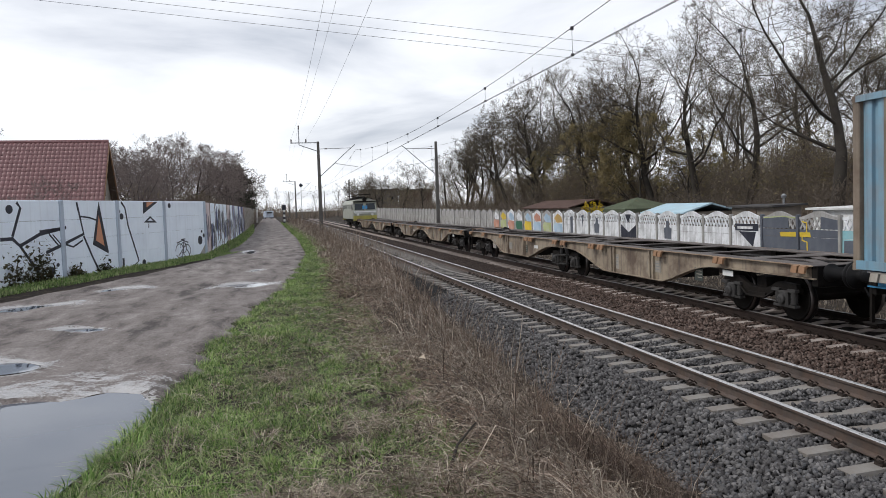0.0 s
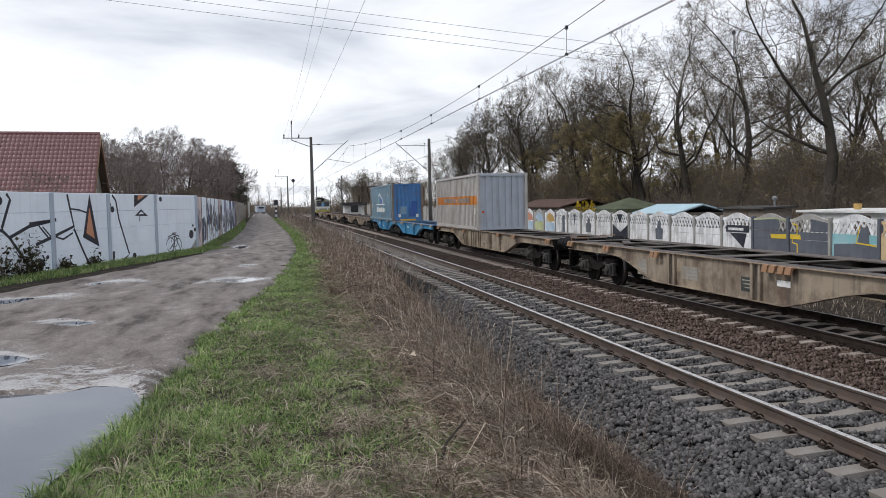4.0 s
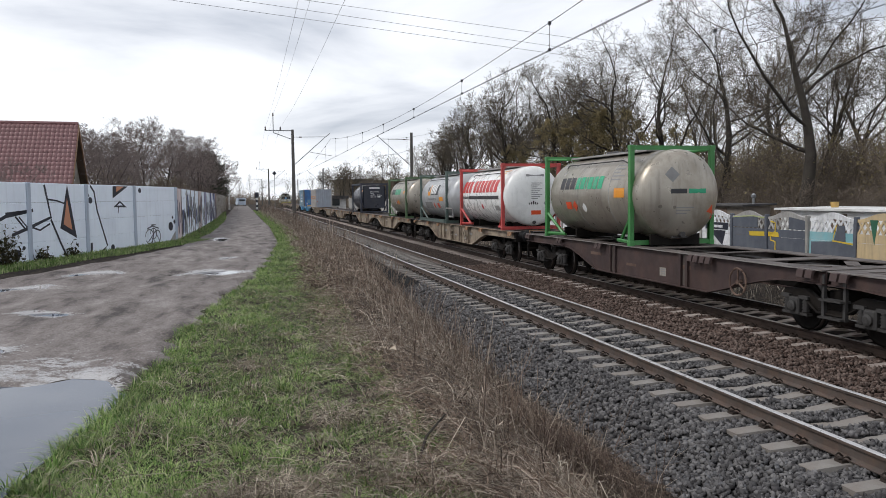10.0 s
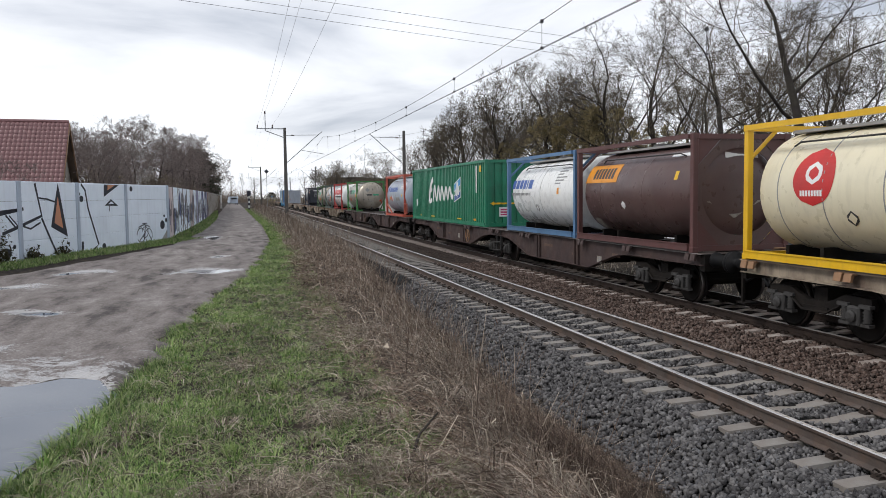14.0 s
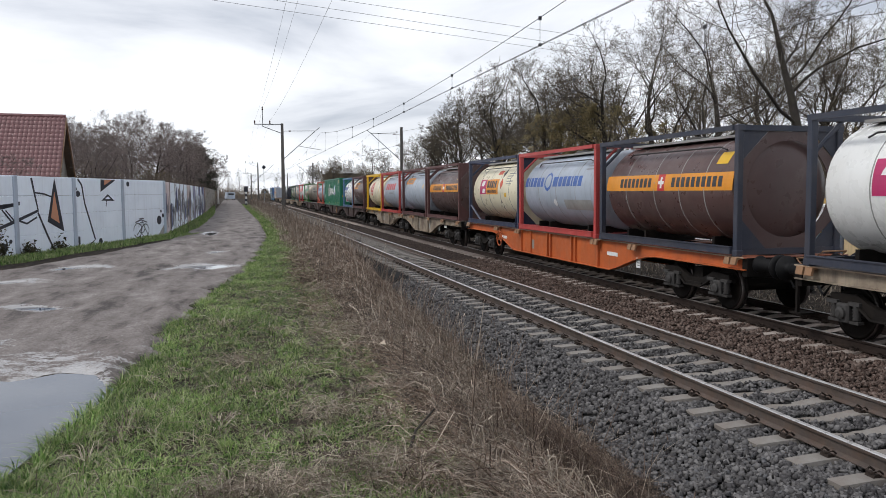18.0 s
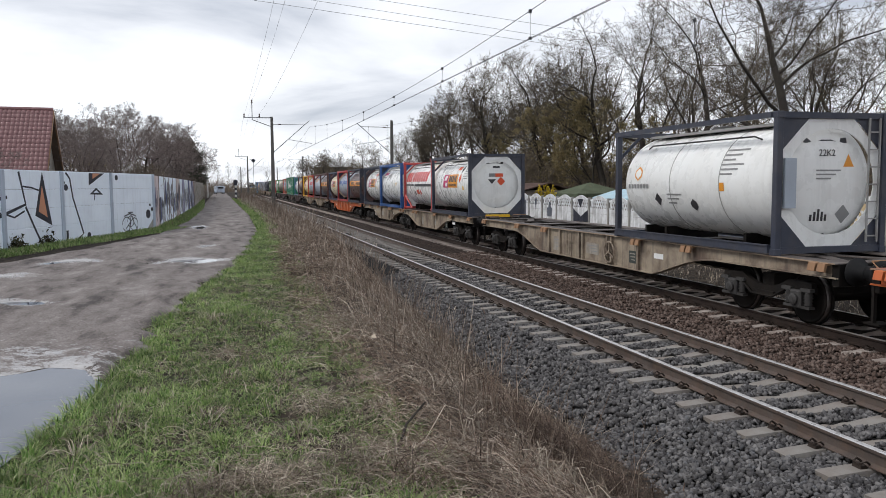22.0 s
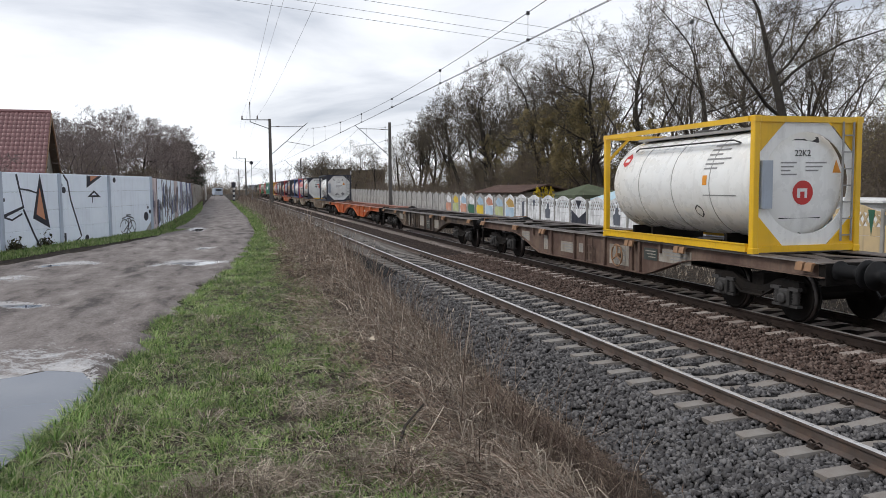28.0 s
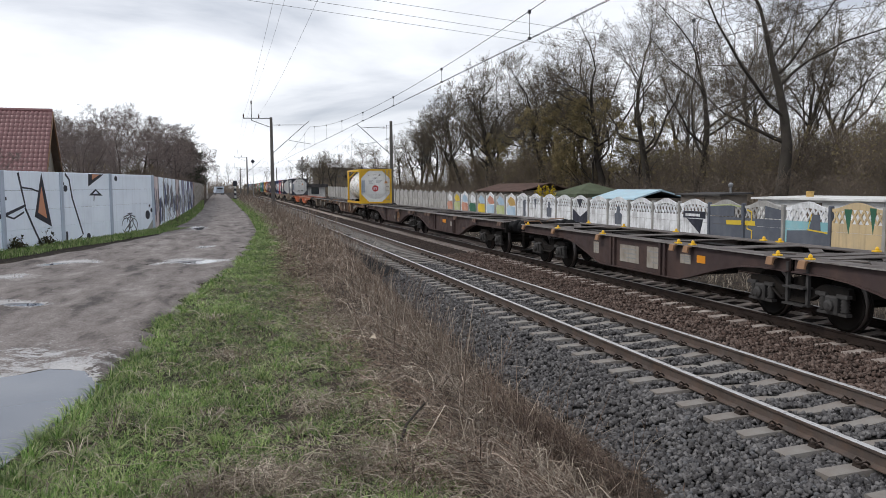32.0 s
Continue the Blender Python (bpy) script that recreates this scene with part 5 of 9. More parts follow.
    blades("dry_grass", M["straw"], x, y, rng.uniform(0.08, 0.22, 420), rng.uniform(0.004, 0.008, 420), rng.uniform(0.9, 1.6, 420), "matted straw-coloured dead grass", bend=0.75, tuft=5, spread=0.04)
    x, y, u = scatter(22000, 26, 110, 1.3, lambda y: green_to(y) - 0.4, lambda y: lerp(y, [25, 60, 110], [4.3, 4.2, 4.0]))
    n = len(x)
    blades("dry_grass", M["straw"], x, y, rng.uniform(0.12, 0.42, n), rng.uniform(0.01, 0.022, n), rng.uniform(0.2, 0.9, n), "matted straw-coloured dead grass", bend=0.75)
    # beyond the tracks
    y = rng.uniform(12, 90, 16000)
    x = rng.uniform(13.0, 17.4, 16000)
    blades("trackside_grass", M["straw"], x, y, rng.uniform(0.1, 0.35, 16000), rng.uniform(0.01, 0.02, 16000), rng.uniform(0.2, 0.9, 16000), "dry grass between the ballast and the fence")


grow_grass()


def stalks(name, count, y0, y1, power, left, right, hgt, thick, label, m="weed", wild=0.16):
    """Dead standing stems with side twigs and seed heads, three-sided."""
    x, y, u = scatter(count, y0, y1, power, left, right)
    z = ground_z(x, y) - 0.03
    vs, fs, q = [], [], []
    for i in range(count):
        h = rng.uniform(*hgt)
        lx, ly = rng.normal(0, 0.22), rng.normal(0, 0.22)
        if rng.uniform() < wild:
            lx, ly = rng.normal(0, 0.9), rng.normal(0, 0.9)
        p0 = np.array([x[i], y[i], z[i]])
        p1 = p0 + np.array([lx * 0.4, ly * 0.4, 0.55]) * h
        p2 = p0 + np.array([lx, ly, 1.0 - 0.2 * (abs(lx) + abs(ly))]) * h
        runs = [(p0, p1, thick, thick * 0.8), (p1, p2, thick * 0.8, thick * 0.45)]
        for _ in range(rng.integers(1, 5)):
            s = p0 + (p2 - p0) * rng.uniform(0.35, 0.9)
            runs.append((s, s + np.array([rng.normal(0, 0.11), rng.normal(0, 0.11), rng.uniform(0.02, 0.16)]), thick * 0.55, thick * 0.3))
        if rng.uniform() < 0.3:
            runs.append((p2, p2 + np.array([rng.normal(0, 0.02), rng.normal(0, 0.02), 0.05]), thick * 1.8, thick * 0.6))
        for a, b, ra, rb in runs:
            o = len(vs)
            vs += [a + (ra, 0, 0), a + (-ra * 0.5, ra * 0.87, 0), a + (-ra * 0.5, -ra * 0.87, 0), b + (rb, 0, 0), b + (-rb * 0.5, rb * 0.87, 0), b + (-rb * 0.5, -rb * 0.87, 0)]
            q += [(o, o + 1, o + 4, o + 3), (o + 1, o + 2, o + 5, o + 4), (o + 2, o, o + 3, o + 5)]
    return tagged(fast(name, np.array(vs), [np.array(q)], [M[m]]), label, "weeds", kind="stuff")


weed_left = lambda y: lerp(y, [4, 6, 10, 16, 25, 60, 110], [1.25, 1.35, 1.15, 1.2, 1.7, 2.0, 1.5])
weed_right = lambda y: lerp(y, [4, 6, 12, 25, 60, 110], [3.3, 3.5, 3.9, 4.3, 4.2, 4.0])
stalks("dead_weeds", 620, 4.6, 14, 1.3, weed_left, weed_right, (0.12, 0.42), 0.0034, "tangle of brown dead weed stems on the slope", wild=0.6)
stalks("dead_weeds", 120, 4.8, 15, 1.1, weed_left, weed_right, (0.55, 1.1), 0.0038, "tall pale weed stems standing over the slope", wild=0.15)
stalks("dead_weeds", 380, 9, 26, 1.0, weed_left, weed_right, (0.3, 1.0), 0.005, "tall dead weed stems along the ballast", wild=0.12)
stalks("dead_weeds", 1000, 24, 64, 1.1, weed_left, weed_right, (0.35, 1.0), 0.007, "tall dead weed stems along the ballast")
stalks("dead_weeds", 900, 60, 130, 1.0, weed_left, weed_right, (0.4, 0.9), 0.012, "tall dead weed stems along the ballast")
stalks("dead_weeds", 420, 6.1, 7.7, 1.0, lambda y: 2.5 + 0 * y, lambda y: 3.4 + 0 * y, (0.2, 0.52), 0.0028, "bushy clump of russet dead weeds", wild=0.6)


def tangle(name, m, x, y, length, rise, width, label, category="dead grass"):
    """Dry stems that lie over one another in low arcs."""
    n = len(x)
    a, tip = rng.uniform(0, 2 * np.pi, n), rng.uniform(-0.5, 0.7, n)
    d = np.stack([np.cos(a), np.sin(a), np.zeros(n)], 1)
    across = np.stack([-np.sin(a), np.cos(a), np.zeros(n)], 1)
    z = ground_z(x, y) + wobble(x, y, 0.018) + rng.uniform(-0.01, 0.05, n)
    p = np.stack([x, y, z], 1)
    b = rng.uniform(0, np.pi, n)[:, None]
    w = (across * np.cos(b) + np.array([0, 0, 1.0]) * np.sin(b)) * width[:, None] / 2
    bow = rng.normal(0, 0.16, n)
    rows = []
    for s in (0.0, 0.33, 0.66, 1.0):
        q = p + d * (length * s)[:, None] + across * (length * bow * 4 * s * (1 - s))[:, None]
        q[:, 2] = ground_z(q[:, 0], q[:, 1]) + (z - ground_z(x, y)) + rise * (4 * s * (1 - s) * (1 - 0.5 * np.abs(tip)) + tip * s ** 2)
        rows += [q - w * (1 - 0.6 * s), q + w * (1 - 0.6 * s)]
    vs = np.stack(rows, 1).reshape(-1, 3)
    i = np.arange(n)[:, None] * 8
    return tagged(fast(name, vs, [i + np.array([[k, k + 1, k + 3, k + 2]]) for k in (0, 2, 4)], [M[m]]), label, category, kind="stuff")


def lay_thatch():
    # the slope's brown mat
    x, y, u = scatter(9500, 3.9, 15, 1.5, lambda y: weed_left(y) - 0.35, lambda y: weed_right(y) + 0.1)
    n = len(x)
    tangle("weed_mat", "weed", x, y, rng.uniform(0.12, 0.55, n), rng.uniform(0.02, 0.16, n), rng.uniform(0.003, 0.006, n), "matted brown dead stems covering the slope")
    x, y, u = scatter(9000, 14, 40, 1.3, lambda y: weed_left(y) - 0.2, weed_right)
    n = len(x)
    tangle("weed_mat", "weed", x, y, rng.uniform(0.2, 0.6, n), rng.uniform(0.04, 0.25, n), rng.uniform(0.006, 0.012, n), "matted brown dead stems covering the slope")
    # broad pale stems among the brown
    x, y, u = scatter(900, 4.2, 15, 1.3, lambda y: weed_left(y) + 0.1, weed_right)
    n = len(x)
    tangle("pale_stems", "straw", x, y, rng.uniform(0.15, 0.6, n), rng.uniform(0.04, 0.38, n), rng.uniform(0.005, 0.010, n), "broad pale dead stems among the brown weeds", "dead weeds")
    # russet clump at the slope's foot
    x, y = rng.normal(2.95, 0.30, 5200), rng.normal(6.7, 0.34, 5200)
    tangle("weed_clump", "russet", x, y, rng.uniform(0.12, 0.45, 5200), rng.uniform(0.08, 0.50, 5200), rng.uniform(0.0025, 0.0045, 5200), "bushy tangle of russet dead stems", "dead weeds")
    # pale straw lying through the green
    x, y, u = scatter(6500, 3.4, 14, 1.6, lambda y: road_right(y) + 0.1, lambda y: weed_left(y) + 0.2)
    keep = rng.uniform(0, 1, len(x)) < 0.2 + 0.8 * clumped(x + 1, y - 3, 1.1) * (0.35 + u)
    x, y = x[keep], y[keep]
    n = len(x)
    tangle("straw_mat", "straw", x, y, rng.uniform(0.06, 0.26, n), rng.uniform(0.01, 0.08, n), rng.uniform(0.003, 0.0065, n), "pale dry grass lying through the green")
    # withered tussocks near the road's edge and the bank's brow
    for cx, cy, sx, sy, n in ((0.1, 4.15, 0.22, 0.09, 700), (0.75, 4.4, 0.16, 0.16, 380), (0.0, 7.6, 0.14, 0.16, 160), (0.62, 5.6, 0.14, 0.16, 260), (1.2, 9.0, 0.25, 0.3, 300)):
        tangle("dry_tussock", "straw", rng.normal(cx, sx, n), rng.normal(cy, sy, n), rng.uniform(0.08, 0.3, n), rng.uniform(0.04, 0.14, n), rng.uniform(0.003, 0.006, n), "withered grey-brown grass tussock")
    # curled dead leaves
    x, y, u = scatter(260, 4.2, 13, 1.3, weed_left, weed_right)
    z = ground_z(x, y) + rng.uniform(0.03, 0.2, len(x))
    vs = (np.stack([x, y, z], 1)[:, None] + rng.normal(0, 0.016, (len(x), 4, 3))).reshape(-1, 3)
    tagged(fast("dead_leaves", vs, [np.arange(len(x))[:, None] * 4 + np.array([[0, 1, 2, 3]])], [M["straw"]]), "curled pale dead leaves caught in the weeds", "dead leaves", kind="stuff")


lay_thatch()
fall = Geo().tube([(0.95, 4.55, 0.87), (1.05, 4.75, 0.98), (1.22, 4.93, 1.06)], 0.012, 6, 0.006)
tagged(fall.out("fallen_twig", M["bark"]), "crooked dark twig lying in the grass", "twig")


def unit(v):
    return v / np.maximum(np.linalg.norm(v, axis=-1, keepdims=True), 1e-9)


def limbs(seed, hgt, wide, low, base, counts, twig, wob=0.16, stems=1, trunk=0.74, fork=0.05, steep=0.95):
    """The limbs of a bare tree, level by level, inside an egg-shaped crown: (points, radius at start, radius at end) for each level."""
    g = np.random.default_rng(seed)
    centre, size = np.array([0, 0, hgt * (low + 1) / 2]), np.array([wide, wide, hgt * (1 - low) / 2 * 1.04])

    def reach(p, d):
        q, e = (p - centre) / size, d / size
        aa, bb, cc = (e * e).sum(-1), (q * e).sum(-1), (q * q).sum(-1) - 1
        return np.clip((-bb + np.sqrt(np.maximum(bb * bb - aa * cc, 0))) / aa, 0.12, None)

    def curve(p, d, length, n, wild, up):
        pts = [p]
        for _ in range(n):
            d = unit(d + g.normal(0, wild, p.shape) + np.array([0, 0, up]))
            p = p + d * (length / n)[:, None]
            pts.append(p)
        return np.stack(pts, 1)

    a = g.uniform(0, 2 * np.pi, stems)
    d = np.stack([np.cos(a) * fork, np.sin(a) * fork, np.ones(stems)], 1) * g.uniform(0.8, 1.2, (stems, 1))
    p = np.stack([g.normal(0, 0.06 * (stems - 1) ** 0.5 + 1e-6, stems), g.normal(0, 0.06 * (stems - 1) ** 0.5 + 1e-6, stems), np.full(stems, -0.2)], 1)
    length = hgt * trunk * g.uniform(0.85, 1.0, stems)
    levels = [(curve(p, unit(d), length, 8, 0.05 + 0.35 * wob, 0.16), np.full(stems, base), np.full(stems, base * 0.2))]
    steps, ratio, thin = (7, 4, 3, 1, 1, 1), (1.0, 0.5, 0.48, 0.52, 0.62, 0.6), (0.46, 0.50, 0.55, 0.6, 0.7, 0.8)
    for k, c in enumerate(counts):
        pts, r0, r1 = levels[-1]
        n, m = pts.shape[0], pts.shape[1] - 1
        first = min(0.8, low * 1.15 / trunk) if k == 0 else 0.18
        t = first + (0.999 - first) * (np.arange(c) + g.random((n, c))) / c
        t[:, -1] = 0.999
        i = np.minimum((t * m).astype(int), m - 1)
        f = (t * m - i)[..., None]
        row = np.arange(n)[:, None]
        q = (pts[row, i] * (1 - f) + pts[row, i + 1] * f).reshape(-1, 3)
        ax = unit(pts[row, i + 1] - pts[row, i]).reshape(-1, 3)
        side = unit(np.cross(ax, g.normal(size=ax.shape)))
        ang = g.normal(steep * (1.15 - 0.45 * t) if k == 0 else 0.75, 0.18, (n, c))
        ang[:, -1] = np.abs(g.normal(0.2, 0.1, n))
        ang = ang.reshape(-1, 1)
        d = ax * np.cos(ang) + side * np.sin(ang)
        far = reach(q, d)
        own = np.repeat(length, c)
        if k == 0:
            length = np.minimum(far * g.uniform(0.78, 1.0, n * c), hgt * 0.55)
        else:
            length = np.minimum(far * 1.05, own * ratio[k] * g.uniform(0.6, 1.25, n * c) * (1.2 - 0.45 * t.ravel()))
        s0 = np.maximum(twig, np.repeat(r0, c) + np.repeat(r1 - r0, c) * t.ravel()) * thin[k]
        s0 = s0.reshape(n, c)
        s0[:, -1] = r1
        s0 = np.maximum(s0.ravel(), twig)
        levels.append((curve(q, d, length, steps[k], wob * (0.9 + 0.35 * k), (0.05, 0.09, 0.06, 0.04, 0.03, 0.03)[k]), s0, np.maximum(s0 * 0.22, twig * 0.5)))
    return levels


def limb_mesh(name, levels, sides, m):
    """Tapering tubes along the limbs; those with two sides are flat slips, which is all that a twig shows."""
    g = np.random.default_rng(3)
    vs, fs, o = [], [], 0
    for (pts, r0, r1), n in zip(levels, sides):
        k, q = pts.shape[0], pts.shape[1]
        d = unit(np.gradient(pts, axis=1))
        u = unit(np.cross(d, np.repeat(g.normal(size=(k, 1, 3)), q, 1)))
        w = np.cross(d, u)
        rad = (r0[:, None] + (r1 - r0)[:, None] * np.linspace(0, 1, q)[None])[..., None]
        ang = 2 * np.pi * np.arange(n) / n
        ring = np.stack([pts + (u * math.cos(c) + w * math.sin(c)) * rad for c in ang], 2)
        vs.append(ring.reshape(-1, 3))
        at = o + (np.arange(k)[:, None, None] * q + np.arange(q - 1)[None, :, None]) * n + np.arange(n if n > 2 else 1)[None, None]
        nxt = at - np.arange(n if n > 2 else 1) + (np.arange(n if n > 2 else 1) + 1) % n
        fs.append(np.stack([at, nxt, nxt + n, at + n], -1).reshape(-1, 4))
        o += k * q * n
    return fast(name, np.concatenate(vs), [np.concatenate(fs)], [m], smooth=True)


# height, crown's half width, crown's foot (share of the height), trunk's radius, limbs at each level, twig's radius
OAK = dict(hgt=16.0, wide=6.2, low=0.24, base=0.36, counts=(9, 8, 6, 5, 4), twig=0.0082, wob=0.24, steep=1.08)
FAR_OAK = dict(hgt=16.0, wide=5.4, low=0.27, base=0.34, counts=(10, 7, 6, 5, 3), twig=0.0125, wob=0.22, steep=1.0)
SLIM = dict(hgt=15.0, wide=3.0, low=0.36, base=0.16, counts=(12, 5, 5, 4), twig=0.010, wob=0.15, trunk=0.82, steep=0.75)
HAZEL = dict(hgt=6.0, wide=2.5, low=0.06, base=0.035, counts=(5, 4, 4, 3), twig=0.008, wob=0.18, stems=10, trunk=0.8, fork=0.42, steep=0.6)
FRUIT = dict(hgt=6.6, wide=3.3, low=0.20, base=0.16, counts=(9, 7, 7, 6, 3), twig=0.007, wob=0.27, trunk=0.62, steep=1.05)
BUSH = dict(hgt=3.0, wide=1.7, low=0.04, base=0.022, counts=(4, 4, 4, 3), twig=0.008, wob=0.2, stems=9, trunk=0.75, fork=0.6, steep=0.7)


def tree(name, seed, kind, label, at, bark="bark", twig="twig", buds=0, bud_m="bud", bud_size=0.05, group="bare trees"):
    t = empty(name, label, "tree" if name != "shrub" else "shrub", group, at=at)
    levels = limbs(seed, **kind)
    limb_mesh("trunk", levels[:2], (9, 6) if name == "tree" else (4, 3), M[bark]).parent = t
    limb_mesh("crown", levels[2:], (4 if name == "tree" else 2, 2, 2, 2)[:len(levels) - 2], M[twig]).parent = t
    if buds:
        tips = np.concatenate([lv[0][:, -1] for lv in levels[3:]])
        pick = tips[rng.integers(0, len(tips), buds)] + rng.normal(0, 0.14, (buds, 3))
        s = rng.uniform(0.5, 1.0, (buds, 1, 1)) * bud_size
        vs = (pick[:, None] + rng.normal(0, 1, (buds, 4, 3)) * s).reshape(-1, 3)
        i = np.arange(buds)[:, None] * 4
        fast("leaves", vs, [i + np.array([[0, 1, 2, 3]])], [M[bud_m]], t)
    return t


def wood_z(x, y):
    return float(ground_z(x, y)) - 0.05


def plant():
    r = random.Random(11)
    oaks = [tree("tree", 21 + k, OAK, "tall bare oak with spreading dark limbs", pose(0, -300 - 20 * k, 0)) for k in range(4)]
    far_oaks = [tree("tree", 31 + k, FAR_OAK, "tall bare oak with spreading dark limbs", pose(0, -300 - 20 * k, 0)) for k in range(4)]
    slims = [tree("tree", 41 + k, SLIM, "slender bare woodland tree", pose(0, -400 - 20 * k, 0)) for k in range(4)]
    hazels = [tree("shrub", 51 + k, HAZEL, "tall leafless hazel with many thin stems", pose(0, -500 - 20 * k, 0), "brush", "brush", 800, "dull_bud", 0.06, "leafless shrubs") for k in range(3)]
    bushes = [tree("shrub", 61 + k, BUSH, "dense leafless brown shrub", pose(0, -500 - 20 * k, 0), "brush", "brush", group="leafless shrubs") for k in range(3)]
    fruit = [tree("tree", 91 + k, FRUIT, "bare rounded orchard tree behind the garden wall", pose(0, -600 - 20 * k, 0), "bark", "orchard") for k in range(3)]
    olive = [tree("tree", 81 + k, dict(SLIM, hgt=10.5, wide=3.4, low=0.12, base=0.15), "budding tree with olive-brown leaves", pose(0, -700 - 20 * k, 0), "bark", "twig", 8000, "bud", 0.075) for k in range(2)]

    def put(proto, x, y, s=1.0, turn=None, lean=0.0):
        c = copy_thing(proto, pose(x, y, wood_z(x, y), lean, 0, turn if turn is not None else r.uniform(0, 360)))
        c.scale = (s, s, s * r.uniform(0.96, 1.04))
        return c

    # the trees that stand out at the wood's edge
    for x, y, s, k, turn in ((29.0, 36.5, 1.16, 0, 130), (30.0, 46.0, 0.98, 1, 200), (28.5, 23.0, 1.0, 3, 10), (27.5, 17.0, 1.05, 1, 150),
                             (31.5, 53.5, 1.0, 2, 20), (31.0, 60.5, 1.04, 0, 250), (32.5, 67.5, 1.10, 1, 100), (30.8, 74.0, 1.06, 3, 190), (42.0, 50.0, 0.95, 0, 330)):
        put(oaks[k], x, y, s, turn)
    for k in range(16):
        y = 79 + 72 * ((k + 0.5 * r.random()) / 16)
        put(far_oaks[k % 4], 30.5 + r.uniform(0, 4), y, r.uniform(0.92, 1.04) * lerp(y, [80, 100, 125, 150], [1.06, 1.0, 0.88, 0.74]))
    for k in range(14):
        put(far_oaks[k % 4], 37 + r.uniform(0, 9), 44 + 7 * k + r.uniform(-2, 2), r.uniform(0.9, 1.02))
    for x, y, s in ((38.5, 49.5, 0.98), (48.0, 52.0, 1.05)):
        put(far_oaks[r.randrange(4)], x, y, s)
    for k in range(20):
        y = 36 + 88 * ((k + r.random()) / 20)
        put(slims[k % 4], 34 + 14 * r.random(), y, r.uniform(0.7, 0.95))
    for x, y, k, s in ((31.0, 65.0, 0, 1.0), (29.8, 61.0, 1, 0.9), (29.5, 71.0, 1, 0.95), (32.5, 57.0, 0, 0.8), (30.5, 86.0, 1, 0.8)):
        put(olive[k], x, y, s)
    for k in range(76):
        y = 22 + 98 * ((k + r.random()) / 76) ** 1.1
        put(hazels[k % 3], 29.0 + 11.0 * r.random(), y, r.uniform(0.7, 1.15))
    for k in range(26):
        y = 18 + 100 * (k + r.random()) / 26
        put(bushes[k % 3], 25.8 + r.uniform(0, 4) + (3 if 58 < y < 76 else 0), y, r.uniform(0.7, 1.1))
    # trees and shrubs behind the left wall
    for x, y, s, k in ((-7.6, 44.5, 0.86, 0), (-6.1, 50.5, 1.0, 1), (-8.9, 52.0, 1.0, 2), (-5.6, 58.0, 1.06, 0), (-8.0, 63.0, 1.2, 2), (-5.2, 67.0, 1.12, 1), (-6.8, 75.0, 1.2, 0), (-5.0, 82.0, 1.2, 2),
                       (-7.0, 89.0, 1.3, 1), (-5.0, 96.0, 1.25, 0), (-6.5, 103.0, 1.3, 2), (-4.9, 110.0, 1.25, 1), (-11.5, 60.0, 1.1, 1), (-12.5, 70.0, 1.2, 0), (-10.5, 45.5, 0.8, 2)):
        put(fruit[k], x, y, s)
    for k in range(14):
        y = 36 + 76 * (k + r.random()) / 14
        put(hazels[k % 3], -5.2 - r.uniform(0, 4.5), y, r.uniform(0.45, 0.62))
    for k in range(12):
        y = 34 + 70 * (k + r.random()) / 12
        put(bushes[k % 3], -4.4 - r.uniform(0, 2.5), y, r.uniform(0.8, 1.1))
    for x, y, s in ((-8.6, 31.8, 0.75), (-9.8, 29.8, 0.75), (-10.8, 27.8, 0.7), (-7.6, 33.0, 0.75)):
        put(bushes[r.randrange(3)], x, y, s)
    put(fruit[1], -8.9, 33.6, 0.52)
    put(fruit[2], -6.3, 37.5, 0.66)
    put(far_oaks[2], -15.2, 41, 0.5)
    # far end of the line
    for k in range(16):
        x, y = r.uniform(-40, 60), r.uniform(190, 260)
        if -6 < x < 16:
            y = r.uniform(290, 350)
        put(slims[k % 4], x, y, r.uniform(0.6, 0.85))
    for k in range(12):
        put(far_oaks[k % 4], 19.5 + r.uniform(0, 11), 128 + 11 * k, r.uniform(0.5, 0.7))
    for k in range(10):
        put(hazels[k % 3], 19.5 + r.uniform(0, 8), 112 + 13 * k, r.uniform(0.6, 0.9))
    for k in range(9):
        put(hazels[k % 3], 23.0 + 2.4 * k, 196 + r.uniform(-8, 12), r.uniform(1.1, 1.5))
    for k in range(7):
        put(hazels[k % 3], -5.2 - r.uniform(0, 3), 112 + 13 * k, r.uniform(0.7, 1.0))
    for p in oaks + far_oaks + slims + hazels + bushes + fruit + olive:
        for o in (*p.children_recursive, p):
            bpy.data.objects.remove(o)


plant()


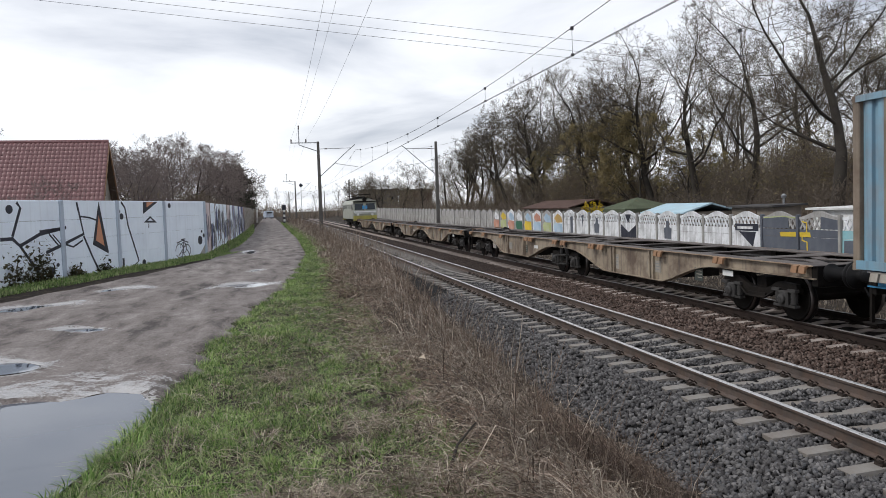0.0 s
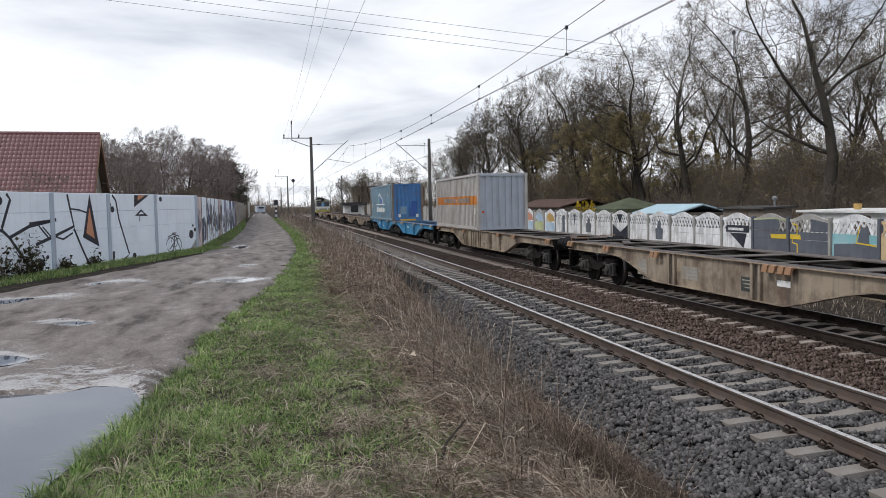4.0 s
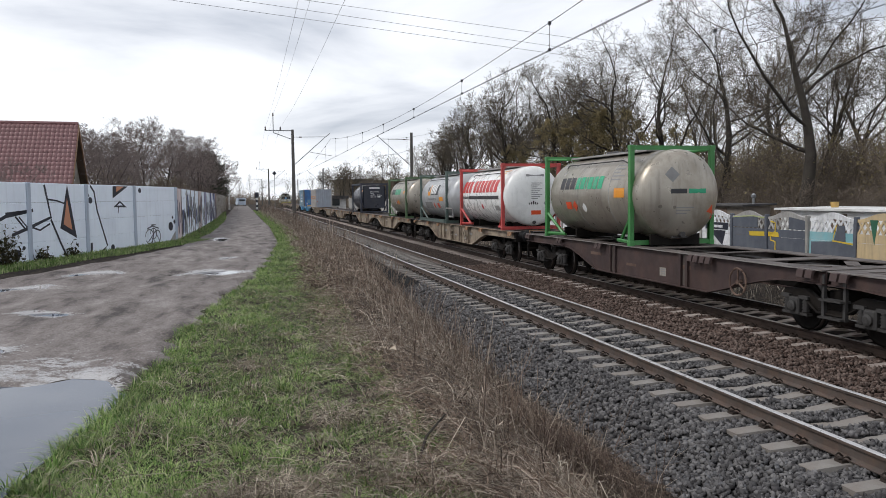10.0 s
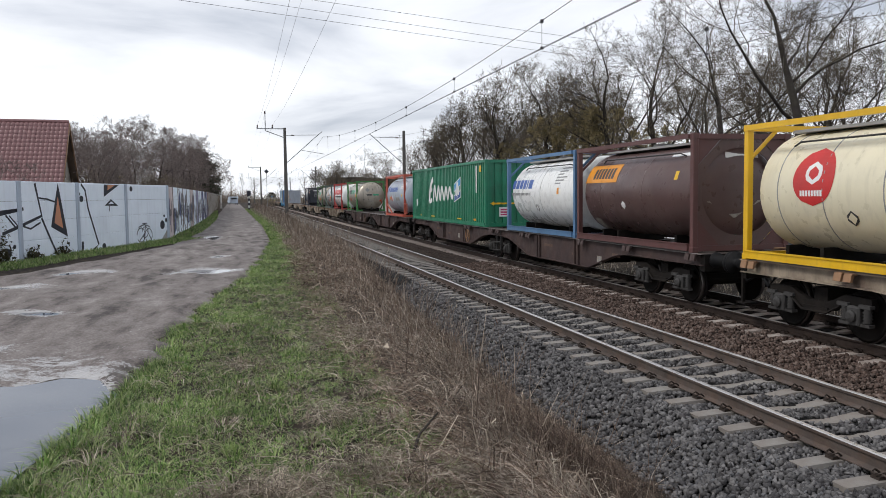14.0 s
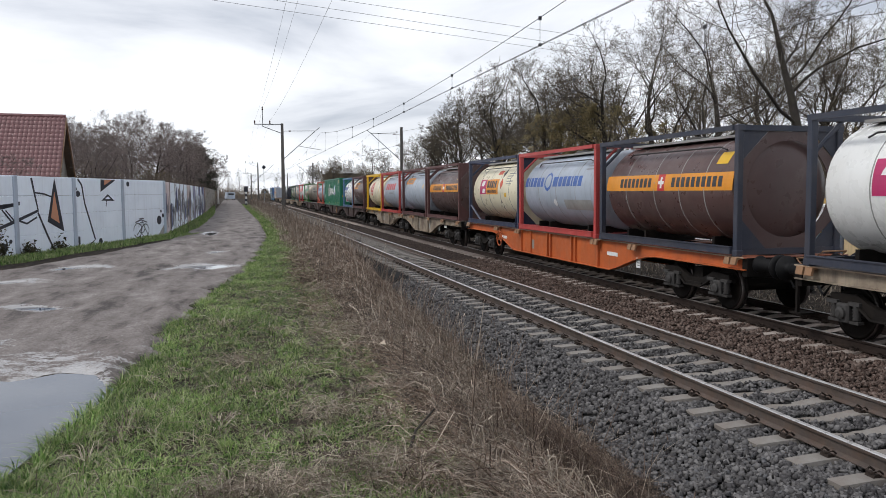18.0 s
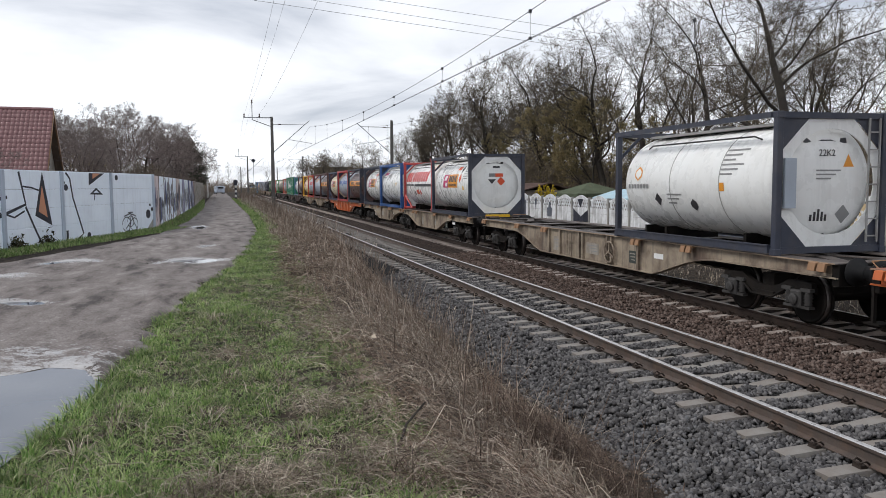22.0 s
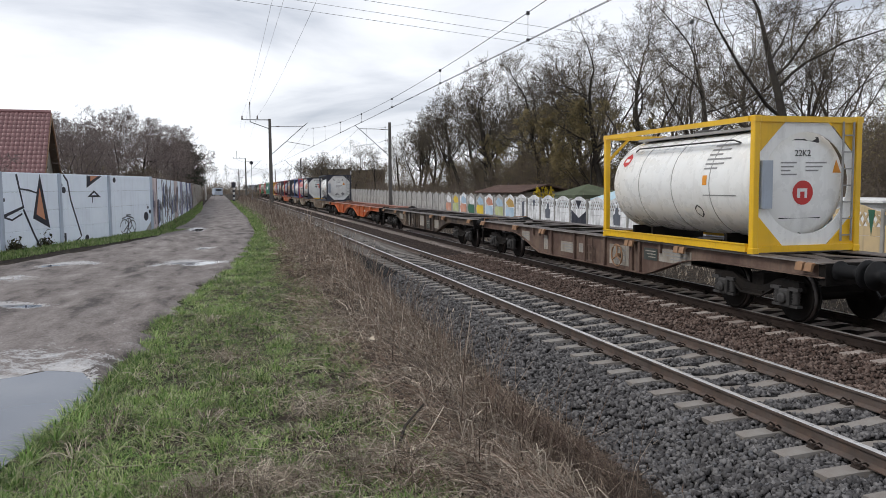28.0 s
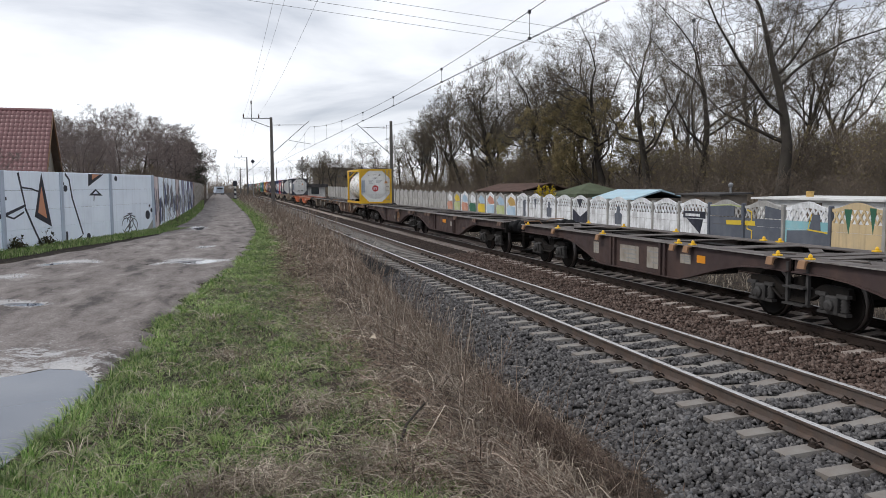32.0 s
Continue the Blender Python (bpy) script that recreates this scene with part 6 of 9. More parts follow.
def undergrowth(name, m, n, xs, ys, hgt, wide, label, spread=0.22):
    """Thin leafless shoots, each a three-sided spike, standing in clumps."""
    k = n // 14
    cx, cy = rng.uniform(*xs, k), rng.uniform(*ys, k)
    i = rng.integers(0, k, n)
    x, y = cx[i] + rng.normal(0, 0.9, n), cy[i] + rng.normal(0, 0.9, n)
    z = ground_z(x, y) - 0.05
    h = rng.uniform(*hgt, n) * rng.uniform(0.6, 1.15, k)[i]
    p = np.stack([x, y, z], 1)
    tip = p + np.stack([rng.normal(0, spread, n) * h, rng.normal(0, spread, n) * h, h], 1)
    # half of the shoots spring from the stems higher up
    up = rng.uniform(0, 1, n) < 0.6
    f = rng.uniform(0.25, 0.8, n)
    p = np.where(up[:, None], p + (tip - p) * f[:, None], p)
    tip = np.where(up[:, None], p + np.stack([rng.normal(0, 0.28, n) * h, rng.normal(0, 0.28, n) * h, rng.uniform(0.05, 0.3, n) * h], 1), tip)
    r = rng.uniform(*wide, n)
    a = rng.uniform(0, np.pi, n)
    w = np.stack([r * np.cos(a), r * np.sin(a), 0 * r], 1)
    vs = np.stack([p - w, p + w, tip], 1).reshape(-1, 3)
    o = np.arange(3 * n)
    tagged(fast(name, vs, [o.reshape(-1, 3)], [M[m]]), label, "undergrowth", kind="stuff")


undergrowth("undergrowth", "thicket", 60000, (25.0, 40), (14, 110), (1.0, 2.8), (0.008, 0.016), "brown-grey leafless undergrowth at the wood's edge", 0.4)
undergrowth("undergrowth", "thicket", 30000, (46, 64), (60, 130), (3.5, 7.0), (0.016, 0.03), "grey leafless brush deep in the wood", 0.25)
undergrowth("undergrowth", "thicket", 60000, (40, 60), (24, 72), (4.0, 8.5), (0.014, 0.026), "tall grey leafless brush deep in the wood", 0.22)
undergrowth("undergrowth", "thicket", 24000, (22, 46), (105, 220), (1.5, 4.0), (0.02, 0.04), "brown-grey leafless undergrowth at the wood's edge", 0.3)
undergrowth("undergrowth", "thicket", 20000, (-10, -3.9), (34, 118), (0.8, 2.8), (0.008, 0.014), "brown leafless shoots behind the garden wall", 0.4)
undergrowth("undergrowth", "thicket", 16000, (-45, 60), (235, 330), (2.0, 6.0), (0.04, 0.07), "distant grey thicket along the horizon", 0.3)


def pine(x, y, hgt):
    t = empty("pine_tree", "dark dense conifer behind the wall", "tree", "dark conifers", at=(x, y, 0.85))
    Geo().tube([(0, 0, 0), (0, 0, hgt * 0.95)], 0.16, 7, 0.04).out("trunk", M["bark"], t)
    k, n = 34, 3400
    u = rng.uniform(0.30, 1.0, k)
    a = rng.uniform(0, 2 * np.pi, k)
    rad = np.sin(np.clip((1.06 - u) / 0.76, 0, 1) * np.pi * 0.62) * hgt * 0.26 * rng.uniform(0.3, 1.0, k)
    c = np.stack([rad * np.cos(a), rad * np.sin(a), u * hgt], 1)
    g = Geo()
    for q in c:
        g.tube([(0, 0, q[2] - 0.6), tuple(q)], 0.04, 4, 0.015)
    g.out("limbs", M["bark"], t)
    j = rng.integers(0, k, n)
    vs = (c[j][:, None] + rng.normal(0, 1, (n, 1, 3)) * np.array([0.42, 0.42, 0.26]) + rng.normal(0, 0.10, (n, 4, 3)) * np.array([1, 1, 0.6])).reshape(-1, 3)
    i = np.arange(n)[:, None] * 4
    fast("crown", vs, [i + np.array([[0, 1, 2, 3]])], [M["needles"]], t)


for x, y, h in ((-4.6, 104, 7.4), (-5.6, 110, 7.8), (-4.9, 118, 7.0), (-6.5, 124, 8.0)):
    pine(x, y, h)


def yellow_bush():
    t = empty("forsythia", "yellow blossoming shrub showing above the fence", "shrub", at=(19.3, 45.6, 0.05))
    r = random.Random(5)
    g = Geo()
    tips = []
    for k in range(22):
        a = (r.uniform(-0.6, 0.6), r.uniform(-0.7, 0.7))
        p = [(a[0] * 0.3, a[1] * 0.3, 0), (a[0] * 0.7, a[1] * 0.7, 1.2), (a[0], a[1], r.uniform(2.0, 2.5))]
        g.tube(p, 0.012, 4, 0.005)
        tips.append(p)
    g.out("stems", M["brush"], t)
    pts = np.array([np.array(p[1]) + (np.array(p[2]) - np.array(p[1])) * rng.uniform(0.3, 1) for p in tips for _ in range(26)])
    vs = (pts[:, None] + rng.normal(0, 0.045, (len(pts), 4, 3))).reshape(-1, 3)
    i = np.arange(len(pts))[:, None] * 4
    fast("blossom", vs, [i + np.array([[0, 1, 2, 3]])], [M["forsythia"]], t)


yellow_bush()


def creeper():
    """Dry creeper at the wall's foot and clumps of weeds along it."""
    n = 900
    t, o, z = rng.choice([11.6, 11.2, 10.9, 12.3, 9.6, 8.0], n) + rng.normal(0, 0.22, n), rng.uniform(0.02, 0.18, n), np.abs(rng.normal(0, 0.38, n))
    x, y = -2.85 - 0.288 * t + 0.957 * o, 32.4 - 0.957 * t - 0.288 * o
    vs = (np.stack([x, y, 0.87 + z * np.where(t > 10.5, 1.0, 0.4)], 1)[:, None] + rng.normal(0, 0.035, (n, 4, 3))).reshape(-1, 3)
    i = np.arange(n)[:, None] * 4
    tagged(fast("creeper", vs, [i + np.array([[0, 1, 2, 3]])], [M["ivy"]]), "withered creeper climbing the foot of the wall", "creeper", kind="stuff")


creeper()

# ---- the train ----
def paint(name, base, rough=0.5, second=(0.10, 0.06, 0.04), amount=0.45, streak=0.35, metal=0.0, scale=1.6, var=0.12, spec=0.5):
    return mat(name, base, rough, metal, var=var, scale=scale, fine=45, bump=0.08, second=second, amount=amount, streak=streak, spec=spec)


T = dict(
    tan=paint("tan_wagon_paint", (0.31, 0.255, 0.19), 0.7, (0.085, 0.052, 0.038), 0.85, 0.7),
    brown=paint("brown_wagon_paint", (0.055, 0.038, 0.037), 0.6, (0.10, 0.062, 0.05), 0.5, 0.5, spec=0.25),
    dark=paint("grimy_wagon_paint", (0.055, 0.045, 0.04), 0.75, (0.17, 0.12, 0.085), 0.7, 0.5, spec=0.25),
    rust=paint("rusty_wagon_paint", (0.10, 0.062, 0.05), 0.75, (0.22, 0.16, 0.12), 0.55, 0.5, spec=0.25),
    orange=paint("orange_wagon_paint", (0.50, 0.115, 0.028), 0.5, (0.24, 0.08, 0.04), 0.35, 0.2),
    blue=paint("blue_wagon_paint", (0.03, 0.225, 0.42), 0.5, (0.05, 0.12, 0.22), 0.5, 0.35),
    # grime, taken near black so that its colour also holds the underside's shade
    grime_shade=paint("bogie_grime_shade", (0.009, 0.008, 0.0075), 0.75, (0.030, 0.024, 0.02), 0.5, 0.0, spec=0.12),
    spring=paint("bogie_springs", (0.065, 0.063, 0.062), 0.5, (0.03, 0.027, 0.025), 0.5, 0.0, spec=0.12),
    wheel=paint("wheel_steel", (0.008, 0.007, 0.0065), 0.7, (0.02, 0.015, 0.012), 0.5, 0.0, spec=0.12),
    tread=mat("wheel_tread", (0.14, 0.125, 0.12), 0.5, 1.0, var=0.1, bump=0.0),
    deck=paint("deck_grime", (0.07, 0.058, 0.053), 0.6, (0.19, 0.165, 0.15), 0.6, 0.0, spec=0.25),
    orange_deck=paint("worn_orange_deck", (0.30, 0.095, 0.05), 0.6, (0.15, 0.085, 0.07), 0.7, 0.0),
    blue_deck=paint("worn_blue_deck", (0.04, 0.13, 0.27), 0.65, (0.06, 0.055, 0.055), 0.7, 0.0),
    black=paint("black_rubber", (0.012, 0.012, 0.013), 0.6, (0.03, 0.03, 0.03), 0.4, 0.0, spec=0.12),
    bracket=paint("ochre_bracket", (0.30, 0.165, 0.085), 0.7, (0.12, 0.075, 0.05), 0.7, 0.2),
    edge_warm=paint("worn_tan_edge", (0.36, 0.27, 0.19), 0.6, (0.15, 0.09, 0.06), 0.7, 0.0),
    edge_cold=paint("worn_grey_edge", (0.25, 0.235, 0.225), 0.55, (0.10, 0.07, 0.055), 0.7, 0.0),
    yellow=paint("yellow_paint", (0.74, 0.44, 0.012), 0.4, (0.5, 0.29, 0.03), 0.25, 0.15),
    plate=paint("pale_plate", (0.34, 0.315, 0.275), 0.7, (0.16, 0.125, 0.095), 0.8, 0.6),
    plate_dark=paint("dark_plate", (0.035, 0.045, 0.04), 0.6, (0.07, 0.07, 0.06), 0.4, 0.3),
    white=paint("white_tank", (0.76, 0.765, 0.75), 0.3, (0.62, 0.59, 0.54), 0.22, 0.12, var=0.03),
    cream=paint("cream_tank", (0.72, 0.66, 0.49), 0.35, (0.55, 0.49, 0.36), 0.25, 0.15, var=0.05),
    blue_grey=paint("blue_grey_tank", (0.36, 0.41, 0.48), 0.4, (0.27, 0.29, 0.31), 0.4, 0.3, var=0.06),
    silver=paint("silver_tank", (0.46, 0.47, 0.48), 0.38, (0.33, 0.32, 0.30), 0.4, 0.3, 0.35, var=0.06),
    steel=paint("stained_steel_tank", (0.40, 0.365, 0.31), 0.36, (0.23, 0.195, 0.15), 0.6, 0.4, 0.55),
    maroon=paint("maroon_tank", (0.085, 0.048, 0.045), 0.35, (0.13, 0.085, 0.075), 0.5, 0.35),
    navy=paint("navy_black_tank", (0.022, 0.026, 0.042), 0.38, (0.06, 0.06, 0.065), 0.4, 0.35),
    red=paint("red_frame", (0.46, 0.055, 0.05), 0.5, (0.24, 0.06, 0.05), 0.4, 0.2),
    orange_red=paint("orange_red_frame", (0.50, 0.10, 0.06), 0.5, (0.28, 0.07, 0.05), 0.4, 0.2),
    green=paint("green_frame", (0.05, 0.22, 0.06), 0.5, (0.06, 0.15, 0.05), 0.4, 0.2),
    olive=paint("olive_green_frame", (0.08, 0.14, 0.065), 0.55, (0.05, 0.08, 0.04), 0.5, 0.2),
    grey_green=paint("grey_green_frame", (0.09, 0.13, 0.115), 0.55, (0.05, 0.06, 0.055), 0.5, 0.2),
    slate=paint("slate_frame", (0.028, 0.034, 0.055), 0.55, (0.07, 0.065, 0.07), 0.5, 0.3),
    navy_frame=paint("navy_frame", (0.025, 0.035, 0.075), 0.5, (0.07, 0.07, 0.09), 0.5, 0.3),
    royal=paint("royal_blue_frame", (0.03, 0.10, 0.30), 0.45, (0.03, 0.06, 0.15), 0.4, 0.2),
    sky=paint("steel_blue_frame", (0.09, 0.19, 0.34), 0.45, (0.06, 0.10, 0.16), 0.4, 0.2),
    maroon_frame=paint("maroon_frame", (0.11, 0.045, 0.042), 0.55, (0.07, 0.04, 0.038), 0.4, 0.2),
    box_blue=paint("blue_container", (0.18, 0.325, 0.425), 0.5, (0.24, 0.24, 0.24), 0.55, 0.5, var=0.15),
    box_blue_end=paint("blue_container_door", (0.06, 0.205, 0.46), 0.45, (0.09, 0.14, 0.24), 0.5, 0.4),
    box_post=paint("rusted_post", (0.23, 0.185, 0.14), 0.7, (0.10, 0.06, 0.04), 0.6, 0.4),
    box_grey=paint("grey_container", (0.44, 0.42, 0.40), 0.5, (0.30, 0.25, 0.21), 0.5, 0.5, var=0.06),
    # same grey for the ends, bluer: their sunless sky light is in the colour
    box_grey_shade=paint("grey_container_shade", (0.40, 0.44, 0.50), 0.5, (0.32, 0.32, 0.34), 0.4, 0.3, var=0.06),
    box_green=paint("green_container", (0.015, 0.195, 0.105), 0.42, (0.02, 0.11, 0.065), 0.4, 0.25, var=0.08),
    band=paint("orange_band", (0.62, 0.22, 0.02), 0.5, (0.4, 0.15, 0.03), 0.4, 0.2),
    d_red=paint("red_lettering", (0.52, 0.025, 0.025), 0.45, amount=0.15, streak=0.1),
    d_blue=paint("blue_lettering", (0.03, 0.10, 0.34), 0.45, amount=0.1, streak=0.1),
    d_sky=paint("light_blue_shape", (0.06, 0.33, 0.66), 0.45, amount=0.1, streak=0.1),
    d_green=paint("green_lettering", (0.02, 0.33, 0.17), 0.45, amount=0.1, streak=0.1),
    d_black=paint("dark_lettering", (0.03, 0.03, 0.035), 0.5, amount=0.1, streak=0.1),
    d_grey=paint("grey_lettering", (0.22, 0.22, 0.22), 0.5, amount=0.1, streak=0.1),
    d_white=paint("white_lettering", (0.74, 0.74, 0.73), 0.5, (0.55, 0.55, 0.53), 0.2, 0.15),
    d_orange=paint("orange_shape", (0.70, 0.27, 0.015), 0.45, amount=0.1, streak=0.1),
    d_hazard=paint("hazard_red", (0.62, 0.07, 0.015), 0.45, amount=0.1, streak=0.1),
    d_pink=paint("magenta_shape", (0.45, 0.02, 0.12), 0.45, amount=0.1, streak=0.1),
    seam=paint("weld_seam", (0.30, 0.30, 0.29), 0.5, amount=0.3, streak=0.2),
    loco=paint("loco_grey", (0.34, 0.355, 0.30), 0.5, (0.22, 0.2, 0.16), 0.5, 0.4),
    loco_yellow=paint("loco_yellow", (0.45, 0.40, 0.09), 0.5, (0.25, 0.2, 0.08), 0.5, 0.4),
)
DECK = 1.165
MOVERS = []  # (thing, its place along the train, counted back from the zero mark)


def moving(ob, c):
    MOVERS.append((ob, c))
    return ob


# ---- bogies, shared by all wagons ----
def bogie_meshes():
    frame_ = Geo()
    frame_.box(-0.95, 0.95, -0.16, 0.16, 0.52, 0.82)
    frame_.box(-0.9, 0.9, -1.15, -1.07, 0.55, 0.66)
    frame_.box(-0.9, 0.9, 1.07, 1.15, 0.55, 0.66)
    frame_.lathe([(0.24, 0.8), (0.24, 0.95)], 12, 0, 0, "z")
    frame_.tube([(-0.3, -0.7, 0.62), (-0.3, 0.7, 0.62)], 0.035)
    sf = Geo()
    sf.prism([(-1.24, 0.60), (-1.22, 0.76), (-0.66, 0.78), (-0.42, 0.66), (-0.2, 0.60), (0.2, 0.60), (0.42, 0.66), (0.66, 0.78), (1.22, 0.76), (1.24, 0.60), (0.62, 0.60), (0.38, 0.46), (0.15, 0.42), (-0.15, 0.42), (-0.38, 0.46), (-0.62, 0.60)], "x", 0.93, 1.04)
    sf.box(0.9, 1.08, -0.30, 0.30, 0.44, 0.50)
    sf.tube([(1.06, -0.62, 0.60), (1.10, -0.3, 0.42), (1.10, 0.3, 0.42), (1.06, 0.62, 0.60)], 0.025, 6)
    ab = Geo()
    ab.slab(0.94, 1.12, -0.14, 0.14, 0.32, 0.62, 0.03)
    ab.lathe([(0.10, 1.12), (0.10, 1.16), (0.06, 1.18)], 12, 0, 0.46, "x")
    ab.box(0.96, 1.08, -0.33, 0.33, 0.30, 0.35)
    ab.lathe([(0.05, 1.16), (0.045, 1.185)], 10, 0, 0.46, "x")
    ab.box(1.0, 1.10, -0.36, -0.12, 0.60, 0.66)
    ab.box(1.0, 1.10, 0.12, 0.36, 0.60, 0.66)
    prof = []
    for k in range(5):
        z = 0.35 + k * 0.054
        prof += [(0.055, z), (0.085, z + 0.027)]
    sp = Geo().lathe(prof, 7, 1.02, 0.0, "z")
    ws = Geo()
    for s in (-1, 1):
        ws.slot = 0
        prof = [(0.10, s * 0.60), (0.12, s * 0.66), (0.40, s * 0.69), (0.46, s * 0.685), (0.49, s * 0.685), (0.49, s * 0.715)]
        ws.lathe(prof, 18, 0, 0, "x")
        ws.slot = 1
        ws.lathe([(0.465, s * 0.715), (0.46, s * 0.82)], 18, 0, 0, "x")
        ws.slot = 0
        ws.lathe([(0.46, s * 0.821), (0.40, s * 0.822), (0.38, s * 0.79), (0.16, s * 0.765), (0.12, s * 0.84)], 18, 0, 0, "x")
    ws.lathe([(0.085, -0.98), (0.085, 0.98)], 12, 0, 0, "x")
    return dict(frame=frame_.mesh("bogie", T["grime_shade"]), side=sf.mesh("side_frame", T["grime_shade"]), box=ab.mesh("axle_box", T["spring"]), spring=sp.mesh("spring", T["spring"], True), wheels=ws.mesh("wheelset", [T["wheel"], T["tread"]], True))


BOGIE = bogie_meshes()
WHEELS = []  # (wheelset, its place along the train)


def bogie(parent, y, c):
    b = place("bogie", BOGIE["frame"], parent, "black two-axle bogie with coil springs", (0, y, 0))
    for turn in (0, 180):
        place("side_frame", BOGIE["side"], b, at=pose(0, 0, 0, 0, 0, turn))
        for k in (-0.9, 0.9):
            place("axle_box", BOGIE["box"], b, at=pose(0, k, 0, 0, 0, turn))
            for d in (-0.24, 0.24):
                place("spring", BOGIE["spring"], b, at=pose(0, k + d, 0, 0, 0, turn))
    for k in (-0.9, 0.9):
        WHEELS.append((place("wheelset", BOGIE["wheels"], b, at=(0, k, 0.46)), c - y - k))
    return b


BUFFER = Geo().lathe([(0.17, 0.0), (0.17, 0.03), (0.12, 0.04), (0.12, 0.34), (0.10, 0.345), (0.10, 0.55), (0.235, 0.57), (0.235, 0.60), (0.15, 0.615)], 18, 0, 0, "y").mesh("buffer", T["black"], True)
STANCHION = Geo().slab(-0.07, 0.05, -0.07, 0.07, 0.0, 0.03, 0.008)
STANCHION.lathe([(0.035, 0.03), (0.04, 0.055), (0.03, 0.08), (0.008, 0.10)], 10, 0, 0, "z")
STANCHION = STANCHION.mesh("container_pin", T["yellow"])
FLAP = Geo().prism([(-1.17, 0.0), (-1.28, -0.02), (-1.31, -0.15), (-1.27, -0.16), (-1.235, -0.05), (-1.17, -0.04)], "y", -0.085, 0.085)


def hand_wheel(m):
    g = Geo()
    ring = [(0, 0.27 * math.cos(2 * math.pi * k / 24), 0.27 * math.sin(2 * math.pi * k / 24)) for k in range(25)]
    g.tube(ring, 0.022, 6)
    for a in (90, 210, 330):
        g.tube([(0, 0, 0), (0, 0.27 * math.cos(radians(a)), 0.27 * math.sin(radians(a)))], 0.02, 5)
    g.tube([(0.08, 0, 0), (-0.02, 0, 0)], 0.05, 8)
    return g.mesh("brake_wheel", m)


def section(w, y0, y1, m, free0, free1, belly, ribs):
    """One frame between y0 and y1: fish-bellied side girders with wide flanges, and the open deck. free: whether that end carries its own bogie."""
    top, shallow = DECK - 0.01, 0.93
    deck_m = {T["orange"]: T["orange_deck"], T["blue"]: T["blue_deck"]}.get(m, T["deck"])
    near0, near1 = (3.35 if free0 else 0.75), (3.35 if free1 else 0.75)
    far0, far1 = (5.75 if free0 else 3.5), (5.75 if free1 else 3.5)
    fall = ((0.0, 0.0), (0.2, 0.07), (0.4, 0.25), (0.6, 0.5), (0.8, 0.77), (1.0, 1.0))
    low = [(y1, shallow)] + [(y1 - near1 - (far1 - near1) * u, shallow - (shallow - belly) * v) for u, v in fall]
    low += [(y0 + near0 + (far0 - near0) * u, shallow - (shallow - belly) * v) for u, v in fall[::-1]] + [(y0, shallow)]
    prof = [(y0, top), (y1, top)] + low
    for s in (-1, 1):
        g = Geo()
        g.prism(prof, "x", s * 1.10, s * 1.125)
        for p, q in zip(low, low[1:]):
            if abs(p[0] - q[0]) > 0.02:
                g.add([(s * 1.0, p[0], p[1] + 0.012), (s * 1.20, p[0], p[1] + 0.012), (s * 1.20, q[0], q[1] + 0.012), (s * 1.0, q[0], q[1] + 0.012),
                       (s * 1.0, p[0], p[1] - 0.010), (s * 1.20, p[0], p[1] - 0.010), (s * 1.20, q[0], q[1] - 0.010), (s * 1.0, q[0], q[1] - 0.010)],
                      [(0, 1, 2, 3), (7, 6, 5, 4), (0, 4, 5, 1), (1, 5, 6, 2), (2, 6, 7, 3), (3, 7, 4, 0)])
        g.out("side_girder", m, w)
        Geo().box(min(s * 0.80, s * 1.21), max(s * 0.80, s * 1.21), y0, y1, top + 0.001, top + 0.022).out("top_flange", deck_m, w)
        # added dark sheet along the girder's inner face, painting the shade inside the frame
        Geo().prism(prof, "x", min(s * 1.082, s * 1.097), max(s * 1.082, s * 1.097)).out("inner_web", T["grime_shade"], w)
        e = Geo().box(min(s * 1.211, s * 1.217), max(s * 1.211, s * 1.217), y0 + 0.02, y1 - 0.02, top + 0.003, top + 0.026)
        e.out("worn_edge", T["edge_" + ("warm" if m in (T["orange"], T["tan"]) else "cold")], w)
    for y in ribs:
        z0 = belly if y0 + far0 < y < y1 - far1 else shallow
        me = Geo().box(-1.19, -1.125, y - 0.045, y + 0.045, z0 + 0.01, top).mesh("rib", m)
        place("rib", me, w)
        place("rib", me, w, at=pose(0, 2 * y, 0, 0, 0, 180))
    # flat cross members with webs below them, plates and braces over the ends
    n = max(5, round((y1 - y0) / 2.1))
    for k in range(n + 1):
        y = y0 + 0.22 + (y1 - y0 - 0.44) * k / n
        wide = 0.2 if k in (0, n) else (0.11, 0.26)[k % 2]
        g = Geo().box(-0.799, 0.799, y - wide, y + wide, top + 0.002, top + 0.020)
        g.box(-1.08, 1.08, y - 0.02, y + 0.02, top - 0.24, top + 0.001)
        g.out("cross_beam", deck_m, w)
    for end, way, free in ((y0, 1, free0), (y1, -1, free1)):
        span = 3.0 if free else 1.6
        for s in (-1, 1):
            g = Geo()
            for x0, x1, u0, u1 in ((s * 0.16, s * 0.78, span * 0.5, span), (s * 0.16, s * 0.78, span * 0.5, 0.1)):
                g.prism(ribbon([(x0, end + way * u0), (x1, end + way * u1)], 0.24), "z", top - 0.020, top - 0.001)
            g.out("brace_plate", deck_m, w)
        Geo().slab(-0.55, 0.55, end + way * span * 0.5 - 0.34, end + way * span * 0.5 + 0.34, top - 0.26, top - 0.022, 0.02).out("bolster", T["grime_shade"], w)
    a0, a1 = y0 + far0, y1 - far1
    Geo().box(-0.14, 0.14, y0 + 0.3, y1 - 0.3, belly + 0.32, top - 0.03).out("centre_sill", T["grime_shade"], w)
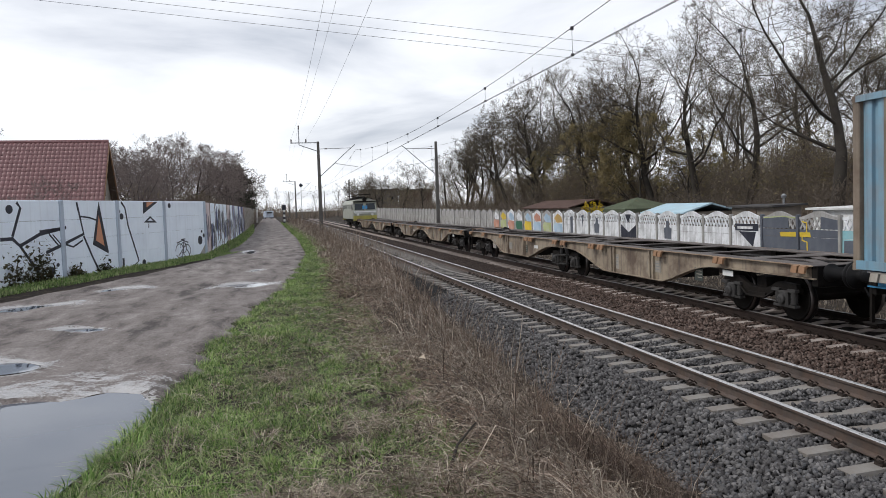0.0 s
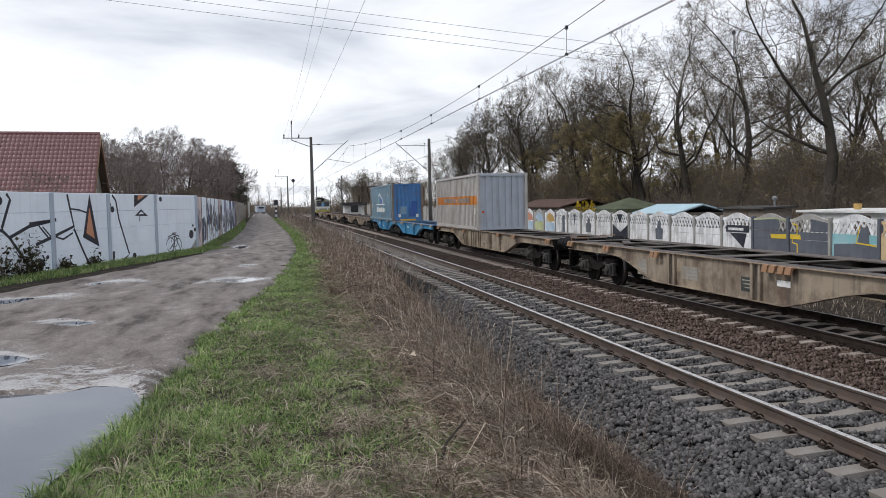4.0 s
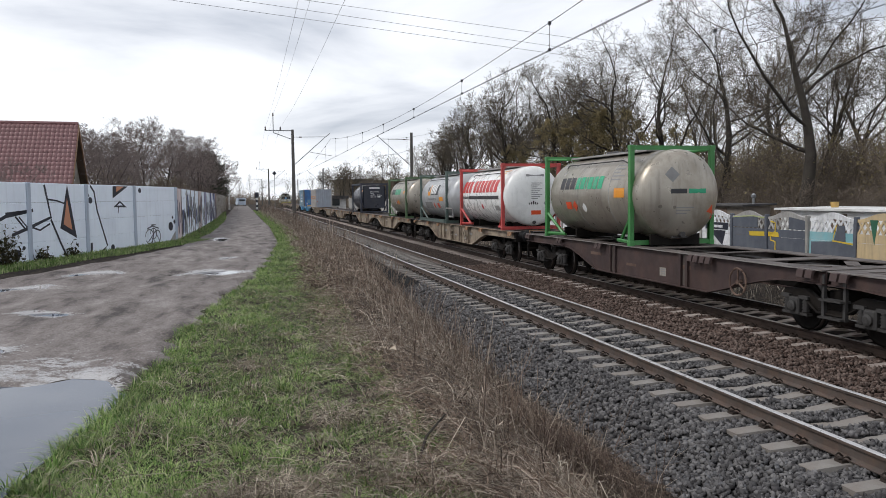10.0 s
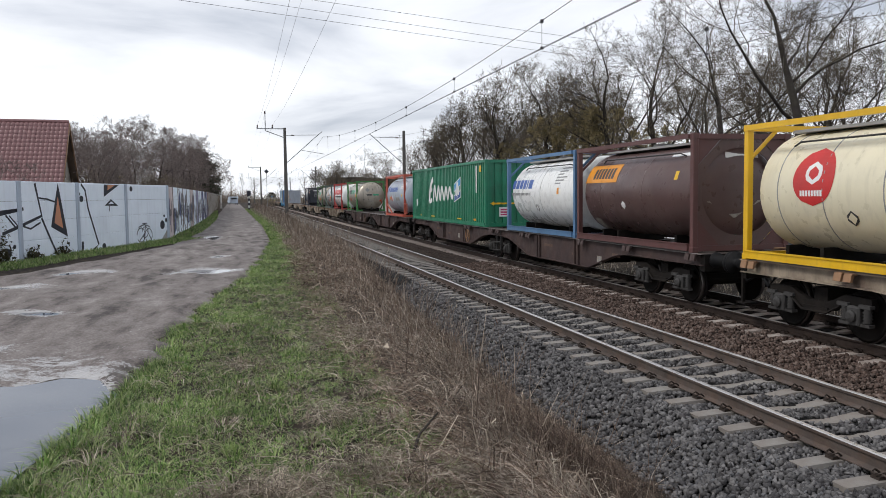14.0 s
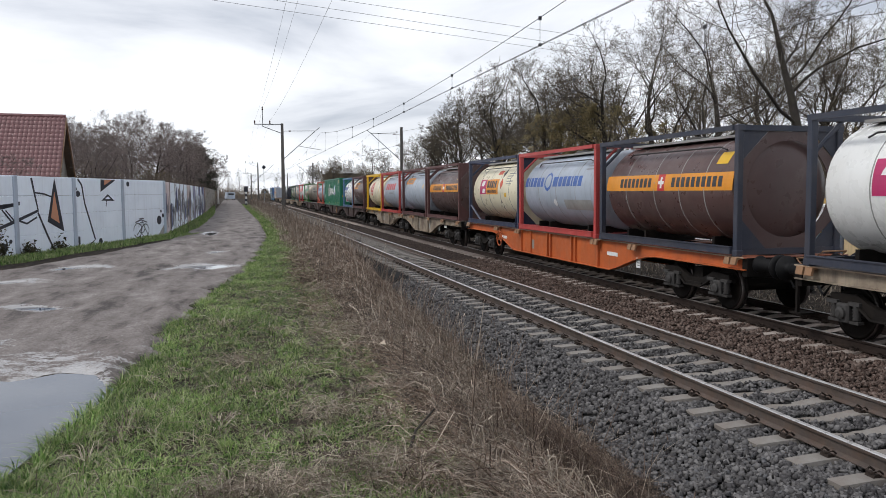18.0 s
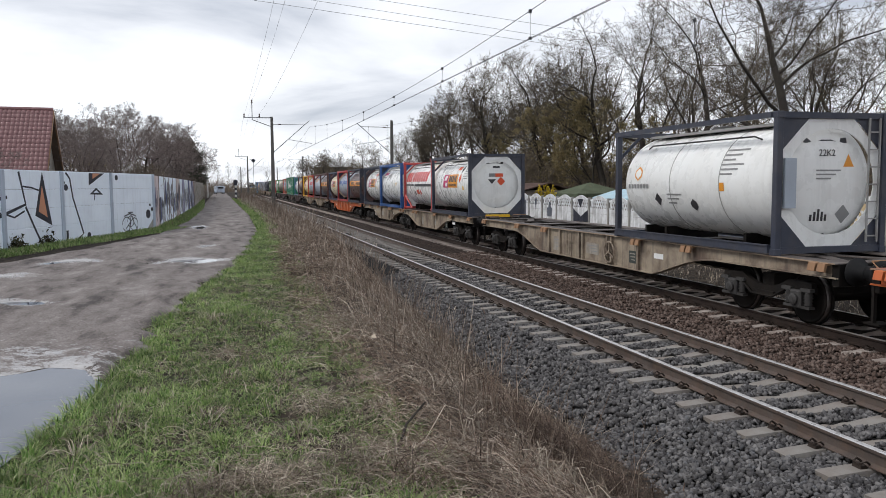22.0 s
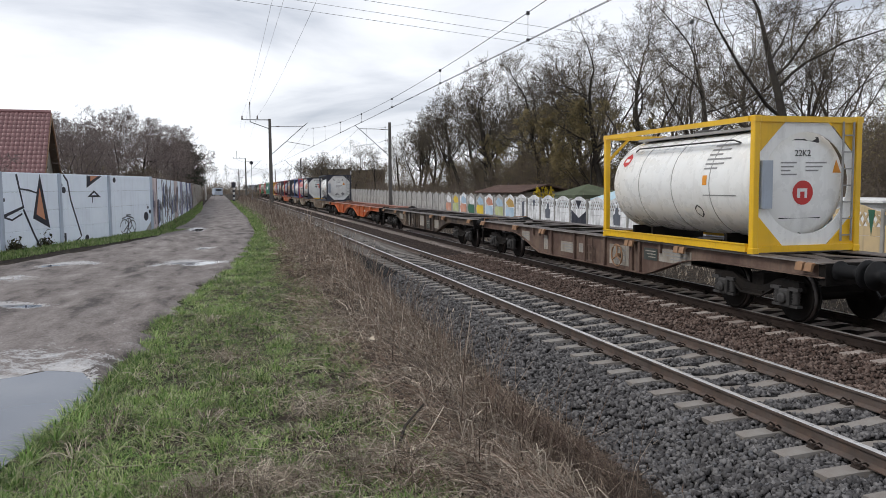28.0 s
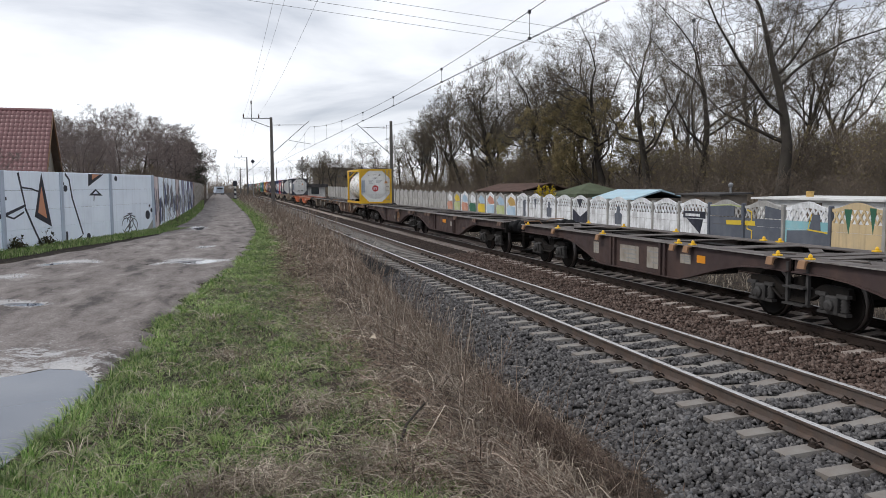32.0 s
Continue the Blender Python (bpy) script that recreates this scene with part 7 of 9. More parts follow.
    Geo().box(-0.62, 0.62, (a0 + a1) / 2 - 1.5, (a0 + a1) / 2 - 1.1, 0.42, 0.82).out("brake_gear", T["grime_shade"], w)
    Geo().lathe([(0.05, -0.45), (0.16, -0.4), (0.16, 0.4), (0.05, 0.45)], 12, 0.45, 0.6, "y").out("air_tank", T["grime_shade"], w, at=(0, (a0 + a1) / 2, 0))
    return prof


def wagon(label, m, c0, c1, joint=None, belly=0.40, flap="bracket", wheel_m="tan", plates=(), ladder=None, pins=False, wheel_at=None, ribs=()):
    """A container wagon whose frame reaches from c0 (front) to c1 (rear) along the train; joint: a shared middle bogie."""
    mid = (c0 + c1) / 2
    w = moving(empty("container_wagon", label, "freight wagon", "wagons of the train"), mid)
    Y = lambda c: mid - c
    parts = [(Y(c1), Y(c0))] if joint is None else [(Y(c1), Y(joint) - 0.06), (Y(joint) + 0.06, Y(c0))]
    for i, (y0, y1) in enumerate(parts):
        inner0, inner1 = joint is not None and i == 1, joint is not None and i == 0
        L = y1 - y0
        a0, a1 = y0 + (3.5 if inner0 else 5.75) - 0.9, y1 - (3.5 if inner1 else 5.75) + 0.9
        rb = []
        for u in ((0.15, 0.2, 0.80, 0.85) if L < 16 else (0.1, 0.3, 0.335, 0.55, 0.585, 0.78, 0.9)):
            rb.append(a0 + 0.9 + (a1 - a0 - 1.8) * u)
        if ribs:
            rb = [Y(c) for c in ribs]
        section(w, y0, y1, T[m], not inner0, not inner1, belly, rb)
        gaps = () if ribs or m in ("orange", "blue") else ((rb[0], rb[1]), (rb[2], rb[3])) if L < 16 else ((rb[1], rb[2]), (rb[3], rb[4]))
        # flat dark panels between paired ribs, painting the shade of a recess
        for g0, g1 in gaps:
            Geo().box(-1.130, -1.1255, g0, g1, belly + 0.03, DECK - 0.03).out("recess", T["deck"], w)
            Geo().box(1.1255, 1.130, g0, g1, belly + 0.03, DECK - 0.03).out("recess", T["deck"], w)
        me = bpy.data.meshes.get("flap_" + flap) or FLAP.mesh("flap_" + flap, T[flap])
        spots = [y0 + 0.35, y0 + 0.35 + (L - 0.7) * 0.22, a0 + (a1 - a0) * 0.18, a0 + (a1 - a0) * 0.84, y1 - 0.35 - (L - 0.7) * 0.2, y1 - 0.35]
        for y in spots:
            for d in ((0.0,) if pins else (-0.11, 0.11)):
                place("lashing_flap", me, w, at=(0, y + d, DECK + 0.012))
            place("lashing_flap", me, w, at=pose(0, y, DECK + 0.012, 0, 0, 180))
            if pins:
                for s in (-1, 1):
                    place("container_pin", STANCHION, w, at=(s * 1.10, y, DECK + 0.012))
        if not inner0:
            bogie(w, y0 + 1.95, mid)
        if not inner1:
            bogie(w, y1 - 1.95, mid)
    if joint is not None:
        bogie(w, Y(joint), mid)
        g = Geo().box(-0.9, 0.9, -0.25, 0.25, 0.9, 1.12)
        g.out("joint", T["grime_shade"], w, at=(0, Y(joint), 0))
        for s in (-1, 1):
            st = Geo().box(s * 1.12 - 0.03, s * 1.12 + 0.03, -0.28, -0.22, 0.35, 1.1)
            st.box(s * 1.12 - 0.03, s * 1.12 + 0.03, 0.22, 0.28, 0.35, 1.1)
            for z in (0.36, 0.66):
                st.box(s * 1.12 - 0.12, s * 1.12 + 0.1, -0.26, 0.26, z, z + 0.03)
            st.out("footstep", T["spring"], w, at=(0, Y(joint) - 0.15, 0))
    for y, turn in ((Y(c1), 180), (Y(c0), 0)):
        Geo().box(-1.15, 1.15, -0.14, 0.02, 0.80, DECK).out("headstock", T["grime_shade"], w, at=pose(0, y, 0, 0, 0, turn))
        for s in (-1, 1):
            place("buffer", BUFFER, w, at=pose(s * 0.875, y + (0.02 if turn == 0 else -0.02), 1.04, 0, 0, turn))
        hk = Geo().box(-0.04, 0.04, 0.0, 0.5, 0.98, 1.08)
        hk.tube([(0.3, 0.02, 0.95), (0.34, 0.35, 0.6), (0.3, 0.6, 0.75)], 0.03, 6)
        hk.tube([(-0.25, 0.02, 0.95), (-0.3, 0.3, 0.55), (-0.25, 0.55, 0.72)], 0.03, 6)
        hk.out("coupling", T["black"], w, at=pose(0, y, 0, 0, 0, turn))
        rl = Geo().tube([(-1.05, 0.0, DECK), (-1.05, 0.12, DECK + 0.1), (-0.5, 0.12, DECK + 0.1), (-0.45, 0.0, DECK)], 0.018, 6)
        rl.out("handrail", T["bracket"], w, at=pose(0, y, 0, 0, 0, turn))
        sp_ = Geo().box(-1.16, -1.10, -0.05, 0.0, 0.3, 1.0)
        sp_.box(-1.2, -0.9, -0.2, 0.1, 0.3, 0.33)
        sp_.out("footstep", T["grime_shade"], w, at=pose(0, y, 0, 0, 0, turn))
    if wheel_at is not None:
        place("brake_wheel", hand_wheel(T[wheel_m]), w, at=(-1.23, Y(wheel_at), 0.74))
    if ladder is not None:
        g = Geo()
        for d in (-0.16, 0.16):
            g.box(-1.22, -1.19, d - 0.015, d + 0.015, 0.42, 1.1)
        for z in (0.45, 0.66, 0.87):
            g.box(-1.23, -1.19, -0.16, 0.16, z, z + 0.025)
        g.out("ladder", T[m], w, at=(0, Y(ladder), 0))
    for cy, z, wd, hg, pm in plates:
        ob = Geo().box(-1.133, -1.126, -wd / 2, wd / 2, -hg / 2, hg / 2).out("data_plate", T[pm], w, at=(0, Y(cy), z))
        if hg > 0.16:
            for k in range(3):
                Geo().box(-1.136, -1.1335, -wd * 0.38, wd * (0.38 - 0.12 * k), -0.012, 0.012).out("lettering_bar", T["d_grey" if pm != "plate_dark" else "plate"], ob, at=(0, 0, hg * (0.27 - 0.25 * k)))
    return w


def std_plates(c0, c1, tone="plate"):
    m = (c0 + c1) / 2
    return [(m - 2.2, 0.72, 0.5, 0.42, tone), (m + 0.2, 0.74, 0.75, 0.3, tone), (m + 2.4, 0.7, 0.35, 0.3, "plate_dark"), (m + 3.6, 0.82, 0.4, 0.12, "d_white")]


def bars(c0, c1, m):
    mid = (c0 + c1) / 2
    return [(mid - 1.8, 0.85, 0.7, 0.08, m), (mid + 0.3, 0.7, 0.5, 0.07, m), (mid + 1.9, 0.66, 0.28, 0.2, "plate"), (mid + 2.9, 0.85, 0.45, 0.09, m)]


def both(f, c0, j, c1, *a):
    return f(c0, j, *a) + f(j, c1, *a)


# front to rear
wagon("empty tan-brown articulated container wagon", "tan", -95.0, -66.5, -80.7)
wagon("empty tan-brown articulated container wagon", "tan", -65.2, -39.6, -52.4, plates=both(std_plates, -65.2, -52.4, -39.6))
wagon("empty tan-brown articulated container wagon", "tan", -38.2, -12.4, -25.4, plates=both(std_plates, -38.2, -25.4, -12.4))
wagon("bright blue articulated container wagon", "blue", -11.1, 17.6, 3.3, flap="plate", wheel_m="blue", wheel_at=-1.2, plates=both(bars, -11.1, 3.3, 17.6, "d_white"))
wagon("long tan-brown bogie container wagon", "tan", 19.1, 37.7, plates=bars(19.1, 37.7, "plate"), wheel_at=25.4, ladder=27.2, wheel_m="tan")
wagon("empty tan articulated container wagon", "tan", 39.1, 67.8, 53.6, plates=both(std_plates, 39.1, 53.6, 67.8)[:5])
wagon("tan articulated container wagon", "tan", 69.2, 98.0, 83.8, plates=both(bars, 69.2, 83.8, 98.0, "plate"))
wagon("long tan bogie container wagon", "tan", 99.3, 117.3, plates=bars(99.3, 117.3, "d_grey"), wheel_at=110.6, ladder=108.2, wheel_m="tan")
wagon("brown articulated container wagon", "brown", 118.6, 147.8, 133.4, flap="brown", plates=both(bars, 118.6, 133.4, 147.8, "rust"), wheel_at=131.0, wheel_m="rust")
wagon("brown articulated container wagon", "brown", 149.1, 178.0, 164.0, flap="brown", plates=both(bars, 149.1, 164.0, 178.0, "rust"), wheel_at=160.2, wheel_m="bracket")
wagon("stained tan articulated container wagon", "tan", 179.3, 205.4, 192.4, plates=both(std_plates, 179.3, 192.4, 205.4), wheel_at=190.0)
wagon("bright orange bogie container wagon", "orange", 206.5, 225.5, plates=[(211.0, 0.8, 0.7, 0.1, "d_white"), (214.0, 0.72, 0.25, 0.3, "plate"), (219.8, 0.82, 0.6, 0.1, "d_white"), (221.2, 0.7, 0.2, 0.25, "d_white")], wheel_at=210.8, wheel_m="orange")
wagon("tan articulated container wagon with grey plates", "tan", 226.9, 253.1, 239.9, plates=both(std_plates, 226.9, 239.9, 253.1), wheel_at=237.4)
wagon("long tan bogie container wagon", "tan", 254.4, 272.7, plates=std_plates(254.4, 272.7), wheel_at=264.9, ladder=262.4)
wagon("empty bright orange articulated container wagon", "orange", 273.4, 298.2, 286.1, flap="orange", plates=[(283.9, 0.68, 0.22, 0.26, "plate"), (279.5, 0.84, 0.25, 0.28, "spring"), (292.3, 0.84, 0.8, 0.12, "d_white"), (293.4, 0.74, 0.2, 0.24, "d_white")])
wagon("empty grimy dark bogie container wagon", "dark", 299.8, 318.3, plates=[(306.74, 0.74, 0.4, 0.56, "plate"), (307.50, 0.70, 0.3, 0.34, "plate"), (308.80, 0.76, 0.22, 0.22, "plate"), (309.65, 0.80, 1.1, 0.5, "plate"), (310.85, 0.68, 0.7, 0.42, "plate_dark"), (304.7, 0.86, 0.9, 0.3, "plate"), (312.4, 0.74, 0.8, 0.4, "plate")],
      wheel_at=306.07, wheel_m="tan", ladder=307.85, ribs=(305.43, 306.45, 307.04, 308.29, 308.55, 309.04, 310.26, 311.39, 312.0, 312.9, 313.2, 314.0))
wagon("rusty dark bogie container wagon with pale plates", "rust", 319.4, 337.4, plates=[(323.9, 0.86, 0.7, 0.3, "plate"), (325.6, 0.75, 0.3, 0.42, "plate"), (327.2, 0.72, 0.95, 0.3, "plate"), (328.1, 0.76, 0.25, 0.25, "plate"), (330.3, 0.74, 1.0, 0.5, "plate"), (331.83, 0.88, 0.6, 0.28, "plate_dark"), (332.85, 0.90, 1.3, 0.3, "plate")],
      wheel_at=330.37, wheel_m="bracket", ladder=328.81, ribs=(324.64, 325.14, 326.11, 327.74, 328.41, 329.58, 331.01, 331.38, 332.3))
wagon("empty dark brown articulated container wagon", "brown", 338.8, 367.2, 352.8, flap="rust", plates=bars(338.8, 353.2, "rust") + [(356.2, 0.72, 0.3, 0.1, "rust"), (358.9, 0.88, 0.55, 0.15, "d_orange"), (360.1, 0.80, 0.4, 0.2, "plate"), (362.0, 0.7, 0.4, 0.1, "rust")], wheel_at=349.33, wheel_m="bracket")
wagon("empty dark brown articulated wagon with yellow container pins", "brown", 368.9, 394.9, 381.9, flap="bracket", plates=[(376.1, 0.77, 0.95, 0.42, "plate"), (377.3, 0.77, 0.7, 0.5, "plate"), (378.57, 0.86, 0.4, 0.2, "plate"), (379.15, 0.90, 0.3, 0.16, "d_orange"), (374.3, 0.8, 0.3, 0.3, "plate"), (387.2, 0.75, 0.8, 0.4, "plate"), (389.5, 0.8, 0.4, 0.2, "plate")], pins=True)


# ---- containers ----
def box_container(label, c0, length, hgt, side_m, end_m, post_m, pitch=0.278, depth=0.058, band=None, posts40=False, width=2.44):
    b = moving(empty("shipping_container", label, "container", "containers on the train"), c0 + length / 2)
    L, W = length / 2, width / 2

    def wave(x_out, y0, y1, z0, z1, name, m, along="y", outward=-1, lift=0.0, p=pitch):
        """A corrugated sheet; the outer ridges lie at x_out."""
        n = max(1, round((y1 - y0) / p))
        st = (y1 - y0) / n
        line = []
        for k in range(n):
            for u, d in ((0.0, 0), (0.50, 0), (0.55, 1), (0.95, 1)):
                line.append((y0 + (k + u) * st, d))
        line.append((y1, 0))
        vs, fs = [], []
        for y, d in line:
            x = x_out - outward * depth * d + outward * lift
            for z in (z0, z1):
                vs.append((x, y, z) if along == "y" else (y, x, z))
        for i in range(len(line) - 1):
            fs.append((2 * i, 2 * i + 2, 2 * i + 3, 2 * i + 1))
        return Geo().add(vs, fs).out(name, m, b)

    zs = [(0.16, hgt - 0.11, side_m)]
    if band:
        zs = [(0.16, band[0], side_m), (band[0], band[1], band[2]), (band[1], hgt - 0.11, side_m)]
    for s in (-1, 1):
        for z0, z1, m in zs:
            wave(s * (W - 0.025), -L + 0.12, L - 0.12, z0, z1, "side_wall", T[m], "y", s)
        wave(s * (L - 0.05), -W + 0.12, W - 0.12, 0.16, hgt - 0.11, "end_wall", T[end_m], "x", s, p=0.33)
        Geo().box(s * W - 0.03, s * W + 0.03, -L + 0.1, L - 0.1, 0.02, 0.165).out("bottom_rail", T[side_m], b)
        Geo().box(s * W - 0.03, s * W + 0.03, -L + 0.1, L - 0.1, hgt - 0.115, hgt - 0.01).out("top_rail", T[side_m], b)
        for t in (-1, 1):
            x, y = s * (W - 0.065), t * (L - 0.075)
            Geo().slab(x - 0.07, x + 0.07, y - 0.078, y + 0.078, 0.1, hgt - 0.1, 0.015).out("corner_post", T[post_m], b)
            for z in (0.0, hgt - 0.118):
                Geo().slab(x - 0.08, x + 0.08, y - 0.085, y + 0.085, z, z + 0.118, 0.012).out("corner_casting", T[post_m], b)
            if posts40:
                Geo().box(s * (W - 0.02) - 0.03, s * (W - 0.02) + 0.03, t * (L - 0.77) - 0.07, t * (L - 0.77) + 0.07, 0.02, hgt - 0.02).out("inner_post", T[post_m], b)
    for t in (-1, 1):
        Geo().box(-W + 0.1, W - 0.1, t * (L - 0.04) - 0.035, t * (L - 0.04) + 0.035, 0.02, 0.17).out("end_sill", T[end_m], b)
        Geo().box(-W + 0.1, W - 0.1, t * (L - 0.04) - 0.035, t * (L - 0.04) + 0.035, hgt - 0.13, hgt - 0.01).out("end_header", T[end_m], b)
    Geo().box(-W + 0.04, W - 0.04, -L + 0.05, L - 0.05, hgt - 0.06, hgt - 0.03).out("roof", T[side_m], b)
    Geo().box(-W + 0.05, W - 0.05, -L + 0.05, L - 0.05, 0.05, 0.14).out("floor", T["grime_shade"], b)

    def shape(pts, m, name="painted_shape", k=0):
        """A flat shape laid over the ridges of the near side, in (back from the front end, height)."""
        q = [(L - a, z) for a, z in pts]
        Geo().prism(q, "x", -W + 0.012 - 0.002 * k, -W + 0.020).out(name, T[m], b)

    def rear(pts, m, k=0):
        Geo().prism(pts, "y", -L + 0.035 - 0.002 * k, -L + 0.05).out("painted_shape", T[m], b)

    return b, shape, rear


def brush(b, pts, wide, L, x):
    """A painted stroke of even width over the near side's ridges, a strip of quads with some thickness."""
    edge = ribbon(pts, wide)
    n = len(pts)
    vs = [(-x, L - a, z) for a, z in edge] + [(-x + 0.006, L - a, z) for a, z in edge]
    m = 2 * n
    fs = [(i, i + 1, m - 2 - i, m - 1 - i) for i in range(n - 1)] + [(i, (i + 1) % m, (i + 1) % m + m, i + m) for i in range(m)]
    Geo().add(vs, fs).out("painted_stroke", T["d_white"], b)


def rect(a0, a1, z0, z1, slant=0.0):
    return [(a0, z0), (a1, z0), (a1 + slant, z1), (a0 + slant, z1)]


# the blue box
b, shape, rear = box_container("weathered blue corrugated container with rusted corner posts", -11.4, 13.72, 2.9, "box_blue", "box_blue_end", "box_post", posts40=True)
shape([(5.5, 1.35), (5.5, 1.95), (6.2, 2.28), (8.12, 1.75), (8.2, 1.35)], "d_white")
shape([(5.58, 1.35), (5.58, 1.88), (6.02, 2.1), (6.02, 1.35)], "d_green", k=1)
shape([(6.18, 1.35), (6.18, 2.14), (7.93, 1.68), (8.0, 1.35)], "d_blue", k=1)
shape(rect(4.4, 9.4, 1.24, 1.33), "d_white")
for k, (a, wd) in enumerate(((2.8, 0.42), (3.3, 0.42), (4.0, 0.45), (4.52, 0.3), (4.88, 0.35), (5.3, 0.18), (5.55, 0.38), (6.0, 0.36), (6.42, 0.3), (7.05, 0.35), (7.5, 0.16), (7.72, 0.38), (8.16, 0.38))):
    a = 4.6 + (a - 2.8) * 0.81
    shape(rect(a, a + wd * 0.81, 0.66, 1.06 if k in (0, 1, 2, 7, 9) else 0.96), "d_white", "lettering_bar")
for a, z0, z1 in ((7.3, 0.17, 0.6), (7.9, 0.17, 0.45), (8.6, 0.17, 0.55), (9.3, 0.17, 0.7), (10.4, 0.17, 0.5), (12.3, 0.17, 0.8)):
    shape(rect(a, a + 0.05, z0, z1), "box_post", "rust_streak")
shape(rect(11.2, 11.7, 0.35, 0.75), "box_blue_end")
shape(rect(10.9, 11.05, 1.95, 2.2), "d_white")
shape(rect(1.1, 1.4, 1.0, 1.35), "yellow")
shape(rect(9.6, 10.4, 0.04, 0.13), "yellow")
rear([(-0.6, 0.5), (-0.1, 0.5), (-0.1, 1.1), (-0.6, 1.1)], "box_blue")
rear([(0.1, 0.3), (0.75, 0.3), (0.75, 1.5), (0.3, 1.5)], "d_blue")
rear([(-0.75, 0.25), (-0.55, 0.25), (-0.55, 0.5), (-0.75, 0.5)], "d_white", 1)
rear([(0.65, 0.25), (0.85, 0.25), (0.85, 0.5), (0.65, 0.5)], "d_white", 1)
Geo().box(-0.6, 0.6, -7.1, -6.86, -0.02, 0.1).out("buffer_plate", T["yellow"], b)

# the grey box with its orange band
b, shape, rear = box_container("pale grey corrugated container with an orange band", 18.85, 9.125, 2.65, "box_grey", "box_grey_shade", "box_grey", pitch=0.26, band=(1.20, 1.62, "band"))
for a in (2.0, 2.28, 2.56, 2.84, 3.12, 3.4, 3.68, 4.15, 4.4, 5.25, 5.55, 5.85, 6.15, 6.45, 6.75, 7.05, 7.35):
    shape(rect(a, a + 0.2, 1.29, 1.53), "d_grey", "lettering_bar")
shape(rect(4.78, 4.84, 1.30, 1.52), "d_white", k=1)
shape(rect(4.70, 4.92, 1.385, 1.435), "d_white", k=2)
shape(rect(8.45, 8.6, 0.75, 1.05), "d_white", k=1)
rear([(-1.0, 0.8), (-0.9, 0.8), (-0.9, 0.9), (-1.0, 0.9)], "d_hazard")

# the green box
b, shape, rear = box_container("glossy green corrugated container with white script", 149.05, 13.72, 2.72, "box_green", "box_green", "box_green")
script = lambda pts: [(4.03 + (a - 4.62) * 0.936, z) for a, z in pts]
badge = lambda pts: [(8.93 + (a - 9.95) * 0.8, z) for a, z in pts]
brush(b, script([(4.62, 0.98), (4.66, 1.25), (4.75, 1.5), (4.95, 1.8), (5.2, 2.0), (5.5, 2.12)]), 0.26, 6.86, 1.208)
brush(b, script([(4.72, 1.5), (5.0, 1.56), (5.3, 1.66)]), 0.2, 6.86, 1.210)
brush(b, script([(4.62, 1.0), (4.9, 0.99), (5.25, 1.1)]), 0.2, 6.86, 1.211)
brush(b, script([(5.45 + 0.05 * k, 1.40 + (0.34 - 0.0015 * k) * math.sin(0.40 * k + 4.4 + 0.25 * math.sin(0.21 * k))) for k in range(84)]), 0.2, 6.86, 1.209)
shape(badge([(9.95, 0.98), (11.3, 1.2), (11.3, 2.12), (9.95, 1.82)]), "d_white")
shape(badge([(9.99, 1.50), (11.26, 1.78), (11.26, 2.07), (9.99, 1.78)]), "d_sky", k=1)
shape(badge([(9.99, 1.29), (11.26, 1.53), (11.26, 1.74), (9.99, 1.46)]), "box_green", k=1)
shape(badge([(9.99, 1.03), (11.26, 1.23), (11.26, 1.49), (9.99, 1.25)]), "d_blue", k=1)
for cx, cz in ((10.62, 1.72), (10.42, 1.45), (10.84, 1.50)):
    shape(badge(disc((cx, cz), 0.2, 12)), "d_white", k=2)
shape(badge(rect(10.58, 10.66, 1.2, 1.5)), "d_white", k=3)
shape(rect(0.95, 1.25, 0.75, 1.1), "d_white")
shape(rect(1.9, 2.15, 0.22, 0.30), "yellow")
shape(rect(4.4, 5.1, 0.22, 0.28), "yellow")
shape(rect(9.4, 10.1, 0.22, 0.28), "yellow")
shape(rect(12.0, 12.35, 0.22, 0.31), "d_orange")
shape(rect(12.85, 13.1, 2.25, 2.5), "yellow")
shape(rect(12.35, 12.5, 1.4, 2.5), "d_white")
rear([(-1.0, 0.95), (-0.85, 1.03), (-0.85, 0.985), (0.9, 0.985), (0.9, 0.915), (-0.85, 0.915), (-0.85, 0.87)], "yellow")
rear([(-0.62, 0.42), (-0.25, 0.42), (-0.25, 0.8), (-0.62, 0.8)], "d_white")
for k in range(3):
    rear([(-0.57, 0.47 + 0.1 * k), (-0.3, 0.47 + 0.1 * k), (-0.3, 0.53 + 0.1 * k), (-0.57, 0.53 + 0.1 * k)], "d_pink", 1)

AXIS = 1.32


def text_mesh(words, size):
    cu = bpy.data.curves.new("lettering", "FONT")
    cu.body, cu.size, cu.extrude = words, size, 0.002
    ob = new("lettering", cu)
    me = bpy.data.meshes.new_from_object(ob.evaluated_get(bpy.context.evaluated_depsgraph_get()))
    bpy.data.objects.remove(ob)
    bpy.data.curves.remove(cu)
    return me


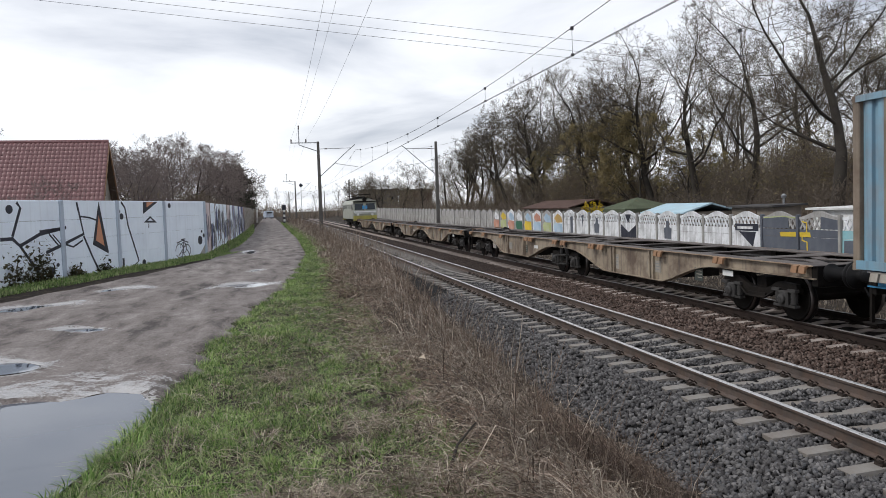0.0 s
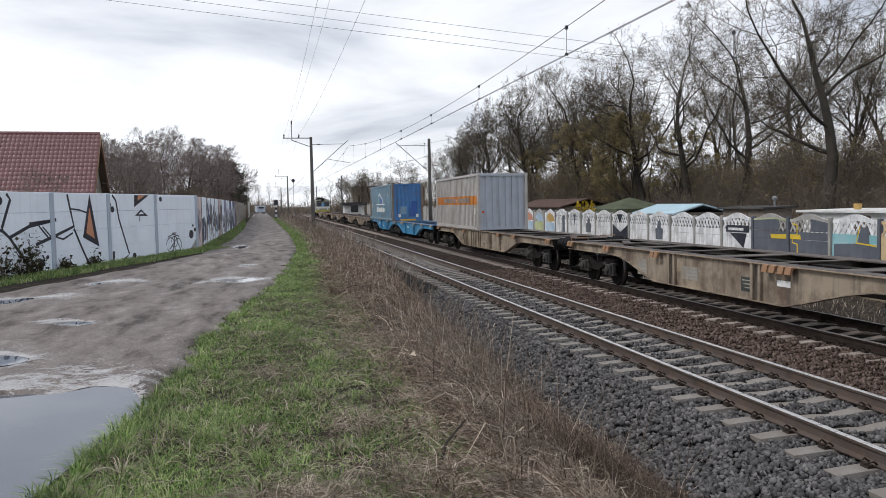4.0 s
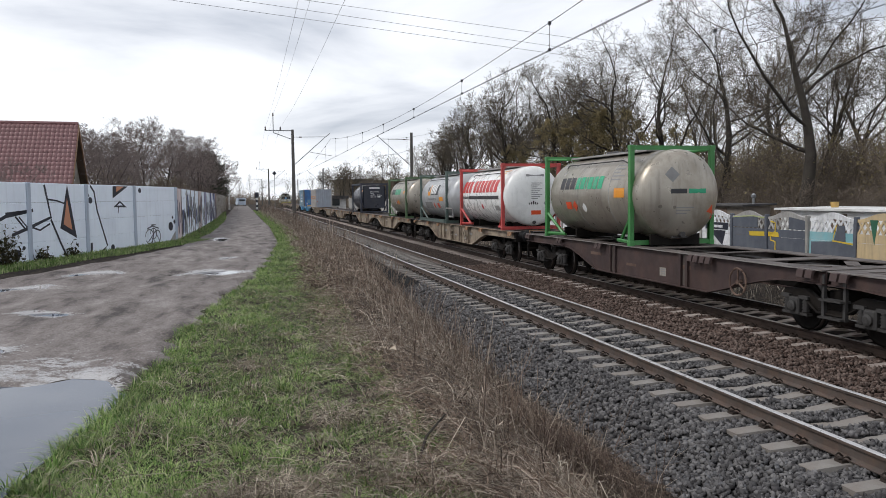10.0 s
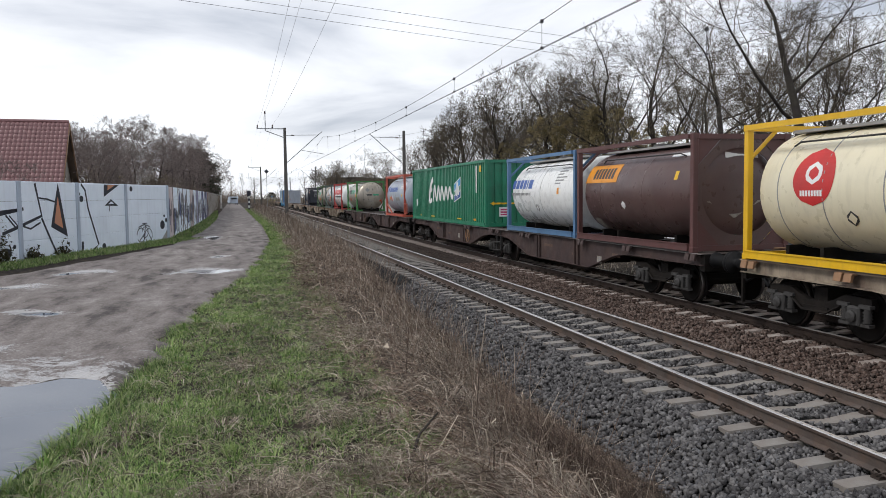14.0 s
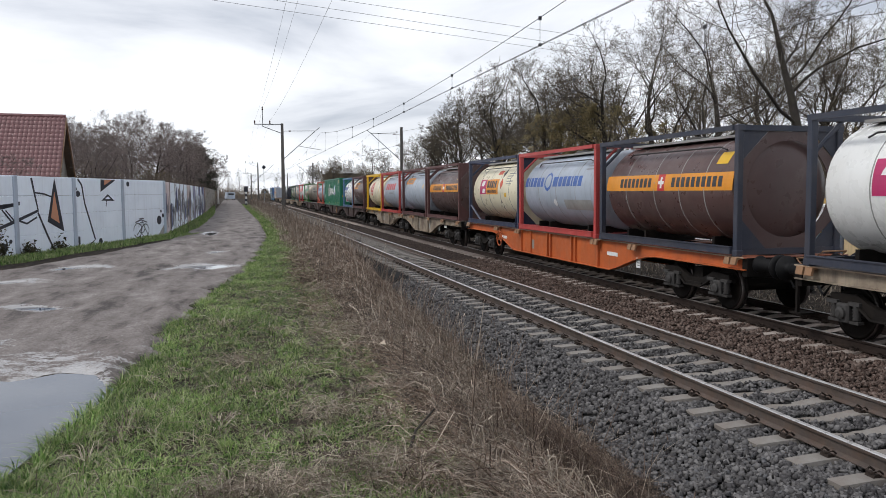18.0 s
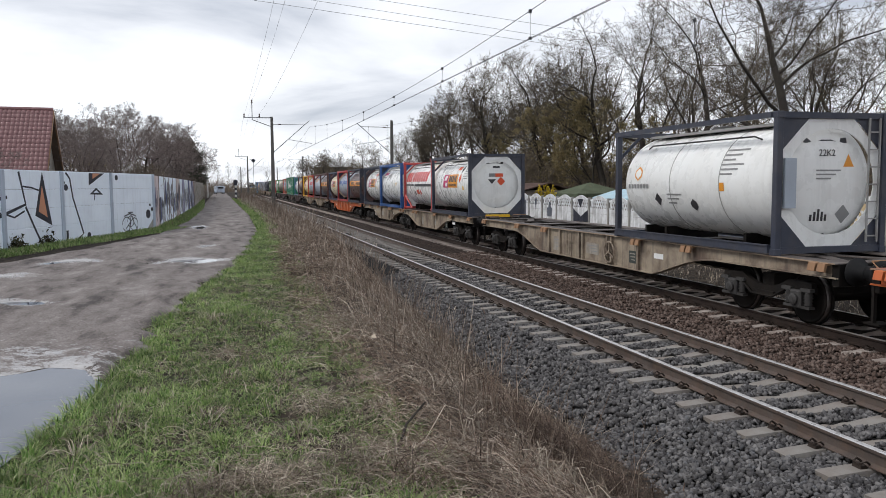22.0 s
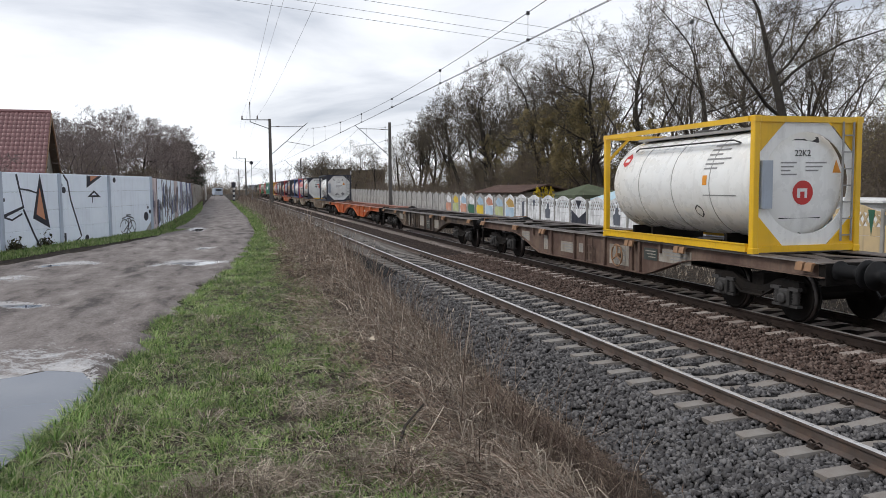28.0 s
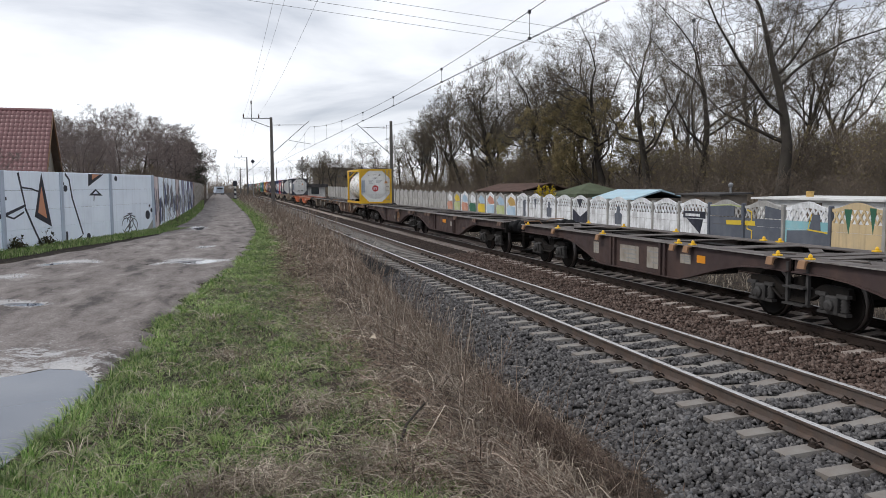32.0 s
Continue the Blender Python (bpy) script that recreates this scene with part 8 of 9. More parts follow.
class Tank:
    """A tank container. Places on its near side are given back from the frame's front end, and in height over its base."""

    def __init__(self, label, c0, tank_m, frame_m, radius=1.1, length=6.06, over=(0.0, 0.0), top=True, bottom=True, struts=False, gusset=False, seams=(0.25, 0.5, 0.75), seam_m="seam", walk=True,
                 flat=0.22, hgt=2.59, ladder=False, bulk=None):
        self.b = b = moving(empty("tank_container", label, "tank container", "tank containers on the train"), c0 + length / 2)
        self.L, self.R, self.flat = length / 2, radius, flat
        L, R, W = self.L, radius, 1.219
        self.y1, self.y0 = L - 0.16 + over[0], -L + 0.16 - over[1]
        prof = [(0.02, self.y0)]
        for k in range(1, 8):
            a = k / 7 * math.pi / 2
            prof.append((R * math.sin(a) ** 0.72, self.y0 + flat * (1 - math.cos(a)) ** 1.15))
        body = prof + [(r, self.y1 + self.y0 - t) for r, t in prof[::-1]]
        body = [(r, t) for r, t in body]
        Geo().lathe(body, 44, 0, AXIS, "y").out("tank", T[tank_m], b, smooth=True)
        for u in seams:
            y = self.y0 + (self.y1 - self.y0) * u
            Geo().lathe([(R - 0.002, y - 0.014), (R + 0.006, y - 0.01), (R + 0.006, y + 0.01), (R - 0.002, y + 0.014)], 44, 0, AXIS, "y").out("band", T[seam_m], b, smooth=True)
        fm = T[frame_m]
        for t in (-1, 1):
            y = t * (L - 0.07)
            for s in (-1, 1):
                x = s * (W - 0.065)
                Geo().slab(x - 0.065, x + 0.065, y - 0.065, y + 0.065, 0.1, hgt - 0.1, 0.012).out("corner_post", fm, b)
                for z in (0.0, hgt - 0.118):
                    Geo().slab(x - 0.075, x + 0.075, y - 0.08, y + 0.08, z, z + 0.118, 0.012).out("corner_casting", fm, b)
            Geo().box(-W + 0.1, W - 0.1, y - 0.05, y + 0.05, hgt - 0.12, hgt - 0.01).out("end_rail", fm, b)
            Geo().box(-W + 0.1, W - 0.1, y - 0.05, y + 0.05, 0.02, 0.14).out("end_rail", fm, b)
            if gusset and t < 0:
                for s in (-1, 1):
                    for z0, dz in ((hgt - 0.1, -0.64), (0.12, 0.64)):
                        Geo().prism([(s * (W - 0.1), z0), (s * (W - 0.72), z0), (s * (W - 0.1), z0 + dz)], "y", y - 0.012, y + 0.004).out("gusset", fm, b)
                ring = []
                for k in range(48):
                    c_, s_ = math.cos(2 * math.pi * k / 48), math.sin(2 * math.pi * k / 48)
                    out_ = min(1.1 / max(abs(c_), 1e-6), 1.17 / max(abs(s_), 1e-6), 1.66 / (abs(c_) + abs(s_)))
                    ring += [(0.97 * c_, y + 0.03, AXIS + 0.97 * s_), (0.97 * c_, y + 0.006, AXIS + 0.97 * s_), (out_ * c_, y + 0.006, 1.295 + out_ * s_), (out_ * c_, y + 0.03, 1.295 + out_ * s_)]
                plate = Geo().add(ring, [(4 * k + j, 4 * k + (j + 1) % 4, (4 * k + 4) % 192 + (j + 1) % 4, (4 * k + 4) % 192 + j) for k in range(48) for j in range(4)])
                plate.out("end_plate", T[tank_m], b)
            elif over[0 if t > 0 else 1] < 0.1:
                for s in (-1, 1):
                    Geo().tube([(s * (W - 0.1), y, hgt - 0.65), (s * (W - 0.7), y, hgt - 0.07)], 0.04, 6).out("brace", fm, b)
        for s in (-1, 1):
            if top:
                Geo().box(s * W - 0.05, s * W + 0.02, -L + 0.14, L - 0.14, hgt - 0.11, hgt - 0.01).out("top_rail", fm, b)
            if bottom:
                g = Geo().box(s * W - 0.06, s * W + 0.01, -L + 0.14, L - 0.14, 0.03, 0.17)
                g.box(s * W - 0.08, s * W + 0.025, -L + 0.14, L - 0.14, 0.165, 0.185)
                g.out("bottom_rail", fm, b)
            if struts:
                for t in (-1, 1):
                    Geo().tube([(s * (W - 0.07), t * (L - 0.1), 0.75), (s * (W - 0.25), t * (L - 0.95), 0.12)], 0.05, 6).out("strut", fm, b)
                    Geo().tube([(s * (W - 0.07), t * (L - 0.1), 0.10), (s * (W - 0.25), t * (L - 1.15), 0.10)], 0.05, 6).out("strut", fm, b)
                    Geo().tube([(s * (W - 0.07), t * (L - 0.1), hgt - 0.1), (s * (W - 0.45), t * (L - 0.85), hgt - 0.14)], 0.04, 6).out("strut", fm, b)
        for u in (0.45, 1.35):
            Geo().box(-0.7, 0.7, self.y0 + u, self.y0 + u + 0.09, 0.02, 0.3).out("saddle", T["grime_shade"], b)
            Geo().box(-0.7, 0.7, self.y1 - u - 0.09, self.y1 - u, 0.02, 0.3).out("saddle", T["grime_shade"], b)
        if walk:
            g = Geo()
            for x in (-0.5, 0.12):
                g.box(x, x + 0.38, -L + 0.5, L - 0.5, AXIS + R - 0.02, AXIS + R + 0.035)
            g.out("walkway", T["seam"], b)
            Geo().tube([(-0.78, L - 0.9, AXIS + R * 0.74), (-0.8, L - 1.1, AXIS + R * 0.80), (-0.8, -L + 1.2, AXIS + R * 0.80), (-0.78, -L + 1.0, AXIS + R * 0.74)], 0.018, 6).out("drain_pipe", T["spring"], b)
            Geo().lathe([(0.30, AXIS + R - 0.05), (0.32, AXIS + R + 0.05), (0.26, AXIS + R + 0.12), (0.05, AXIS + R + 0.14)], 18, 0.0, 0.25, "z").out("manhole", T["spring"], b)
        g = Geo().box(-0.22, 0.22, self.y0 + 0.25, self.y0 + 0.5, 0.2, 0.42)
        g.tube([(0, self.y0 + 0.35, 0.3), (0, self.y0 + 0.08, 0.3)], 0.07, 10)
        g.out("outlet_valve", T["spring"], b)
        if ladder:
            g = Geo()
            for x in (0.78, 1.02):
                g.box(x - 0.015, x + 0.015, -L + 0.0, -L + 0.03, 0.2, hgt - 0.1)
            for k in range(7):
                g.box(0.78, 1.02, -L, -L + 0.025, 0.3 + 0.32 * k, 0.325 + 0.32 * k)
            g.out("ladder", T["seam"], b)

    def side(self, a0, a1, z0, z1, m, name="painted_shape", k=0, skew=0.0, inset=None):
        """A patch that follows the shell, from a0 to a1 back from the front end, z0 to z1 up."""
        n = max(2, round((z1 - z0) / 0.08))
        vs, fs = [], []
        r = self.R + 0.005 + 0.002 * k
        for i in range(n + 1):
            z = z0 + (z1 - z0) * i / n
            x = -math.sqrt(max(0.0, r * r - (z - AXIS) ** 2))
            e0, e1 = (a0, a1) if inset is None else inset((z - z0) / (z1 - z0))
            s = skew * (z - z0)
            vs += [(x, self.L - e0 - s, z), (x, self.L - e1 - s, z)]
            if i:
                fs.append((2 * i - 2, 2 * i - 1, 2 * i + 1, 2 * i))
        Geo().add(vs, fs).out(name, T[m], self.b)

    def word(self, a, z0, z1, widths, gap, m, k=0):
        """A word as plain blocks, one for each letter."""
        for wd in widths:
            self.side(a, a + wd, z0, z1, m, "lettering_bar", k)
            a += wd + gap

    def lines(self, a, z, count, m, wd=0.7, step=0.095, hg=0.035):
        for i in range(count):
            self.side(a, a + wd * (1 - 0.22 * (i % 3)), z - i * step, z - i * step + hg, m, "lettering_bar")

    def blob(self, a, z, r, m, k=0):
        c = lambda u: (a - r * math.sqrt(max(0, 1 - (2 * u - 1) ** 2)), a + r * math.sqrt(max(0, 1 - (2 * u - 1) ** 2)))
        self.side(0, 0, z - r, z + r, m, "painted_shape", k, 0, c)

    def diamond(self, a, z, r, m, k=0):
        c = lambda u: (a - r * (1 - abs(2 * u - 1)), a + r * (1 - abs(2 * u - 1)))
        self.side(0, 0, z - r, z + r, m, "hazard_sign", k, 0, c)

    def end_y(self, r):
        a = math.asin(min(1, (min(r, self.R) / self.R)) ** (1 / 0.72))
        return self.y0 + self.flat * (1 - math.cos(a)) ** 1.15

    def rear(self, pts, m, k=0, name="painted_shape"):
        """A shape on the rear end, in (to the right as seen, height from the tank's axis)."""
        cx, cz = sum(p[0] for p in pts) / len(pts), sum(p[1] for p in pts) / len(pts)
        ring = [(x, self.end_y(math.hypot(x, z)) - 0.006 - 0.002 * k, AXIS + z) for x, z in pts]
        vs = ring + [(cx, self.end_y(math.hypot(cx, cz)) - 0.006 - 0.002 * k, AXIS + cz)]
        n = len(ring)
        Geo().add(vs, [(i, (i + 1) % n, n) for i in range(n)]).out(name, T[m], self.b)

    def rear_lines(self, x, z, count, m, wd=0.5, step=0.075, hg=0.028):
        for i in range(count):
            w2 = wd * (1 - 0.2 * (i % 3))
            self.rear([(x, z - i * step), (x + w2, z - i * step), (x + w2, z - i * step + hg), (x, z - i * step + hg)], m, 0, "lettering_bar")

    def letter(self, words, x, z, size, m):
        ob = place("lettering", text_mesh(words, size), self.b, at=pose(x, self.end_y(abs(z)) - 0.01, AXIS + z, 90, 0, 0))
        ob.data.materials.append(T[m])


# black tank
t = Tank("matt black tank container with white bands", 70.45, "navy", "slate", 1.12, 5.85, (0.55, 0.0), True, False, True, seams=(0.16, 0.36, 0.56, 0.78), seam_m="seam")
t.word(0.6, 2.0, 2.18, (0.1, 0.1, 0.1, 0.12, 0.1, 0.1, 0.1, 0.1, 0.1, 0.1), 0.03, "d_white")
t.side(0.6, 1.95, 1.93, 1.96, "d_white")
t.side(4.7, 5.35, 1.85, 2.05, "d_orange")
t.lines(4.3, 2.2, 3, "d_grey", 0.5)
t.side(4.75, 5.15, 0.9, 1.0, "d_orange")
t.side(4.95, 5.35, 0.28, 0.62, "plate")
Geo().slab(-0.98, 0.98, -2.86, -2.74, 0.42, 2.38, 0.08).out("end_panel", T["navy"], t.b)
for x, z, s, wrd in ((-0.35, 0.47, 0.14, "MAX GROSS"), (-0.35, 0.32, 0.14, "TARE"), (-0.35, 0.17, 0.14, "MAWP:    3,00 bar"), (-0.35, 0.02, 0.14, "CAPACITY:")):
    ob = place("lettering", text_mesh(wrd, s), t.b, at=pose(x, -2.864, AXIS + z, 90, 0, 0))
    ob.data.materials.append(T["d_white"])
Geo().box(-0.42, 0.5, -2.866, -2.861, AXIS + 0.78, AXIS + 0.92).out("lettering_bar", T["d_white"], t.b)
Geo().box(0.3, 0.55, -2.866, -2.861, AXIS + 0.02, AXIS + 0.13).out("lettering_bar", T["d_white"], t.b)

# steel tank in an olive frame
t = Tank("stained steel tank container in an olive frame", 90.6, "steel", "olive", 1.16, 6.1, (0.3, 0.75), False, False, True, seams=(0.3, 0.62), flat=0.4)
t.word(0.95, 1.5, 1.85, (0.3, 0.3, 0.32), 0.07, "d_black")
t.word(2.1, 1.5, 1.85, (0.26, 0.3, 0.1, 0.3, 0.26, 0.3), 0.06, "d_green")
t.blob(2.3, 0.98, 0.14, "d_white")
t.diamond(2.75, 0.98, 0.17, "d_hazard")
t.side(3.05, 3.5, 0.86, 1.12, "d_orange")
t.lines(4.7, 2.1, 5, "d_grey")
t.side(4.9, 5.3, 1.55, 1.72, "d_orange")
t.rear([(-0.35, 0.1), (0.15, 0.1), (0.15, 0.22), (-0.35, 0.22)], "d_black")
t.rear([(0.4, 0.15), (0.62, -0.07), (0.84, 0.15), (0.62, 0.37)], "d_grey")
t.rear([(0.6, -0.45), (0.82, -0.6), (0.9, -0.4), (0.72, -0.25)], "d_hazard")
t.rear_lines(-0.2, 0.75, 2, "d_grey")
t.rear_lines(-0.1, -0.4, 4, "d_grey", 0.35)

# silver tank in a grey-green frame
t = Tank("silver tank container in a grey-green frame", 100.95, "silver", "grey_green", 1.14, 6.1, (0.4, 1.15), False, True, True, seams=(0.18, 0.36, 0.52), seam_m="d_white", flat=0.35)
t.blob(1.75, 1.75, 0.16, "d_black")
t.side(1.65, 2.3, 1.4, 1.62, "d_orange")
t.side(2.05, 2.25, 1.6, 1.95, "d_orange")
t.word(2.35, 1.5, 1.95, (0.25, 0.25, 0.28, 0.26), 0.08, "d_white", 1)
t.side(2.5, 4.0, 1.42, 1.95, "d_black", "painted_shape", 0, 0.2)
t.word(1.8, 1.15, 1.25, (0.1,) * 12, 0.05, "d_grey")
t.side(0.9, 2.6, 0.7, 1.05, "d_grey")
t.diamond(3.0, 0.88, 0.18, "d_hazard")
t.side(3.7, 4.15, 0.75, 1.0, "d_hazard")
t.side(4.3, 5.1, 1.1, 1.32, "d_orange")
t.lines(4.3, 2.1, 4, "d_grey")
t.rear([(0.1, 0.1), (0.75, 0.1), (0.75, 0.3), (0.1, 0.3)], "d_orange")
t.rear([(0.35, 0.1), (0.85, 0.1), (0.8, 0.36), (0.4, 0.36)], "d_blue", 1)
t.rear([(-0.15, -0.5), (0.85, -0.5), (0.85, -0.1), (-0.15, -0.1)], "d_grey")
t.rear_lines(0.0, 0.8, 2, "d_grey", 0.6)
Geo().tube([(-1.2, -3.0, 0.75), (-1.2, -4.15, 0.75), (-1.15, -4.15, 0.35), (-1.1, -3.2, 0.35)], 0.035, 8).out("guard_rail", T["seam"], t.b)

# white tank in a red frame
t = Tank("white tank container in a red frame", 109.7, "white", "red", 1.16, 6.2, (0.1, 0.55), False, False, True, seams=(0.3, 0.62), flat=0.3)
t.word(0.3, 1.48, 1.98, (0.4, 0.34, 0.4), 0.1, "d_red")
t.word(1.95, 1.48, 1.98, (0.4, 0.36, 0.38, 0.36, 0.42, 0.42, 0.42), 0.1, "d_red")
t.word(0.3, 1.22, 1.32, (0.1,) * 8, 0.04, "d_black")
t.side(1.35, 5.6, 1.2, 1.34, "d_black")
t.blob(3.2, 0.9, 0.13, "d_red")
t.lines(4.8, 2.3, 3, "d_orange", 0.8)
t.side(4.9, 5.5, 0.75, 0.95, "seam")
t.rear_lines(-0.35, 0.75, 1, "d_grey", 0.75, 0.1, 0.09)
t.rear_lines(-0.15, 0.48, 9, "d_grey", 0.45)
for k in range(5):
    t.rear([(-0.25 + 0.08 * k, -0.33), (-0.2 + 0.08 * k, -0.33), (-0.2 + 0.08 * k, -0.2 - 0.03 * abs(k - 2)), (-0.25 + 0.08 * k, -0.2 - 0.03 * abs(k - 2))], "d_black")
t.rear([(0.35, -0.28), (0.5, -0.43), (0.65, -0.28), (0.5, -0.13)], "d_grey")
t.rear([(-0.15, -0.72), (0.25, -0.72), (0.25, -0.56), (-0.15, -0.56)], "d_hazard")

# steel tank in a green frame
t = Tank("steel tank container in a bright green frame", 120.45, "steel", "green", 1.16, 5.95, (0.2, 0.75), False, False, True, seams=(0.3, 0.62), flat=0.45)
t.word(1.15, 1.5, 1.85, (0.3, 0.3, 0.32), 0.07, "d_black")
t.word(2.3, 1.5, 1.85, (0.26, 0.3, 0.1, 0.3, 0.26, 0.3), 0.06, "d_green")
t.side(1.6, 2.0, 0.9, 1.12, "d_hazard")
t.diamond(2.25, 1.0, 0.17, "d_hazard")
t.blob(2.9, 0.95, 0.14, "d_white")
t.lines(4.6, 2.1, 5, "d_grey")
t.side(4.9, 5.5, 1.25, 1.5, "d_orange")
t.rear([(-0.4, 0.02), (0.05, 0.02), (0.05, 0.14), (-0.4, 0.14)], "d_black")
t.rear([(0.1, 0.02), (0.6, 0.02), (0.6, 0.14), (0.1, 0.14)], "d_green")
t.rear([(-0.55, 0.5), (-0.35, 0.3), (-0.15, 0.5), (-0.35, 0.7)], "d_grey")
t.rear([(0.65, -0.45), (0.85, -0.65), (1.0, -0.45), (0.82, -0.27)], "d_hazard")
t.rear_lines(-0.25, -0.35, 3, "d_grey", 0.5)

# blue-grey tank in an orange-red frame
t = Tank("blue-grey tank container in an orange-red frame", 140.5, "blue_grey", "orange_red", 1.15, 6.05, (0.55, 0.55), True, True, True, seams=(0.5,), flat=0.35)
t.side(0.4, 0.75, 1.55, 1.9, "d_blue")
t.word(1.0, 1.56, 1.84, (0.22, 0.22, 0.2, 0.24, 0.24, 0.08, 0.2, 0.22, 0.08, 0.22), 0.06, "d_blue")
t.side(1.05, 1.4, 1.0, 1.25, "d_orange")
t.diamond(1.7, 1.12, 0.22, "d_hazard", 1)
t.diamond(2.05, 1.12, 0.22, "d_white")
t.side(4.3, 5.5, 1.75, 2.1, "d_white")
t.lines(4.4, 2.0, 3, "d_grey", 0.9)
t.side(4.8, 5.2, 1.25, 1.38, "yellow")
t.side(3.0, 4.2, 1.0, 1.2, "seam")
t.rear([(-0.1, 0.75), (0.75, 0.75), (0.75, 0.9), (-0.1, 0.9)], "d_white")
t.rear([(0.2, 0.2), (0.65, 0.2), (0.65, 0.5), (0.2, 0.5)], "d_orange")
t.rear([(-0.15, 0.0), (0.9, 0.0), (0.9, 0.1), (-0.15, 0.1)], "d_blue")
t.rear([(-0.15, -0.6), (0.9, -0.6), (0.9, -0.08), (-0.15, -0.08)], "d_white")
t.rear([(-0.08, -0.33), (0.17, -0.58), (0.42, -0.33), (0.17, -0.1)], "d_hazard", 1)
Geo().tube([(-1.2, -3.0, 0.8), (-1.2, -3.75, 0.8), (-1.2, -3.75, 0.25), (-1.2, -3.0, 0.25)], 0.035, 8).out("guard_rail", T["orange_red"], t.b)

# white tank in a steel-blue frame
t = Tank("white tank container in a steel-blue frame", 165.4, "white", "sky", 1.12, 6.06, seams=(0.5,))
t.word(0.3, 1.5, 1.8, (0.3, 0.3, 0.26, 0.24, 0.1, 0.36), 0.08, "d_blue")
t.word(0.3, 1.27, 1.36, (0.09,) * 14, 0.04, "d_grey")
t.lines(4.2, 2.1, 6, "d_grey", 0.8)
t.side(4.45, 4.6, 1.3, 1.5, "d_orange")
t.blob(2.6, 0.85, 0.13, "d_black")
t.blob(2.6, 0.85, 0.10, "white", 1)

# maroon tank
t = Tank("glossy maroon tank container in a maroon frame", 171.6, "maroon", "maroon_frame", 1.12, 6.06, gusset=True, seams=(0.4, 0.8), seam_m="maroon")
t.side(0.35, 2.2, 1.6, 2.08, "d_orange")
t.word(0.75, 1.7, 1.98, (0.13,) * 7, 0.05, "d_black", 1)
t.blob(2.6, 1.0, 0.11, "d_white")
t.lines(4.4, 2.15, 1, "d_white", 1.2, 0.1, 0.08)
t.side(5.05, 5.2, 1.6, 1.8, "yellow")
t.side(0.5, 0.85, 0.3, 0.6, "plate")
t.rear([(-0.75, -0.2), (0.6, -0.2), (0.6, -0.95), (-0.75, -0.95)], "plate")
t.rear([(-0.3, 0.75), (0.55, 0.75), (0.55, 0.88), (-0.3, 0.88)], "d_white")

# cream tank in a yellow frame
t = Tank("cream tank container in a yellow frame", 179.4, "cream", "yellow", 1.10, 6.06, seams=(0.22, 0.45, 0.68, 0.88))
t.blob(1.75, 1.55, 0.5, "d_red")
t.blob(1.75, 1.62, 0.2, "d_white", 1)
t.blob(1.75, 1.62, 0.12, "d_red", 2)
t.word(1.45, 1.22, 1.32, (0.05,) * 8, 0.02, "d_white", 1)
t.lines(4.5, 2.1, 6, "d_grey", 0.9)
t.side(4.5, 4.65, 1.35, 1.55, "d_orange")
t.blob(2.6, 0.85, 0.13, "d_black")
t.blob(2.6, 0.85, 0.10, "cream", 1)

# blue-grey tank in a red frame
t = Tank("blue-grey tank container in a red frame", 185.7, "blue_grey", "red", 1.13, 6.06, seams=(0.35, 0.7))
t.word(1.3, 1.45, 1.85, (0.42, 0.42, 0.45, 0.4, 0.42), 0.2, "d_red")
t.word(2.4, 1.2, 1.28, (0.1,) * 10, 0.04, "d_grey")
t.side(0.45, 0.8, 1.15, 1.4, "d_white")
t.side(0.9, 1.25, 0.3, 0.62, "plate")

# grey tank in a maroon frame
t = Tank("grey tank container in a maroon frame", 192.75, "blue_grey", "maroon_frame", 1.12, 6.06, seams=(0.5,))
t.side(0.4, 2.2, 1.75, 2.1, "d_orange")
t.word(0.75, 1.82, 2.02, (0.13,) * 7, 0.05, "d_grey", 1)
t.lines(4.6, 2.1, 2, "d_grey", 0.8)
t.side(4.8, 5.0, 1.5, 1.7, "yellow")


def banded(label, c0, frame):
    t = Tank(label, c0, "maroon", frame, 1.12, 6.06, gusset=True, seams=(0.2, 0.37, 0.56, 0.8), seam_m="seam")
    t.side(0.25, 5.75, 1.3, 1.68, "d_orange")
    t.word(1.0, 1.38, 1.6, (0.14,) * 8, 0.06, "d_black", 1)
    t.side(2.85, 3.15, 1.3, 1.68, "d_red", "painted_shape", 1)
    t.side(2.96, 3.04, 1.36, 1.62, "d_white", "painted_shape", 2)
    t.side(2.88, 3.12, 1.45, 1.53, "d_white", "painted_shape", 3)
    t.word(3.45, 1.38, 1.6, (0.14,) * 10, 0.06, "d_black", 1)
    t.side(5.0, 5.4, 1.85, 2.1, "yellow")
    t.side(0.55, 0.95, 0.22, 0.4, "plate")
    return t


banded("maroon tank container with an orange band", 199.1, "maroon_frame")


